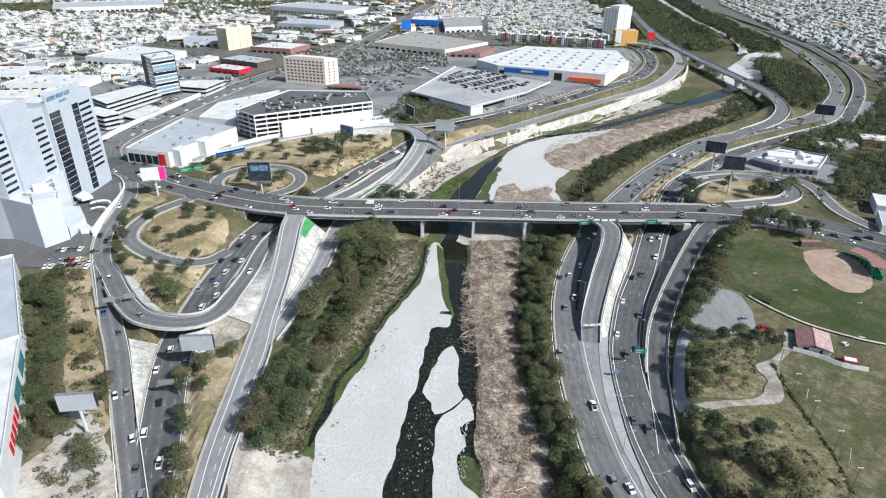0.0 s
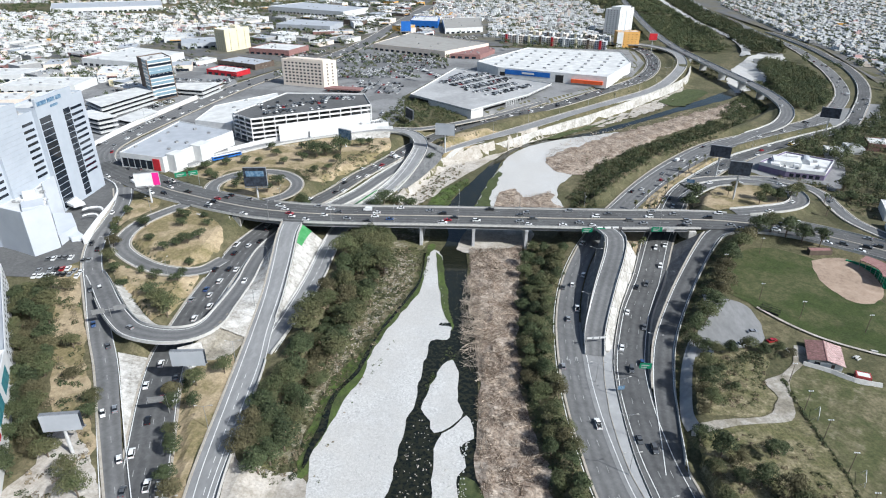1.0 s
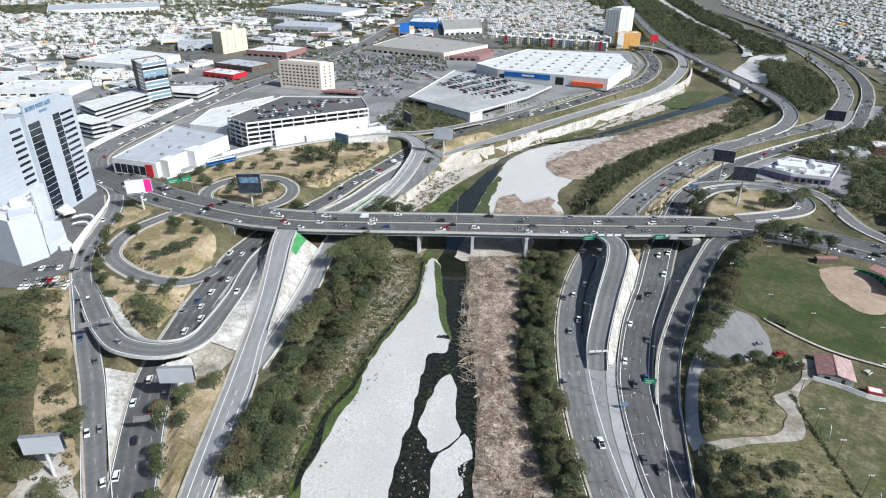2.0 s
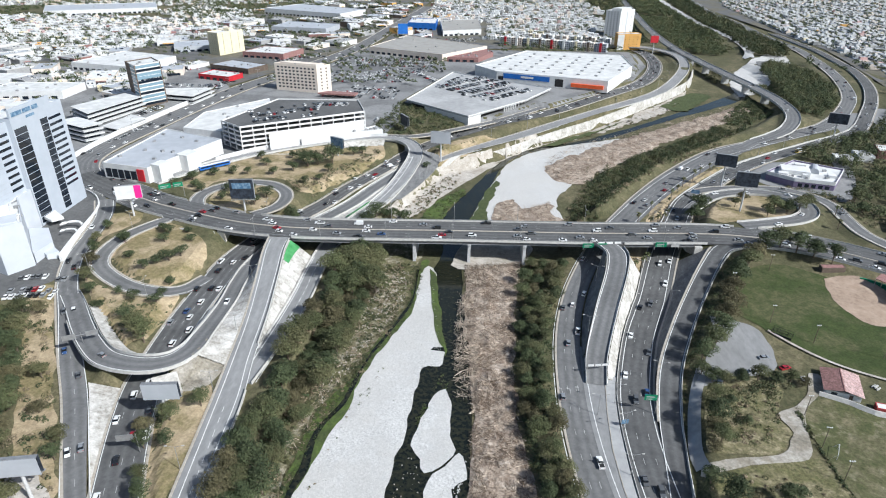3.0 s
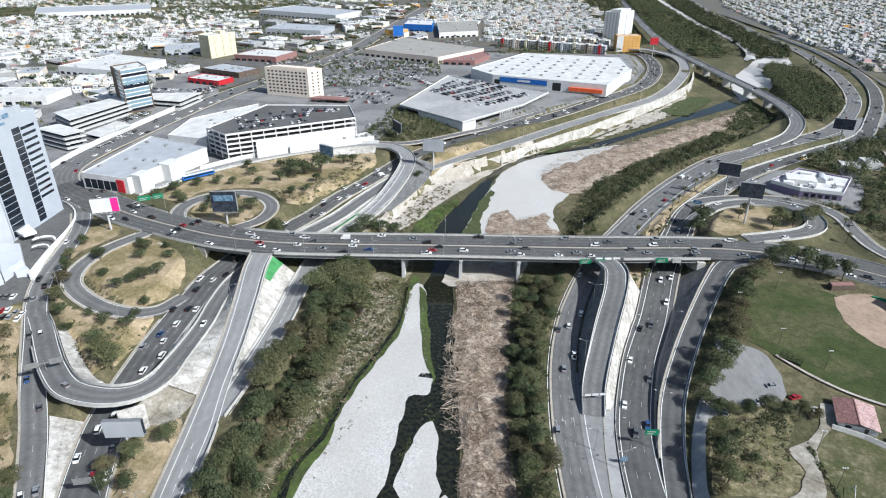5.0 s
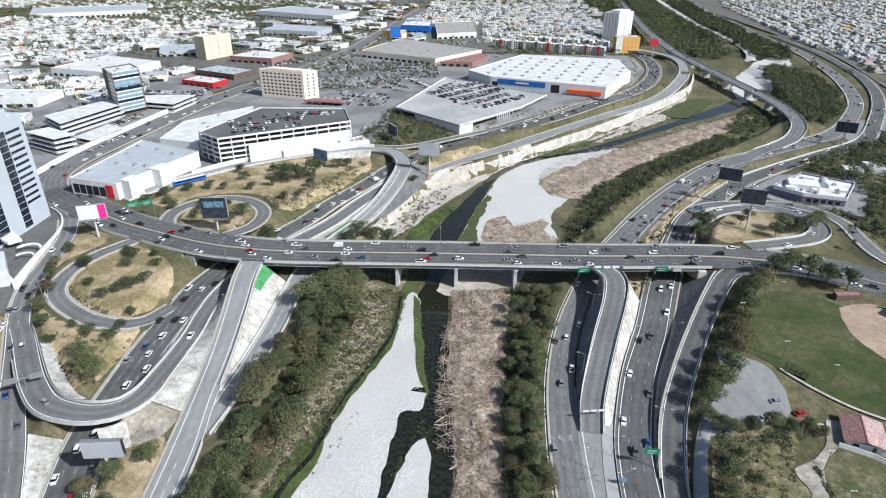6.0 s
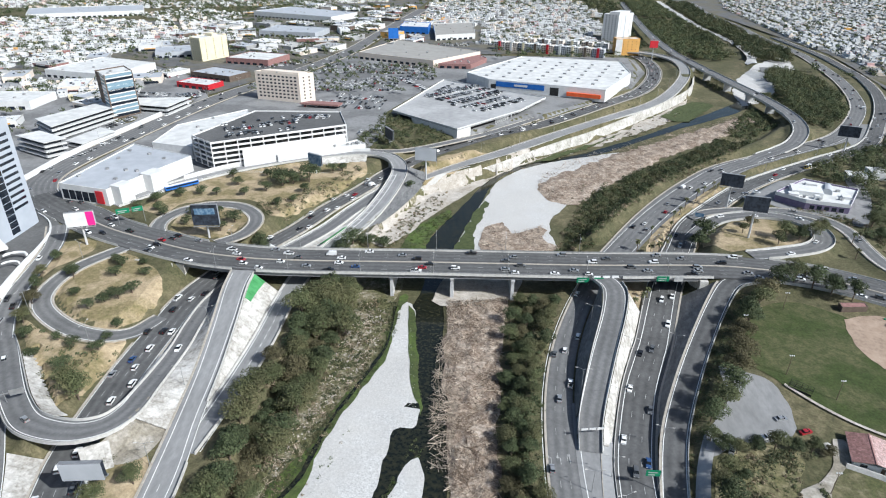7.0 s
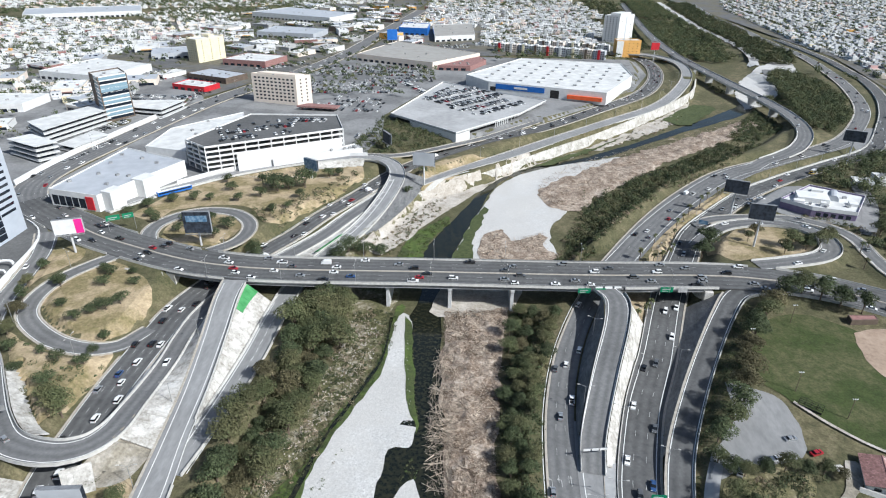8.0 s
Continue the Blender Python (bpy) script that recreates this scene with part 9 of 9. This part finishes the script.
first = lamp_post(62.5, 197, 10, 20)
for n, off, step, h in (("expressway_outer", 8.2, 34, 10), ("expressway_right", -8.0, 48, 10), ("riverside_road", 6.2, 38, 9), ("avenue", 11.4, 50, 10), ("wall_road", 8, 46, 9), ("expressway_outer", -8.6, 60, 10), ("loop_left", -5.4, 40, 8)):
    c, side = LINES[n], SIDES[n]
    s = np.concatenate([[0], np.cumsum(np.linalg.norm(np.diff(c[:, :2], axis=0), axis=1))])
    t_ = 24.0
    while t_ < min(s[-1], 620):
        x, y = (float(np.interp(t_, s, c[:, j])) + float(np.interp(t_, s, side[:, j])) * off for j in range(2))
        zc = float(np.interp(t_, s, c[:, 2]))
        if len(off_roads(np.array([(x, y)]), 0.2)) and not (-133 < x < 127 and 318 < y < 356):
            copy_thing(first, pose(x, y, ground_z(x, y), 0, 0, math.degrees(math.atan2(float(np.interp(t_, s, side[:, 1])), float(np.interp(t_, s, side[:, 0]))))))
        t_ += step
for x in (-112, -76, -40, -4, 32, 70, 108):
    for sg in (-1, 1):
        copy_thing(first, pose(x, 336.5 + sg * 12.2, 2.6, 0, 0, 90))


def road_sign(x, y, z, turn, panels, label, posts, h):
    top = thing("road_sign", label, "road sign", "road signs", pose(x, y, z, 0, 0, turn))
    for u in posts:
        part("post", tube_mesh("post", [(u, 0, -0.5), (u, 0, h)], [0.16, 0.13], M_STEEL, 6), top)
    lo, hi = min([p[0] - p[1] / 2 for p in panels] + list(posts)), max([p[0] + p[1] / 2 for p in panels] + list(posts))
    part("beam", box_mesh("beam", (lo, -0.12, h - 1.3), (hi, 0.12, h - 1.05), M_STEEL), top)
    for u, w, ph, mat in panels:
        pn = part("panel", box_mesh("panel", (u - w / 2, -0.26, h - 2.4), (u + w / 2, -0.14, h - 2.4 + ph), mat), top)
        if mat is M_SIGNGREEN:
            for r in range(2):
                part("legend_bar", box_mesh("legend_bar", (u - w * 0.36, -0.3, h - 2.0 + r * 1.0), (u + w * (0.3 if r else 0.12), -0.262, h - 1.6 + r * 1.0), M_MARK), pn)
    return top


road_sign(75.5, 208, -9.6, 0, [(-2, 4.6, 2.6, M_SIGNGREEN)], "green road sign on a single arm beside the expressway", (0.6,), 8.6)
road_sign(-153, 228, -5.0, 28, [(-4.4, 5, 2.4, M_STEEL), (4.0, 4.6, 2.4, M_STEEL)], "sign gantry seen from its grey back", (0,), 8.5)
road_sign(-106, 176, -7.4, 12, [(-2, 5.5, 2.6, M_STEEL)], "overhead sign seen from its grey back", (1.5,), 8)
road_sign(73, 324.6, -0.5, 4, [(-4.5, 6, 2.6, M_SIGNGREEN), (3, 5, 2.6, M_SIGNGREEN)], "green overhead signs fixed to the bridge", (-7, 6), 3.4)
road_sign(110, 327.0, -0.3, 2, [(-2.5, 6, 2.8, M_SIGNGREEN), (5, 4.2, 2.8, M_MARK)], "green and white signs fixed to the bridge", (-5.6, 7.2), 3.6)
road_sign(-181, 377, 1.2, 30, [(-4, 7, 3, M_SIGNGREEN), (3.6, 5.6, 3, M_SIGNGREEN)], "green overhead signs above the street", (-7, 6.5), 9)
road_sign(63, 200, -9.4, 10, [(0, 2.6, 1.8, M_ADVERTBLUE)], "small blue information sign", (0,), 4)
road_sign(152, 408, -4.5, -20, [(-1, 5, 2.4, M_ADVERTBLUE)], "blue sign beside the loop ramp", (1.2,), 7)


def flood_light(x, y, h):
    z = ground_z(x, y)
    top = thing("floodlight_pole", "slim wooden floodlight pole beside the field", "light pole", "field lights", pose(x, y, z))
    part("pole", tube_mesh("pole", [(0, 0, -0.4), (0.1, 0, h)], [0.16, 0.1], M_BARK, 6), top)
    part("cross_arm", box_mesh("cross_arm", (-0.9, -0.05, h - 0.5), (0.9, 0.05, h - 0.38), M_BARK), top)
    for u in (-0.7, 0, 0.7):
        part("lamp_head", box_mesh("lamp_head", (u - 0.18, -0.25, h - 0.36), (u + 0.18, 0.1, h - 0.05), M_LAMPW), top)
    return top


for x, y in ((156, 306), (131, 288), (139, 262), (152, 249), (176, 240), (129, 206), (127.5, 190), (127, 175), (127.5, 160), (125, 144)):
    flood_light(x, y, 9.5)
# the long bus beside the showroom, and goal frames on the playing field
t = thing("parked_bus", "blue and white striped bus parked beside the showroom", "bus", m=pose(-177, 434, level_z(-177, 434) + 0.6, 0, 0, 45))
part("body", box_mesh("body", (-11, -1.3, 0.5), (11, 1.3, 3.1), M_BLUE, 0.12), t)
part("roof", box_mesh("roof", (-10.6, -1.2, 3.1), (10.6, 1.2, 3.25), M_WHITE), t)
for sy in (-1, 1):
    part("window_band", box_mesh("window_band", (-10.4, sy * 1.31 - 0.03, 1.7), (10.4, sy * 1.31 + 0.03, 2.7), M_GLASS), t)
    for ux in (-7.5, 7, -1):
        part("wheel", tube_mesh("wheel", [(ux, sy * 1.1, 0.5), (ux, sy * 1.36, 0.5)], [0.5, 0.5], M_TYRE, 10), t)
for x, y, a in ((131, 187, 60), (131, 157, 60)):
    t = thing("goal_frame", "white tubular football goal frame on worn grass", "goal", "goals", pose(x, y, ground_z(x, y), 0, 0, a))
    part("frame", tube_mesh("frame", [(-3, 0, 0), (-3, 0, 2.4), (3, 0, 2.4), (3, 0, 0)], [0.08] * 4, M_WHITE, 6), t)
    part("back_stay", tube_mesh("back_stay", [(-3, 0, 2.4), (-3, 1.6, 0), (3, 1.6, 0), (3, 0, 2.4)], [0.05] * 4, M_WHITE, 5), t)


def picnic_table(x, y, turn):
    top = thing("picnic_table", "grey concrete picnic table with two benches", "picnic table", "park tables", pose(x, y, ground_z(x, y) + 0.2, 0, 0, turn))
    part("tabletop", box_mesh("tabletop", (-1.2, -0.45, 0.68), (1.2, 0.45, 0.78), M_BARRIER, 0.03), top)
    part("pedestal", box_mesh("pedestal", (-0.8, -0.2, -0.3), (0.8, 0.2, 0.68), M_BARRIER), top)
    for sy in (-1, 1):
        part("bench", box_mesh("bench", (-1.2, sy * 0.95 - 0.2, -0.3), (1.2, sy * 0.95 + 0.2, 0.45), M_BARRIER, 0.03), top)
    return top


for x, y, a in ((137.5, 226, 10), (163, 222, 30), (172.5, 226.5, -20)):
    picnic_table(x, y, a)
# a dark frame of bars beside the outfield, and the low gate across the foot of the ramp
t = thing("batting_cage", "dark steel batting cage frame beside the outfield", "batting cage", m=pose(140.5, 253.2, ground_z(140.5, 253.2), 0, 0, -40))
for u in (-4, -2, 0, 2, 4):
    for w in (-1.2, 1.2):
        part("post", tube_mesh("post", [(u, w, -0.4), (u, w, 3.0)], [0.07, 0.06], M_DARK, 5), t)
for zz in (1.0, 2.0, 3.0):
    for w in (-1.2, 1.2):
        part("rail", box_mesh("rail", (-4, w - 0.05, zz - 0.05), (4, w + 0.05, zz + 0.05), M_DARK), t)
part("screen", box_mesh("screen", (-4, -1.16, 0.1), (4, -1.12, 1.0), M_DARK), t)
t = thing("height_gate", "white height-limit gate across the foot of the ramp", "height gate", m=pose(58.2, 229.5, -8.6, 0, 0, 8))
for u in (-4.2, 4.2):
    part("post", tube_mesh("post", [(u, 0, -1.2), (u, 0, 4.4)], [0.12, 0.1], M_STEEL, 6), t)
part("beam", box_mesh("beam", (-4.3, -0.1, 4.2), (4.3, 0.1, 4.4), M_STEEL), t)
for u in (-2.9, 0, 2.9):
    part("sign_plate", box_mesh("sign_plate", (u - 1.2, -0.16, 3.5), (u + 1.2, -0.1, 4.5), M_WHITE), t)
for x, y in ((75.5, 325.4), (80.0, 325.8), (84.5, 326.4)):
    t = thing("road_barrier", "white water-filled plastic road barrier", "road barrier", "ramp mouth barriers", pose(x, y, 2.5, 0, 0, 6))
    part("body", mesh_of("body", [(-1.8, -0.35, 0), (1.8, -0.35, 0), (1.8, 0.35, 0), (-1.8, 0.35, 0), (-1.7, -0.12, 1.0), (1.7, -0.12, 1.0), (1.7, 0.12, 1.0), (-1.7, 0.12, 1.0)], BOXF, M_WHITE), t)
